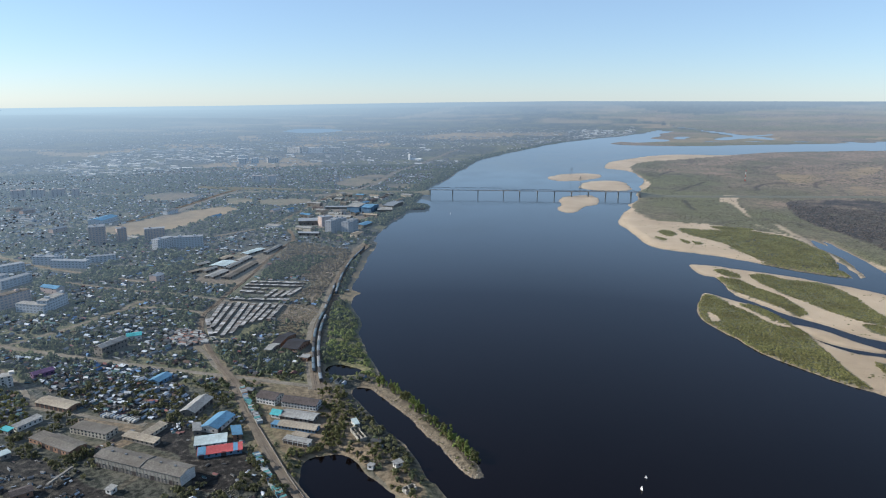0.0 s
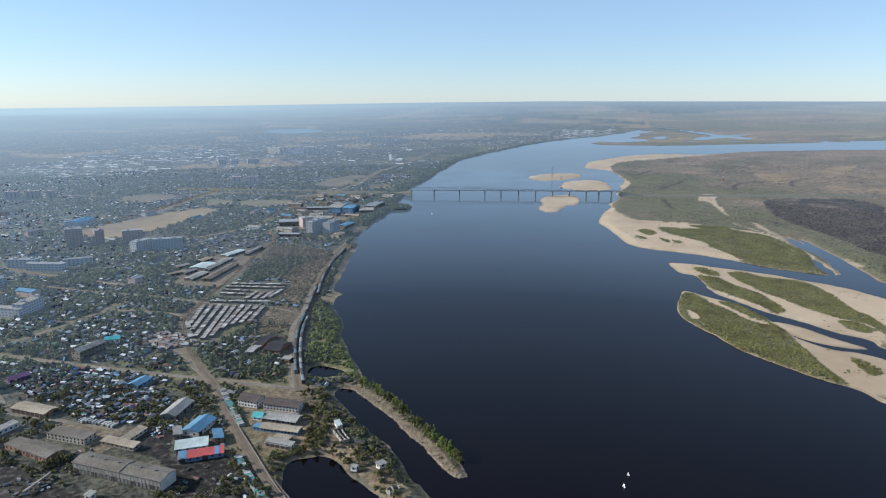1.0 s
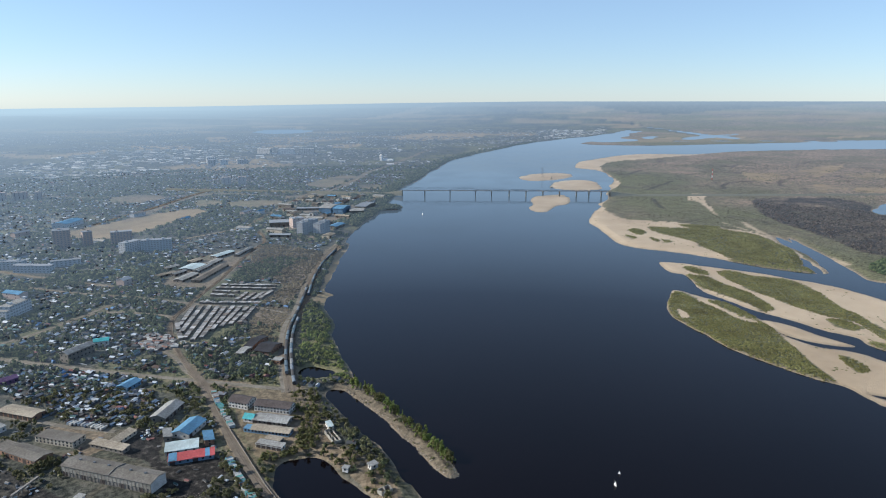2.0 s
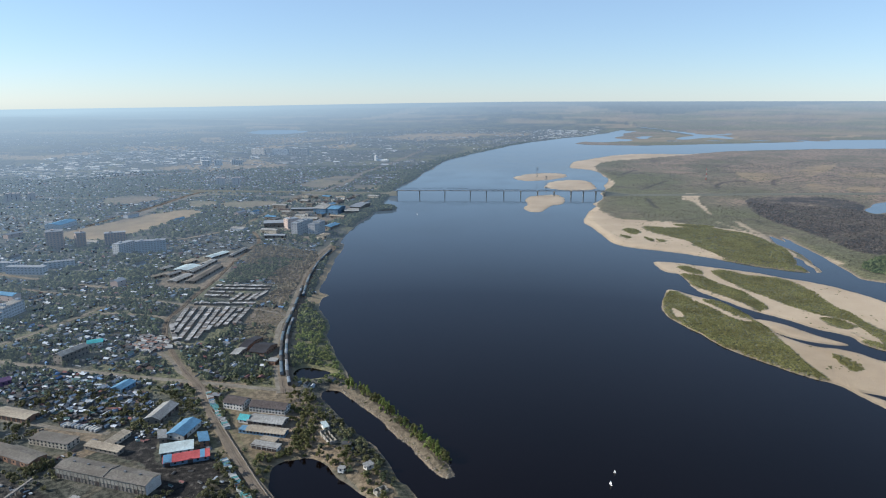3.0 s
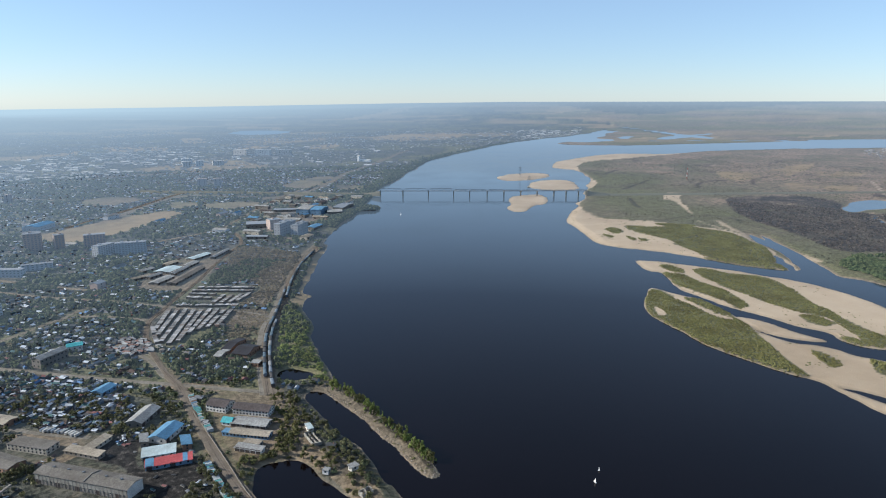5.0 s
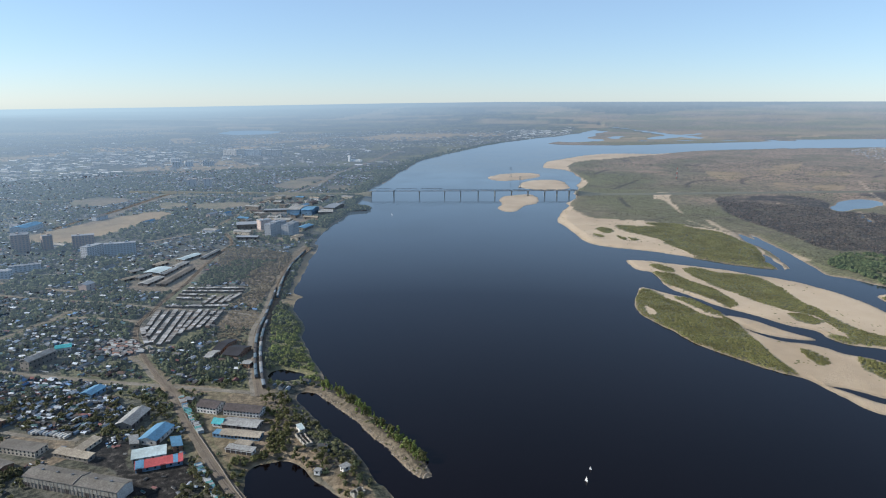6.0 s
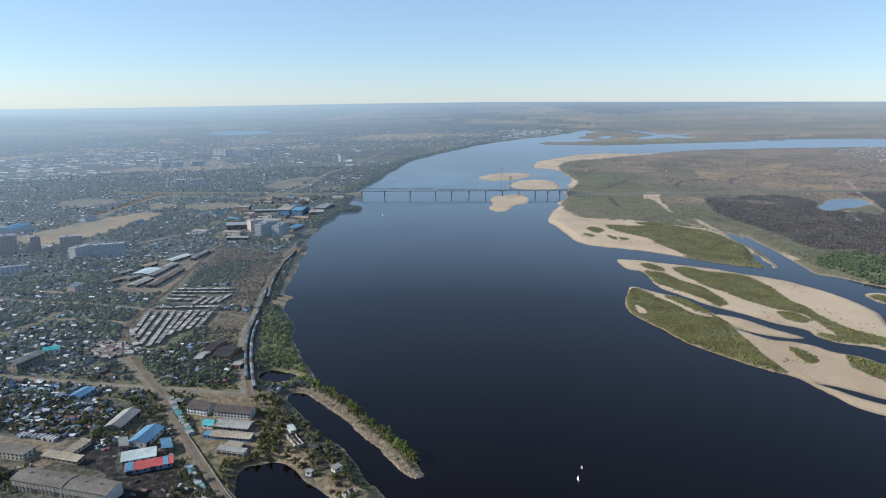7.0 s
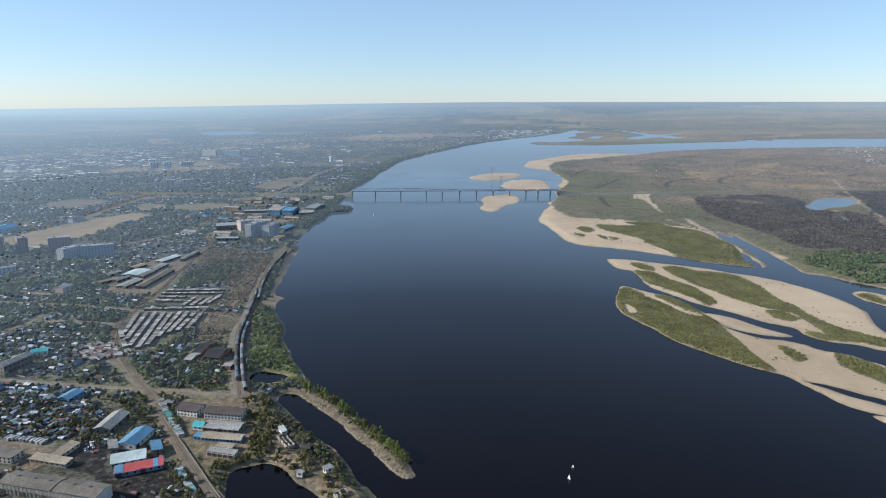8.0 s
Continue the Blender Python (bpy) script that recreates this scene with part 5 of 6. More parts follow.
for i, (name, (width, line)) in enumerate(ROADS.items()):
    ribbon(name.split(".")[0], line, width, 0.08 + 0.025 * i, M_ASPHALT if name in ("main_street", "north_road") else M_DIRT, "worn pale road through the town gardens", "road")
for i, (name, (width, line)) in enumerate(RAILS.items()):
    track = ribbon("railway", line, width, 0.40 + 0.01 * i, M_BALLAST, "railway on a brown ballast bed", "railway")
    for off in ((-3.3, -1.8, 1.8, 3.3) if width > 9 else (-0.76, 0.76)):
        p = curve(line, False, 8)
        d = np.gradient(p, axis=0)
        d /= np.linalg.norm(d, axis=1)[:, None]
        q = p + np.stack([-d[:, 1], d[:, 0]], -1) * off
        rows = [np.stack([q[:, 0] + s[0] * d[:, 1], q[:, 1] - s[0] * d[:, 0], np.full(len(q), LAND + s[1])], -1) for s in ((-0.08, 0.38), (-0.08, 0.58), (0.08, 0.58), (0.08, 0.38))]
        k = len(q)
        i = np.arange(k - 1)
        f = np.concatenate([np.stack([i + k * r, i + k * (r + 1), i + k * (r + 1) + 1, i + k * r + 1], -1) for r in range(3)])
        shared("rail", fast_mesh("rail", np.concatenate(rows), f, [M_RAIL]), track)


# ---- freight trains on the river line ----
def wagon():
    thing = tagged(new("freight_wagon"), "blue-grey covered freight wagon standing on the track", "freight wagon", "standing freight trains")
    part("body", box_bm(-6.4, 6.4, -1.5, 1.5, 1.1, 3.6), M_WAGON, thing)
    part("roof", prism([(-1.55, 3.6), (1.55, 3.6), (1.2, 4.0), (0.4, 4.2), (-0.4, 4.2), (-1.2, 4.0)], -6.5, 6.5), M_WAGON, thing)
    part("door", box_bm(-1.2, 1.2, -1.56, -1.5, 1.3, 3.4), M_GREY_WALL, thing)
    for x in (-4.6, 4.6):
        part("bogie", box_bm(x - 1.3, x + 1.3, -1.0, 1.0, 0.1, 1.1), M_RAIL, thing)
    return thing


def along(line, step, offset, start, stop):
    p = curve(line, False, 12)
    s = np.concatenate([[0], np.cumsum(np.hypot(*np.diff(p, axis=0).T))])
    out = []
    for t in np.arange(start, min(stop, s[-1] - step), step):
        a, b = (np.array([np.interp(t + e, s, p[:, 0]), np.interp(t + e, s, p[:, 1])]) for e in (-2, 2))
        d = (b - a) / np.linalg.norm(b - a)
        m = (a + b) / 2 + offset * np.array([-d[1], d[0]])
        out.append((m[0], m[1], math.degrees(math.atan2(d[1], d[0]))))
    return out


first = wagon()
spots = along(RAILS["river"][1], 14.2, 2.5, 45, 330) + along(RAILS["river"][1], 14.2, -2.6, 20, 200) + along(RAILS["river"][1], 14.2, -2.6, 300, 560)
for i, (x, y, a) in enumerate(spots):
    m = pose(x, y, LAND + 0.5, 0, 0, a)
    if i == 0:
        first.matrix_basis = m
    else:
        copy_thing(first, m)


# ---- rows of lock-up garages ----
GARAGE_WALL, GARAGE_ROOF = bpy.data.meshes.new("garage_wall"), bpy.data.meshes.new("garage_roof")
for me, q, mat in ((GARAGE_WALL, (-1.97, 1.97, -0.5, 0.5, -0.08, 1), M_GREY_WALL), (GARAGE_ROOF, (-1.98, 1.98, -0.53, 0.53, 1.003, 1.07), M_GARAGE)):
    bm = box_bm(*q)
    bm.to_mesh(me), bm.free()
    me.materials.append(mat)


def garage_row(x0, y0, x1, y1, width, label):
    n = max(2, int(math.hypot(x1 - x0, y1 - y0) / 4))
    a = math.atan2(y1 - y0, x1 - x0)
    thing = tagged(new("garage_row"), label, "garage row", "rows of lock-up garages")
    thing.matrix_basis = pose(x0, y0, LAND, 0, 0, math.degrees(a))
    for i in range(n):
        if rng.random() < 0.04:
            continue
        m = Matrix.Translation((i * 4 + 2, 0, 0)) @ Matrix.Diagonal((1, width + rng.uniform(-0.4, 0.4), rng.uniform(2.4, 2.9), 1))
        unit = shared("garage", GARAGE_WALL, thing, m)
        shared("roof", GARAGE_ROOF, unit)


TOPS = [(-272, 790), (-262, 788), (-252, 787), (-242, 786), (-233, 785), (-223, 786), (-214, 786), (-205, 785), (-197, 784)]
FEET = [(-264, 716), (-255, 695), (-245, 675), (-235, 668), (-228, 675), (-224, 700), (-217, 711), (-209, 718), (-200, 722)]
for (ax, ay), (bx, by) in zip(FEET, TOPS):
    garage_row(ax, ay, bx, by, 4.6, "row of brick lock-up garages with patchy grey roofs")
for ax, ay, bx, by in ((-265, 885, -188, 878), (-268, 870, -188, 863), (-268, 855, -229, 848), (-269, 804, -191, 799), (-266, 838, -232, 832)):
    garage_row(ax, ay, bx, by, 6, "row of lock-up garages with pale roofs near the wood")
for ax, ay, bx, by in ((-227, 813, -221, 845), (-217, 812, -210, 846), (-207, 812, -199, 848), (-199, 818, -190, 853)):
    garage_row(ax, ay, bx, by, 5, "short row of lock-up garages with pale roofs")
garage_row(-270, 724, -260, 700, 4.5, "curved row of garages along the spur line")
garage_row(-258, 694, -247, 670, 4.5, "curved row of garages along the spur line")
garage_row(-245, 666, -233, 646, 4.5, "curved row of garages along the spur line")


# ---- shipping containers beside the southern track ----
def container():
    thing = tagged(new("container"), "weathered steel storage container beside the railway", "container", "containers along the railway")
    part("body", rounded_box(-3, 3, -1.15, 1.15, 0.0, 2.6, 0.06), M_CONTAINER, thing)
    part("roof", box_bm(-2.95, 2.95, -1.15, 1.15, 2.604, 2.68), M_CONTAINER, thing)
    part("door", box_bm(3.0, 3.06, -1.1, 1.1, 0.2, 2.5), M_CONTAINER, thing)
    return thing


first = container()
spots = along([(-133, 429), (-122, 409), (-112, 392), (-101, 375), (-94, 363)], 2.6, 0.0, 0, 200) + along([(-176, 541), (-163, 514), (-151, 491), (-141, 474)], 3.0, 0.0, 0, 120)
for i, (x, y, a) in enumerate(spots):
    m = pose(x + rng.uniform(-0.5, 0.5), y, LAND, 0, 0, a + 90 + rng.uniform(-5, 5))
    ob = first if i == 0 else copy_thing(first, m)
    ob.matrix_basis = m @ Matrix.Diagonal((0.75, 1, 0.95, 1))

# ---- houses of the town ----
uu, vv = [], []
for k in range(-60, 70):
    for side in (9, 20, 35, 46):
        u = np.arange(-3200, 1600, 13.0)
        u = u + rng.uniform(-3.5, 3.5, len(u))
        uu.append(u), vv.append(np.full(len(u), k * 55.0 + side) + rng.uniform(-4, 4, len(u)))
uu, vv = np.concatenate(uu), np.concatenate(vv)
hx, hy = uu * math.cos(U) - vv * math.sin(U), uu * math.sin(U) + vv * math.cos(U)


def habitable(x, y, outer):
    r, az = np.hypot(x, y), np.degrees(np.arctan2(x, y))
    ok = (r > 330) & (r < outer) & (az > -50) & (az < 12) & (y > 300)
    ok &= inside(LANDS[0], x, y)
    idx = np.where(ok)[0]
    px, py = x[idx], y[idx]
    good = (shore(px, py, 30) > 14) & ~near_line(FAR_ROADS, px, py, 13) & ~in_any(OFF_LIMITS, px, py) & ~near_line(LINES, px, py, 8) & clear_of(px, py)
    good &= fbm(px / 260, py / 260, 83) > -0.14
    out = np.zeros(len(x), bool)
    out[idx] = good
    return out


keep = habitable(hx, hy, 2600) & (rng.random(len(hx)) < np.where(np.hypot(hx, hy) < 1000, 0.9, 0.66))
hx, hy = hx[keep], hy[keep]
turn = U + np.where(rng.random(len(hx)) < 0.5, 0, math.pi / 2) + rng.normal(0, 0.1, len(hx))
dims = np.stack([rng.uniform(3.8, 7.2, len(hx)), rng.uniform(3.2, 5.2, len(hx)), rng.uniform(1.7, 2.6, len(hx))], -1)
order = np.argsort(np.hypot(hx, hy))
near_h, rest_h = order[:290], order[290:]


def gable_house():
    thing = tagged(new("house"), "small one-storey wooden house with a weathered gable roof", "house", "small houses of the town")
    me = [fast_mesh("wall", GABLE_V, GABLE_F, [M_WALL_ONE]), None]
    shared("wall", me[0], thing)
    bm = prism([(-.6, .93), (0, 1.43), (.6, .93), (.6, .98), (0, 1.49), (-.6, .98)], -.56, .56)
    part("roof", bm, M_ROOF_ONE, thing)
    part("chimney", box_bm(0.18, 0.25, -0.2, -0.1, 1.2, 1.75), M_BRICK_WALL, thing)
    return thing


first = gable_house()
for n, i in enumerate(near_h):
    m = Matrix.Translation((hx[i], hy[i], LAND - 0.05)) @ pose(0, 0, 0, 0, 0, math.degrees(turn[i]))
    ob = first if n == 0 else copy_thing(first, m)
    ob.matrix_basis = m @ Matrix.Diagonal((*dims[i], 1))

many = 4
sx = np.repeat(hx, many) + rng.uniform(-8, 8, many * len(hx))
sy = np.repeat(hy, many) + rng.uniform(-8, 8, many * len(hx))
ok = (np.hypot(sx - np.repeat(hx, many), sy - np.repeat(hy, many)) > 5) & (rng.random(len(sx)) < np.where(np.hypot(sx, sy) < 1100, 1.0, 0.5)) & ~near_line(LINES, sx, sy, 6) & (shore(sx, sy, 30) > 10) & clear_of(sx, sy)
sx, sy = sx[ok], sy[ok]
sdims = np.stack([rng.uniform(1.6, 5, len(sx)), rng.uniform(1.4, 3.2, len(sx)), rng.uniform(1.0, 2.1, len(sx))], -1)
sturn = U + np.where(rng.random(len(sx)) < 0.5, 0, math.pi / 2) + rng.normal(0, 0.35, len(sx))


def house_stuff(name, x, y, size, yaw, label, mats=(M_WALLS, M_ROOFS)):
    z = np.full(len(x), LAND - 0.05)
    a, fa = spread(GABLE_V, GABLE_F, x, y, z, size, yaw)
    b, fb = spread(ROOF_V, ROOF_F, x, y, z, size, yaw)
    v, f, ix = joined([(a, fa, np.zeros(len(fa))), (b, fb, np.ones(len(fb)))])
    me = fast_mesh(name, v, f, mats, ix)
    # Distant houses get the painted haze.
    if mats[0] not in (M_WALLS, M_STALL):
        haze_painted(me)
    tagged(new(name, me), label, "houses", kind="stuff")


reach = np.hypot(hx[rest_h], hy[rest_h])
mid_h, dist_h = rest_h[reach < 600], rest_h[reach >= 600]
house_stuff("town_houses", hx[mid_h], hy[mid_h], dims[mid_h], turn[mid_h], "mass of small houses with grey, rust and blue roofs")
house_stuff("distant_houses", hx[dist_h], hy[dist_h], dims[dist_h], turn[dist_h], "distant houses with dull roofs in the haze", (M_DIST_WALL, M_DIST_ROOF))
house_stuff("garden_sheds", sx, sy, sdims, sturn, "clutter of small sheds and outhouses in the gardens")

# board fences between the gardens
fx, fy = np.repeat(hx, 3) + rng.uniform(-9, 9, 3 * len(hx)), np.repeat(hy, 3) + rng.uniform(-9, 9, 3 * len(hx))
ok = (np.hypot(fx, fy) < 1000) & (np.hypot(fx - np.repeat(hx, 3), fy - np.repeat(hy, 3)) > 5.5) & ~near_line(LINES, fx, fy, 7) & (shore(fx, fy, 30) > 10) & clear_of(fx, fy)
fx, fy = fx[ok], fy[ok]
fv, ff = spread(GABLE_V, GABLE_F, fx, fy, np.full(len(fx), LAND - 0.05), np.stack([rng.uniform(5, 13, len(fx)), np.full(len(fx), 0.14), rng.uniform(0.8, 1.2, len(fx))], -1), U + np.where(rng.random(len(fx)) < 0.5, 0, math.pi / 2) + rng.normal(0, 0.05, len(fx)))
tagged(new("garden_fences", fast_mesh("garden_fences", fv, ff, [M_WALLS])), "weathered board fences between the gardens", "fences", kind="stuff")

# the town beyond the bridge, thinner with distance
n = 16000
fx, fy = rng.uniform(-4200, 1500, n), rng.uniform(1800, 6200, n)
keep = (np.hypot(fx, fy) > 2600) & inside(LANDS[0], fx, fy)
keep[keep] &= (shore(fx[keep], fy[keep], 60) > 40) & (fbm(fx[keep] / 500, fy[keep] / 500, 91) > -0.02)
fx, fy = fx[keep], fy[keep]
big = rng.random(len(fx)) < np.where((fx < -500) & (fy < 4000), 0.2, 0.05)
fdims = np.stack([rng.uniform(5, 10, len(fx)) * (1 + 2.5 * big), rng.uniform(5, 9, len(fx)) * (1 + 0.8 * big), rng.uniform(2, 3.4, len(fx)) * (1 + 0.5 * big)], -1)
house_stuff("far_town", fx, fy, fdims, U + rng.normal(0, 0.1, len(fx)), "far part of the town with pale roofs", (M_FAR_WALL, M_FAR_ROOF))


x, y = points_in(RIVER_TOWN, 0.0005)
m = (shore(x, y, 60) > 15) & (fbm(x / 300, y / 300, 113) > -0.05)
x, y = x[m], y[m]
big = rng.random(len(x)) < 0.12
house_stuff("river_town", x, y, np.stack([rng.uniform(7, 14, len(x)) * (1 + 2 * big), rng.uniform(5, 8, len(x)), rng.uniform(1.6, 3, len(x)) * (1 + 1.2 * big)], -1), U + rng.normal(0, 0.2, len(x)), "white houses of the far district on the river bend", (M_FAR_PALE, M_FAR_PALE))
x, y = points_in(FAR_WORKS, 0.0005)
m = fbm(x / 200, y / 200, 115) > -0.08
x, y = x[m], y[m]
house_stuff("far_works", x, y, np.stack([rng.uniform(10, 44, len(x)), rng.uniform(7, 14, len(x)), rng.uniform(2, 4, len(x))], -1), U + rng.normal(0, 0.1, len(x)) + np.where(rng.random(len(x)) < 0.3, math.pi / 2, 0), "long pale roofs of works far off in the town", (M_FAR_PALE, M_FAR_PALE))
x, y = points_in(PLAIN_VILLAGE, 0.0012)
house_stuff("plain_village", x, y, np.stack([rng.uniform(4, 8, len(x)), rng.uniform(4, 6, len(x)), rng.uniform(1.2, 2, len(x))], -1), U + rng.normal(0, 0.2, len(x)), "pale houses of a village on the far plain", (M_FAR_WALL, M_FAR_ROOF))

# ---- clutter of the works ----
x, y = points_in(CLUTTER, 0.05)
m = clear_of(x, y, 1) & ~near_line(LINES, x, y, 6)
x, y = x[m], y[m]
size = np.stack([rng.uniform(2, 7, len(x)), rng.uniform(1.8, 4, len(x)), rng.uniform(1.2, 2.2, len(x))], -1)
house_stuff("lot_sheds", x, y, size, U + np.where(rng.random(len(x)) < 0.6, math.pi / 2, 0) + rng.normal(0, 0.15, len(x)), "jumble of sheds and scrap on the works lots")

LITTER = [(-219, 490), (-198, 487), (-192, 476), (-191, 463), (-208, 462)]
for zone_name, area, density, words in (("yard_litter", LITTER, 0.10, "heaps of white sacks and litter beside the blue-roofed store"), ("yard_scrap", YARD, 0.010, "scattered crates and scrap on the dirt yard"), ("coal_scrap", YARD_SOUTH, 0.012, "scattered scrap and pallets on black ground"), ("works_scrap", WORKS, 0.005, "scrap, pallets and small huts between the works")):
    x, y = points_in(area, density)
    m = clear_of(x, y, 1) & ~near_line(LINES, x, y, 5) & (shore(x, y, 12) > 4)
    x, y = x[m], y[m]
    size = np.stack([rng.uniform(0.8, 4, len(x)), rng.uniform(0.7, 2.2, len(x)), rng.uniform(0.4, 1.3, len(x))], -1)
    house_stuff(zone_name, x, y, size, U + rng.uniform(0, 3.14, len(x)), words)


def van():
    thing = tagged(new("parked_van"), "dusty white van parked in a row on the yard", "van", "vans parked on the yard")
    part("body", rounded_box(-3.4, 1.2, -1.1, 1.1, 0.5, 2.5, 0.2), M_VAN, thing)
    cab = part("cab", rounded_box(1.25, 3.3, -1.05, 1.05, 0.5, 2.1, 0.3), M_VAN, thing)
    part("windscreen", box_bm(3.2, 3.34, -0.85, 0.85, 1.35, 1.95), M_GLASS, cab)
    for wx0 in (-2.3, 2.3):
        for wy0 in (-1.0, 1.0):
            bm = bmesh.new()
            bmesh.ops.create_cone(bm, cap_ends=True, segments=12, radius1=0.45, radius2=0.45, depth=0.3, matrix=pose(wx0, wy0, 0.45, 90))
            part("wheel", bm, M_RAIL, thing)
    return thing


first = van()
(ax, ay), (bx, by) = [(-271, 489), (-241, 479)]
for i in range(11):
    m = pose(ax + (bx - ax) * i / 10 + rng.uniform(-0.4, 0.4), ay + (by - ay) * i / 10 + rng.uniform(-1, 1), LAND + 0.02, 0, 0, 70 + rng.uniform(-4, 4))
    if i == 0:
        first.matrix_basis = m
    else:
        copy_thing(first, m)

# stones: the breakwater's edge and a heap of rubble on the yard
bm = bmesh.new()
bmesh.ops.create_icosphere(bm, subdivisions=1, radius=1)
STONE_V = np.array([p.co for p in bm.verts]) * np.random.default_rng(8).uniform(0.7, 1.15, (12 if len(bm.verts) == 12 else len(bm.verts), 1))
STONE_F = np.array([[p.index for p in f.verts] for f in bm.faces])
bm.free()


def stones(name, x, y, z, size, label):
    s = size[:, None] * rng.uniform(0.6, 1.2, (len(x), 3))
    v, f = spread(STONE_V, STONE_F, x, y, z, s, rng.uniform(0, 6.28, len(x)))
    tagged(new(name, fast_mesh(name, v, f, [M_STONE])), label, "stones", kind="stuff")


x, y = points_in(BREAKWATER, 0.5)
d = shore(x, y, 12)
m = (d > -0.8) & (d < 3.5) & (x > -62)
stones("breakwater_stones", x[m], y[m], land_z(x[m], y[m]), rng.uniform(0.25, 0.8, int(m.sum())), "pale rough stones along the breakwater")
x, y = points_in(RUBBLE, 0.5)
stones("rubble_heap", x, y, np.full(len(x), LAND) + rng.uniform(0, 1.5, len(x)) * np.clip(fbm(x / 8, y / 8, 3) + 0.4, 0, 1), rng.uniform(0.15, 0.55, len(x)), "heap of pale rubble on black ground")

# fence beside the southern track, and a raised pipe over the yard
fence = tagged(new("track_fence"), "low pale concrete fence beside the railway", "fence")
for i, (x, y, a) in enumerate(along([(-165, 510), (-124, 438), (-101, 397), (-85, 372)], 4.0, 0.0, 0, 200)):
    part("panel", box_bm(-1.85, 1.85, -0.08, 0.08, 0, 1.3), M_GREY_WALL, fence, m=pose(x, y, LAND, 0, 0, a))
(ax, ay), (bx, by) = [(-252, 408), (-257, 386)]
pipe = tagged(new("raised_pipe"), "grey pipe gallery on posts across the yard", "pipe gallery")
pipe.matrix_basis = pose(ax, ay, LAND, 0, 0, math.degrees(math.atan2(by - ay, bx - ax)))
span = math.hypot(bx - ax, by - ay)
part("gallery", box_bm(0, span, -0.8, 0.8, 2.6, 3.6), M_GREY_WALL, pipe)
for i in range(7):
    part("post", box_bm(i * span / 6.3, i * span / 6.3 + 0.4, -0.4, 0.4, -0.1, 2.6), M_CONCRETE, pipe)


# ---- trees and shrubs ----
CROWNS = [crown_template(s, 22, 0.4, 0.6) for s in range(5)]
SMALL_CROWNS = [crown_template(20 + s, 5, 0.5, 0.85) for s in range(5)]
FAR_CROWNS = [crown_template(40 + s, 7, 0.6, 0.85, True) for s in range(5)]


def greenery(name, x, y, radius, tall, material, label, category, templates, lift=0.0):
    z = land_z(x, y)
    kinds = rng.integers(0, len(templates), len(x))
    batches = []
    for k, (tv, tf) in enumerate(templates):
        m = kinds == k
        if m.any():
            s = np.stack([radius[m], radius[m] * rng.uniform(0.8, 1.2, m.sum()), tall[m] / 1.9], -1)
            v, f = spread(tv, tf, x[m], y[m], z[m] - 0.3 + lift, s, rng.uniform(0, 6.28, m.sum()))
            batches.append((v, f, np.zeros(len(f))))
    v, f, ix = joined(batches)
    me = fast_mesh(name, v, f, [material])
    if material in HAZED_LEAVES:
        haze_painted(me)
    tagged(new(name, me), label, category, kind="stuff")


def sample(poly, density):
    p = curve(poly)
    lo, hi = p.min(0), p.max(0)
    n = int((hi - lo).prod() * density)
    x, y = rng.uniform(lo[0], hi[0], n), rng.uniform(lo[1], hi[1], n)
    m = inside(p, x, y)
    return x[m], y[m]


def tree_thing(kind, leaf, seed, label):
    thing = tagged(new(kind), label, "tree")
    bm = bmesh.new()
    bmesh.ops.create_cone(bm, cap_ends=True, segments=6, radius1=0.16, radius2=0.05, depth=1.3, matrix=Matrix.Translation((0, 0, 0.6)))
    for a in range(4):
        m = pose(0, 0, 0.75 + 0.1 * a, 0, 40, 90 * a + 20 * seed) @ Matrix.Translation((0, 0, 0.3))
        bmesh.ops.create_cone(bm, cap_ends=True, segments=5, radius1=0.05, radius2=0.015, depth=0.7, matrix=m)
    part("trunk", bm, M_BARK, thing)
    g = np.random.default_rng(seed)
    vs, fs, n = [], [], 0
    for _ in range(7):
        tv, tf = crown_template(int(g.integers(1e6)), 24, 0.34, 0.55)
        c = g.normal(size=3) * [0.5, 0.5, 0.38]
        vs.append((tv - [0, 0, 0.9]) * g.uniform(0.38, 0.6) + c + [0, 0, 1.15])
        fs.append(tf + n)
        n += len(tv)
    shared("crown", fast_mesh("crown", np.concatenate(vs), np.concatenate(fs), [leaf]), thing)
    return thing


def plant(first, spots):
    """Trees of one kind: x, y, crown radius, height."""
    ground_z = land_z([q[0] for q in spots], [q[1] for q in spots])
    for i, (x, y, r, h) in enumerate(spots):
        m = Matrix.Translation((x, y, float(ground_z[i]) - 0.1)) @ pose(0, 0, 0, 0, 0, rng.uniform(0, 360))
        ob = first if i == 0 else copy_thing(first, m)
        ob.matrix_basis = m @ Matrix.Diagonal((r, r, h / 1.9, 1))


x, y = points_in(BREAKWATER, 0.10)
d = shore(x, y, 14)
m = (d > 1.0) & (x > -66) & (rng.random(len(x)) < np.clip(0.25 + (x + 0.55 * y - 260) / 40, 0.08, 0.9))
greenery("breakwater_scrub", x[m], y[m], rng.uniform(0.5, 1.3, int(m.sum())), rng.uniform(0.5, 1.8, int(m.sum())), M_LEAF_SHRUB, "low scrub between the stones of the breakwater", "scrub", CROWNS)
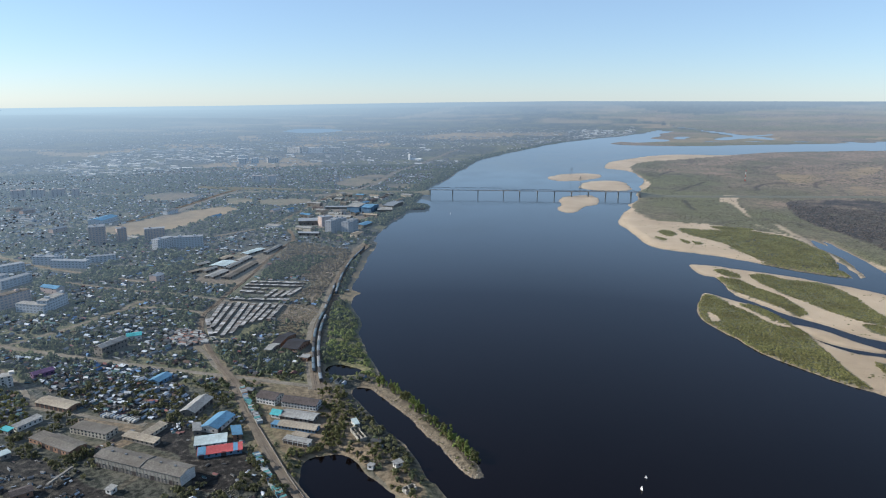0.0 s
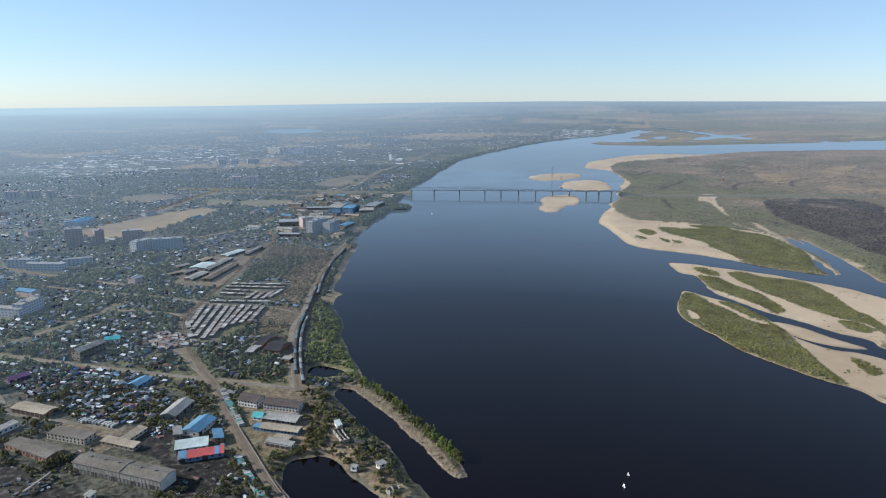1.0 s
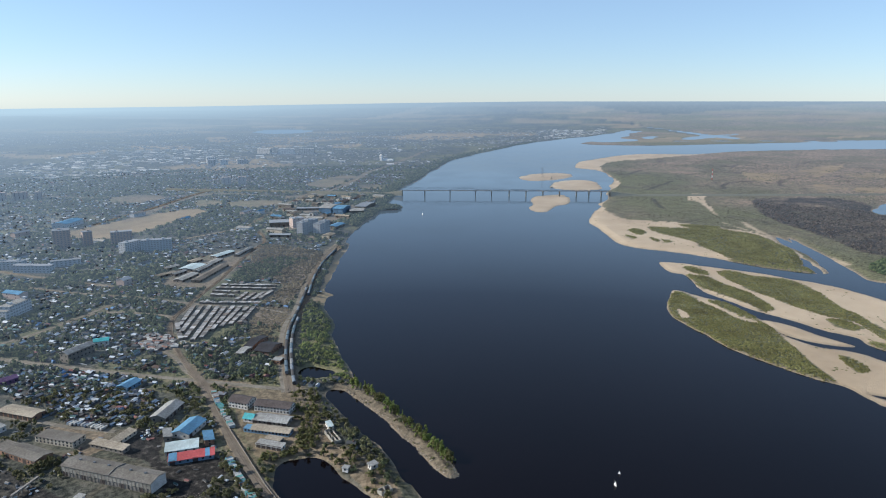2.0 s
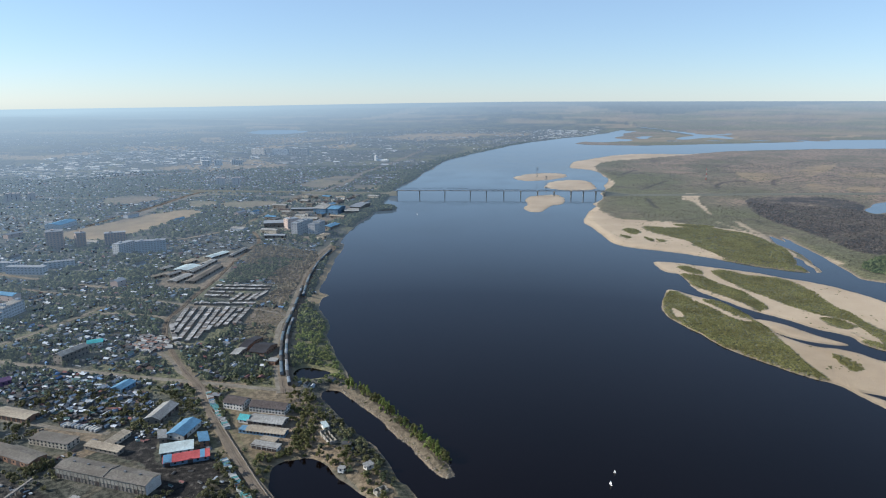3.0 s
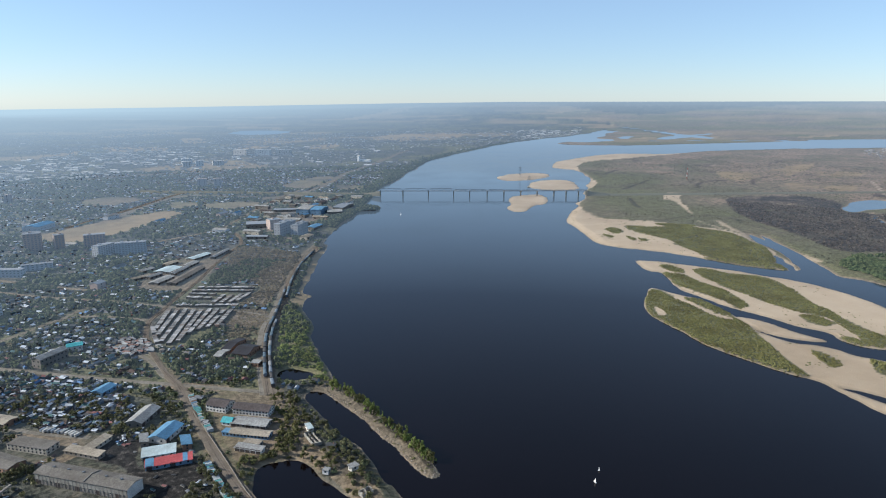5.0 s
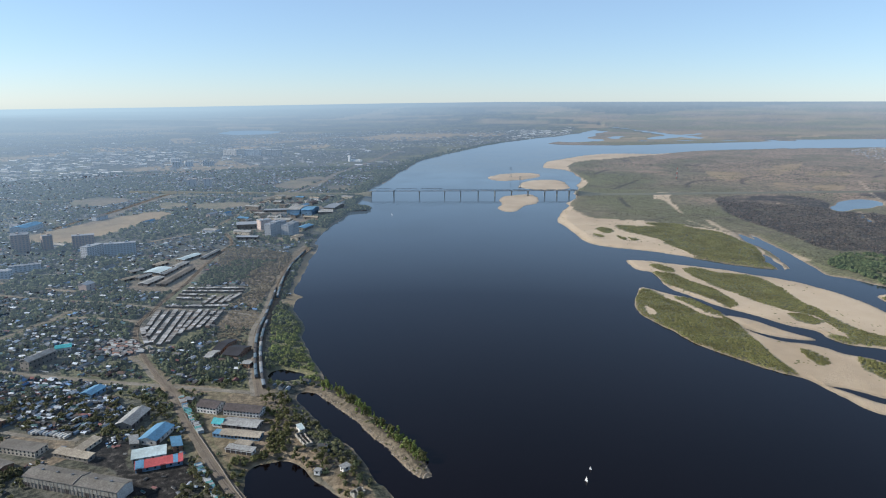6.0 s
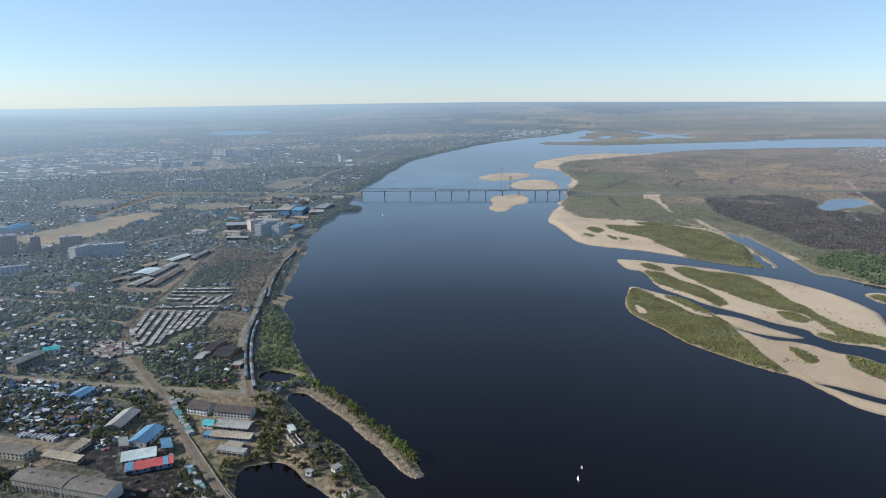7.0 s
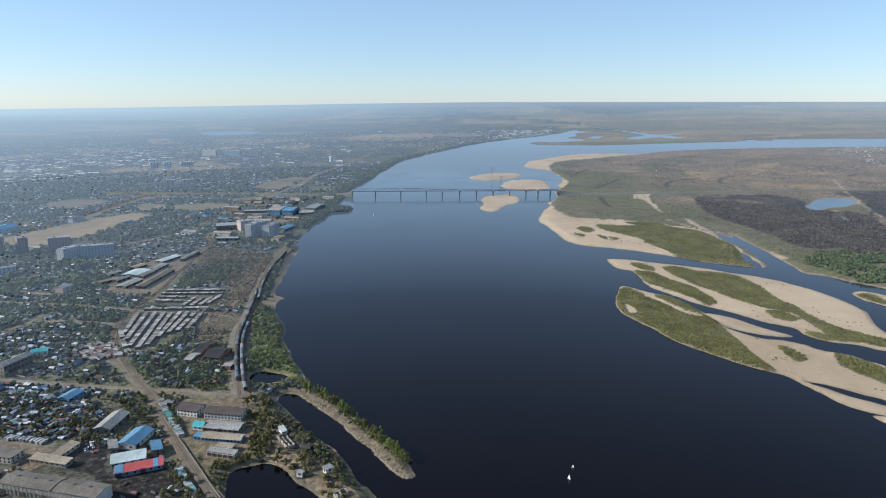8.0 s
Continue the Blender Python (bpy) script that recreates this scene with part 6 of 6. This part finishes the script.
# the row on the breakwater
row = curve([(-60, 556), (-41, 534), (-23, 507), (-6, 475), (9, 447), (22, 425)], False, 10)
spots = []
for i in range(92):
    p = row[int(rng.uniform(0, 0.98) * len(row))]
    spots.append((p[0] + rng.normal(0, 1.6) + 1.0, p[1] + rng.normal(0, 1.6) + 1.0, rng.uniform(1.3, 2.9), rng.uniform(3.5, 9)))
plant(tree_thing("bank_tree", M_LEAF_FRESH, 1, "young light green tree on the stony breakwater"), spots[:56])
plant(tree_thing("bank_tree", M_LEAF_SHRUB, 2, "olive green tree on the stony breakwater"), spots[56:])
# trees of the peninsula and round the works
x, y = sample(BANK_DIRT, 0.013)
m = clear_of(x, y, 0)
plant(tree_thing("peninsula_tree", M_LEAF_SHRUB, 3, "olive green bushy tree on the dirt peninsula"), [(a, b, rng.uniform(1.5, 3), rng.uniform(3, 7)) for a, b in zip(x[m], y[m])][:110])
x, y = sample(WORKS, 0.012)
m = clear_of(x, y, 0) & ~in_any([COAL, YARD, YARD_SOUTH], x, y) & ~near_line(LINES, x, y, 7)
plant(tree_thing("yard_tree", M_LEAF_PARK, 4, "dull olive tree between the works buildings"), [(a, b, rng.uniform(1.6, 3.2), rng.uniform(3.5, 7)) for a, b in zip(x[m], y[m])][:150])

x, y = sample(BANK_DIRT, 0.05)
m = clear_of(x, y, 0) & (fbm(x / 16, y / 16, 117) > -0.02) & (shore(x, y, 10) > 1.5)
greenery("peninsula_scrub", x[m], y[m], rng.uniform(0.6, 1.6, int(m.sum())), rng.uniform(0.6, 2.4, int(m.sum())), M_LEAF_SHRUB, "low olive scrub on the dirt peninsula", "scrub", CROWNS)
# garden trees of the town
n = 105000
tx, ty = rng.uniform(-2400, 500, n), rng.uniform(380, 2600, n)
r = np.hypot(tx, ty)
az = np.degrees(np.arctan2(tx, ty))
keep = (r < 2600) & (az > -46) & inside(LANDS[0], tx, ty)
tx, ty = tx[keep], ty[keep]
keep = (shore(tx, ty, 30) > 6) & ~in_any([FIELD, COAL, YARD, YARD_SOUTH, GARAGES_A, GARAGES_B, DEPOT, BROWN_FIELD, WORKS, MARKET, WORKS_EAST, WOOD, SAND_ZONES[2]] + BRUSH + OPEN, tx, ty) & ~near_line(FAR_ROADS, tx, ty, 14) & ~near_line(LINES, tx, ty, 6) & clear_of(tx, ty, 0)
extra = (np.hypot(tx, ty) < 1000) * 0.25
keep &= rng.random(len(tx)) < 0.55 + extra + 2.6 * fbm(tx / 110, ty / 110, 95)
tx, ty = tx[keep], ty[keep]
qx, qy = rng.uniform(-720, -90, 46000), rng.uniform(420, 1050, 46000)
keep = inside(LANDS[0], qx, qy) & (np.hypot(qx, qy) < 1060) & (np.degrees(np.arctan2(qx, qy)) > -40)
qx, qy = qx[keep], qy[keep]
keep = (shore(qx, qy, 30) > 6) & ~in_any([FIELD, COAL, YARD, YARD_SOUTH, GARAGES_A, GARAGES_B, DEPOT, BROWN_FIELD, WORKS, MARKET, WORKS_EAST, WOOD, SAND_ZONES[2]] + BRUSH, qx, qy) & ~near_line(LINES, qx, qy, 5) & clear_of(qx, qy, 0)
keep &= rng.random(len(qx)) < 0.22 + 1.8 * fbm(qx / 60, qy / 60, 111)
tx, ty = np.concatenate([tx, qx[keep]]), np.concatenate([ty, qy[keep]])
tr = 0.9 + 2.2 * rng.random(len(tx)) ** 1.5
th = tr * rng.uniform(1.5, 2.4, len(tx))
gx, gy = rng.uniform(-4200, 1500, 11000), rng.uniform(1500, 6500, 11000)
m = rng.random(11000) < np.clip((6500 - np.hypot(gx, gy)) / 3000, 0, 1)
gx, gy = gx[m], gy[m]
keep = (np.hypot(gx, gy) > 2600) & inside(LANDS[0], gx, gy)
keep[keep] &= shore(gx[keep], gy[keep], 60) > 20
gx, gy = gx[keep], gy[keep]
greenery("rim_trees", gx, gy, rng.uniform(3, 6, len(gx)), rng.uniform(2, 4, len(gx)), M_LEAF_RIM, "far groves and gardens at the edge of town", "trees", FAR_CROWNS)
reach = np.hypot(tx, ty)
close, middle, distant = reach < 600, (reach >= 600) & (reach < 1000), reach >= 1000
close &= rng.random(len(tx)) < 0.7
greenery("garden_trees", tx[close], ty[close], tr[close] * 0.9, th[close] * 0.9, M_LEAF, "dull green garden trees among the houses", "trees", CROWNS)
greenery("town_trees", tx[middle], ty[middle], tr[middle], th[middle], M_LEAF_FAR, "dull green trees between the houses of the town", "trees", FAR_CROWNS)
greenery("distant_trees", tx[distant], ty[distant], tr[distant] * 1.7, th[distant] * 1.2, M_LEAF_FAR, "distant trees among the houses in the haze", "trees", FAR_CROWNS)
for i, p in enumerate(THICKETS):
    x, y = sample(p, 0.055)
    m = (shore(x, y, 10) > 1.5) & clear_of(x, y, -1)
    x, y = x[m], y[m]
    greenery("thicket", x, y, rng.uniform(1.1, 2.6, len(x)), rng.uniform(1.8, 5, len(x)), (M_LEAF_PARK, M_LEAF_SHRUB)[i % 2], "tangled olive bushes round the works", "thicket", CROWNS)
x, y = sample(WOOD, 0.05)
m = fbm(x / 45, y / 45, 105) + 0.12 * np.sign(y - 1010) > 0.0
greenery("bare_wood", x[m], y[m], rng.uniform(1.2, 2.5, int(m.sum())), rng.uniform(1.5, 4.5, int(m.sum())), M_LEAF_BARE, "half-bare grey-brown wood between garages and river", "wood", CROWNS)
x, y = x[~m], y[~m]
greenery("wood", x, y, rng.uniform(1.6, 3.2, len(x)), rng.uniform(2, 5.5, len(x)), M_LEAF_FAR, "olive green wood between garages and river", "wood", CROWNS)
x, y = sample(BROWN_FIELD, 0.16)
greenery("field_scrub", x, y, rng.uniform(0.8, 1.9, len(x)), rng.uniform(0.4, 1.1, len(x)), M_LEAF_BARE, "low brown brush on the fallow field", "scrub", SMALL_CROWNS)
for p in BRUSH:
    x, y = sample(p, 0.10)
    greenery("field_brush", x, y, rng.uniform(0.9, 2.2, len(x)), rng.uniform(0.8, 3, len(x)), M_LEAF_BARE, "half-bare grey-brown brush beside the railway", "scrub", SMALL_CROWNS)
x, y = points_in(MARKET, 0.06)
house_stuff("market_stalls", x, y, np.stack([rng.uniform(3, 8, len(x)), rng.uniform(2.5, 4, len(x)), rng.uniform(1.4, 2.2, len(x))], -1), U + rng.normal(0, 0.15, len(x)), "crowded pale roofs of market stalls", (M_STALL, M_STALL))
x, y = sample(SHORE_BUSH, 0.13)
m = (shore(x, y, 10) > 4.5) & (fbm(x / 12, y / 12, 101) > -0.10)
x, y = x[m], y[m]
greenery("shore_thicket", x, y, rng.uniform(1.2, 2.6, len(x)), rng.uniform(2, 5, len(x)), M_LEAF_WILLOW, "dense bright green willow thicket on the shore", "thicket", CROWNS)
SCRUB_CROWNS = [crown_template(60 + k, 9, 0.5, 0.75, True) for k in range(6)]
for i, p in enumerate(VEG):
    x, y = sample(p, 0.10 if i in (0, 6) else 0.21)
    s = (shore(x, y, 20) > 1.2) & (fbm(x / 14, y / 14, 99) > -0.27) & ~in_any(SAND_GAPS, x, y)
    x, y = x[s], y[s]
    if not len(x):
        continue
    swell = np.clip(fbm(x / 26, y / 26, 107, 5) + 0.42, 0, 1)
    if i == 6:
        thin = fbm(x / 30, y / 30, 119) > -0.06
        x, y = x[thin], y[thin]
        greenery("bank_grove", x, y, rng.uniform(1.5, 3.6, len(x)), rng.uniform(2.5, 6.5, len(x)), M_LEAF_GROVE, "bright green grove of trees on the far bank", "grove", SMALL_CROWNS)
    else:
        greenery("island_thicket", x, y, rng.uniform(0.7, 1.7, len(x)) * (0.8 + 0.7 * swell) * (1.5 if i == 0 else 1), 0.5 + 2.2 * swell + rng.uniform(0, 0.3, len(x)), M_LEAF_ISLE, "olive green willow scrub covering the sandy island", "thicket", SCRUB_CROWNS)
n = 46000
x, y = rng.uniform(400, 2600, n), rng.uniform(780, 3000, n)
keep = inside(LANDS[1], x, y) & (np.degrees(np.arctan2(x, y)) < 46) & (shore(x, y, 40) > 12)
x, y = x[keep], y[keep]
keep = ~in_any(SAND_ZONES, x, y) & ~near_line(TRACKS, x, y, 8) & (fbm(x / 90, y / 90, 97) > -0.03) & (rng.random(len(x)) < np.where(in_any(BURNT, x, y), 0.8, 0.9))
x, y = x[keep], y[keep]
low = [crown_template(50 + s, 4, 0.6, 0.9, True) for s in range(4)]
m = in_any(BURNT, x, y) & (rng.random(len(x)) < 0.85)
greenery("charred_scrub", x[m], y[m], rng.uniform(0.9, 3.2, int(m.sum())), rng.uniform(0.7, 2.4, int(m.sum())), M_LEAF_CHAR, "blackened grey-brown scrub on burnt ground", "scrub", low)
cx, cy = sample(BURNT[0], 0.026)
close = np.hypot(cx, cy) < 1800
cx, cy = cx[close], cy[close]
greenery("charred_brush", cx, cy, rng.uniform(1.2, 3.6, len(cx)), rng.uniform(0.8, 3.0, len(cx)), M_LEAF_CHAR, "tangled grey and black brush on burnt ground", "scrub", low)
x, y = x[~m], y[~m]
greenery("floodplain_scrub", x, y, rng.uniform(0.9, 2.8, len(x)), rng.uniform(0.7, 2.0, len(x)), M_LEAF_PLAIN, "low brown-green scrub on the flood plain", "scrub", low)
x, y = rng.uniform(300, 720, 5000), rng.uniform(430, 1500, 5000)
keep = (in_any([FRONT_ISLE, MIDDLE_ISLE, SAND_ZONES[0]], x, y)) & ~in_any(VEG, x, y) & (fbm(x / 16, y / 30, 103) > 0.08)
x, y = x[keep], y[keep]
keep = shore(x, y, 20) > 4
x, y = x[keep], y[keep]
greenery("sand_tufts", x, y, rng.uniform(0.6, 2.0, len(x)), rng.uniform(0.4, 1.0, len(x)), M_LEAF_SHRUB, "sparse low tufts on the open sand", "scrub", SMALL_CROWNS)


# ---- bridge ----
def truss(length, tall):
    bm = bmesh.new()
    for y in (-3, 3):
        box(bm, 0.3, length - 0.3, y - 0.25, y + 0.25, -0.4, 0.4)
        box(bm, length * 0.08, length * 0.92, y - 0.18, y + 0.18, tall - 0.2, tall + 0.2)
        n = round(length / 8)
        for i in range(n):
            a, b = i * length / n, (i + 1) * length / n
            z0, z1 = (0, tall) if i % 2 == 0 else (tall, 0)
            v = Vector((b - a, 0, z1 - z0))
            m = Matrix.Translation(((a + b) / 2, y, tall / 2)) @ v.to_track_quat("X", "Z").to_matrix().to_4x4() @ Matrix.Diagonal((v.length, 0.26, 0.26, 1))
            bmesh.ops.create_cube(bm, size=1, matrix=m)
    return bm


DECK = 15.0
bx0, by0, bx1, by1 = -35.0, 1778.0, 518.0, 1735.0
bang = math.degrees(math.atan2(by1 - by0, bx1 - bx0))
bridge = tagged(new("railway_bridge"), "grey steel truss railway bridge on concrete piers over the river", "bridge")
bridge.matrix_basis = pose(bx0, by0, 0, 0, 0, bang)
supports = [0, 61, 129, 197, 240, 287, 332, 377, 421, 466, 499, 532, 556]
for a, b in zip(supports, supports[1:]):
    part("span", truss(b - a, 7 if a < 190 else 4.5 if a < 330 else 3), M_STEEL, bridge, m=Matrix.Translation((a, 0, DECK)))
    part("deck", box_bm(a, b - 0.1, -2.4, 2.4, DECK - 0.3, DECK + 0.25), M_BALLAST, bridge)
for a in supports:
    bm = prism([(-4.5, -3), (4.5, -3), (3.6, DECK - 0.6), (-3.6, DECK - 0.6)], a - 1.3, a + 1.3)
    box(bm, a - 1.6, a + 1.6, -4.6, 4.6, DECK - 1.6, DECK - 0.55)
    part("pier", bm, M_CONCRETE, bridge)


def bank(name, x0, y0, x1, y1, top, label):
    n = 60
    t = np.linspace(0, 1, n)
    cx, cy = x0 + (x1 - x0) * t, y0 + (y1 - y0) * t
    top = np.interp(t, [0, 0.03, 0.95, 1], [top if x0 < 0 else DECK, top, top, DECK if x0 < 0 else top])
    rows = [np.stack(squeeze(cx, cy + o, np.full(n, 0.0) + z), -1) for o, z in ((-12, LAND - 1), (-2.4, top), (2.4, top), (12, LAND - 1))]
    i = np.arange(n - 1)
    f = np.concatenate([np.stack([i + n * r, i + n * r + 1, i + n * (r + 1) + 1, i + n * (r + 1)], -1) for r in range(3)])
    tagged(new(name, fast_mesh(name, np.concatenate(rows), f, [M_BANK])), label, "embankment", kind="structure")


bank("embankment", 518, 1735, 2600, 1700, 6.5, "long railway embankment across the flood plain")
bank("embankment", -700, 1890, -35, 1778, 9.0, "railway embankment behind the quay halls")


# ---- boats ----
def sail_boat(x, y, tall, yaw):
    thing = tagged(new("sail_boat"), "small dinghy with a white sail on the dark water", "sail boat", "sailing dinghies")
    thing.matrix_basis = pose(x, y, 0, 0, 0, yaw)
    k = tall / 6.5
    bm = bmesh.new()
    ring = []
    for xx, w in ((-2.2, 0.55), (-1, 0.75), (0.4, 0.7), (1.6, 0.4), (2.4, 0.05)):
        ring.append([bm.verts.new((xx * k, yy * w * k, z * k)) for yy, z in ((-1, 0.45), (-0.6, -0.1), (0.6, -0.1), (1, 0.45))])
    for a, b in zip(ring, ring[1:]):
        for i in range(4):
            bm.faces.new((a[i], a[(i + 1) % 4], b[(i + 1) % 4], b[i]))
    bm.faces.new(ring[0][::-1]), bm.faces.new(ring[-1])
    part("hull", bm, M_HULL, thing)
    part("mast", box_bm(0.35 * k, 0.45 * k, -0.05 * k, 0.05 * k, 0.3 * k, 6.6 * k), M_STEEL, thing)
    for name, pts in (("mainsail", ((0.3, 0.9), (-2.1, 0.9), (-1.4, 3.2), (0.3, 6.4))), ("jib", ((0.5, 0.8), (2.3, 0.6), (0.5, 5.0)))):
        bm = bmesh.new()
        a, b = ([bm.verts.new((px * k, (o + 0.12 * abs(px)) * k, pz * k)) for px, pz in pts] for o in (-0.02, 0.02))
        bm.faces.new(a), bm.faces.new(b[::-1])
        for i in range(len(pts)):
            j = (i + 1) % len(pts)
            bm.faces.new((a[i], a[j], b[j], b[i]))
        part(name, bm, M_SAIL, thing)


sail_boat(131, 391, 3.5, 120)
sail_boat(138, 405, 2.6, 150)
sail_boat(16, 1477, 6, 100)


# ---- masts, pylons and moorings ----
def lattice(tall, foot, top, bands, bar=0.22):
    bm = bmesh.new()
    for i in range(bands):
        z0, z1 = tall * i / bands, tall * (i + 1) / bands
        a, b = foot + (top - foot) * z0 / tall, foot + (top - foot) * z1 / tall
        for sx0, sy0, sx1, sy1 in ((-1, -1, 1, -1), (1, -1, 1, 1), (1, 1, -1, 1), (-1, 1, -1, -1)):
            for p, q in (((sx0 * a, sy0 * a, z0), (sx0 * b, sy0 * b, z1)), ((sx0 * a, sy0 * a, z0), (sx1 * b, sy1 * b, z1)), ((sx0 * b, sy0 * b, z1), (sx1 * b, sy1 * b, z1))):
                v = Vector(q) - Vector(p)
                m = Matrix.Translation((Vector(p) + Vector(q)) / 2) @ v.to_track_quat("X", "Z").to_matrix().to_4x4() @ Matrix.Diagonal((v.length, bar, bar, 1))
                bmesh.ops.create_cube(bm, size=1, matrix=m)
    return bm


(mx, my), = [(947, 2077)]
mast = tagged(new("radio_mast"), "slender red and white lattice mast on the flood plain", "radio mast")
mast.matrix_basis = pose(mx, my, LAND - 0.2)
for i in range(5):
    part("section", lattice(7.5, 1.3 - 0.2 * i, 1.1 - 0.2 * i, 2, 0.16), (M_RED, M_WHITE_WALL)[i % 2], mast, m=Matrix.Translation((0, 0, 7.5 * i)))
for x, y in [(401, 1933), (426, 2204)]:
    pylon = tagged(new("power_pylon"), "grey lattice power pylon standing on a sandbar", "pylon", "pylons across the river")
    pylon.matrix_basis = pose(x, y, 0)
    part("tower", lattice(34, 3.0, 0.7, 8, 0.13), M_STEEL, pylon)
    for z, w in ((24, 6), (28, 5), (32, 4)):
        part("cross_arm", box_bm(-w, w, -0.3, 0.3, z, z + 0.5), M_STEEL, pylon)
    part("footing", box_bm(-4, 4, -4, 4, -1, 1.8), M_CONCRETE, pylon)


def barge(x, y, yaw, length):
    thing = tagged(new("barge"), "dark steel barge moored at the quay", "barge", "moored barges")
    thing.matrix_basis = pose(x, y, 0, 0, 0, yaw)
    part("hull", prism([(-3.5, 1.4), (3.5, 1.4), (2.9, -0.8), (-2.9, -0.8)], -length / 2, length / 2), M_BROWN_ROOF, thing)
    part("deckhouse", box_bm(-length / 2 + 1, -length / 2 + 7, -2.4, 2.4, 1.4, 4.2), M_WHITE_WALL, thing)
    part("hold_cover", box_bm(-length / 2 + 9, length / 2 - 2, -2.6, 2.6, 1.4, 2.3), M_GREY_WALL, thing)


for (x, y), a, n in zip([(-59, 1540), (-44, 1582)], (10, -12), (34, 26)):
    barge(x, y, a, n)

# trees along the far western shore
line = curve(WEST[34:], False, 60)
pick = rng.integers(0, len(line), 3600)
x, y = line[pick, 0] - np.abs(rng.normal(0, 30, 3600)) + rng.uniform(-6, 6, 3600), line[pick, 1] + rng.uniform(-25, 25, 3600)
m = (shore(x, y, 60) > 4) & (np.hypot(x, y) < 4200) & clear_of(x, y, 0)
x, y = x[m], y[m]
greenery("shore_trees", x, y, rng.uniform(2.5, 5, len(x)), rng.uniform(4, 8, len(x)), M_LEAF_FAR, "dark band of trees along the far river bank", "trees", FAR_CROWNS)
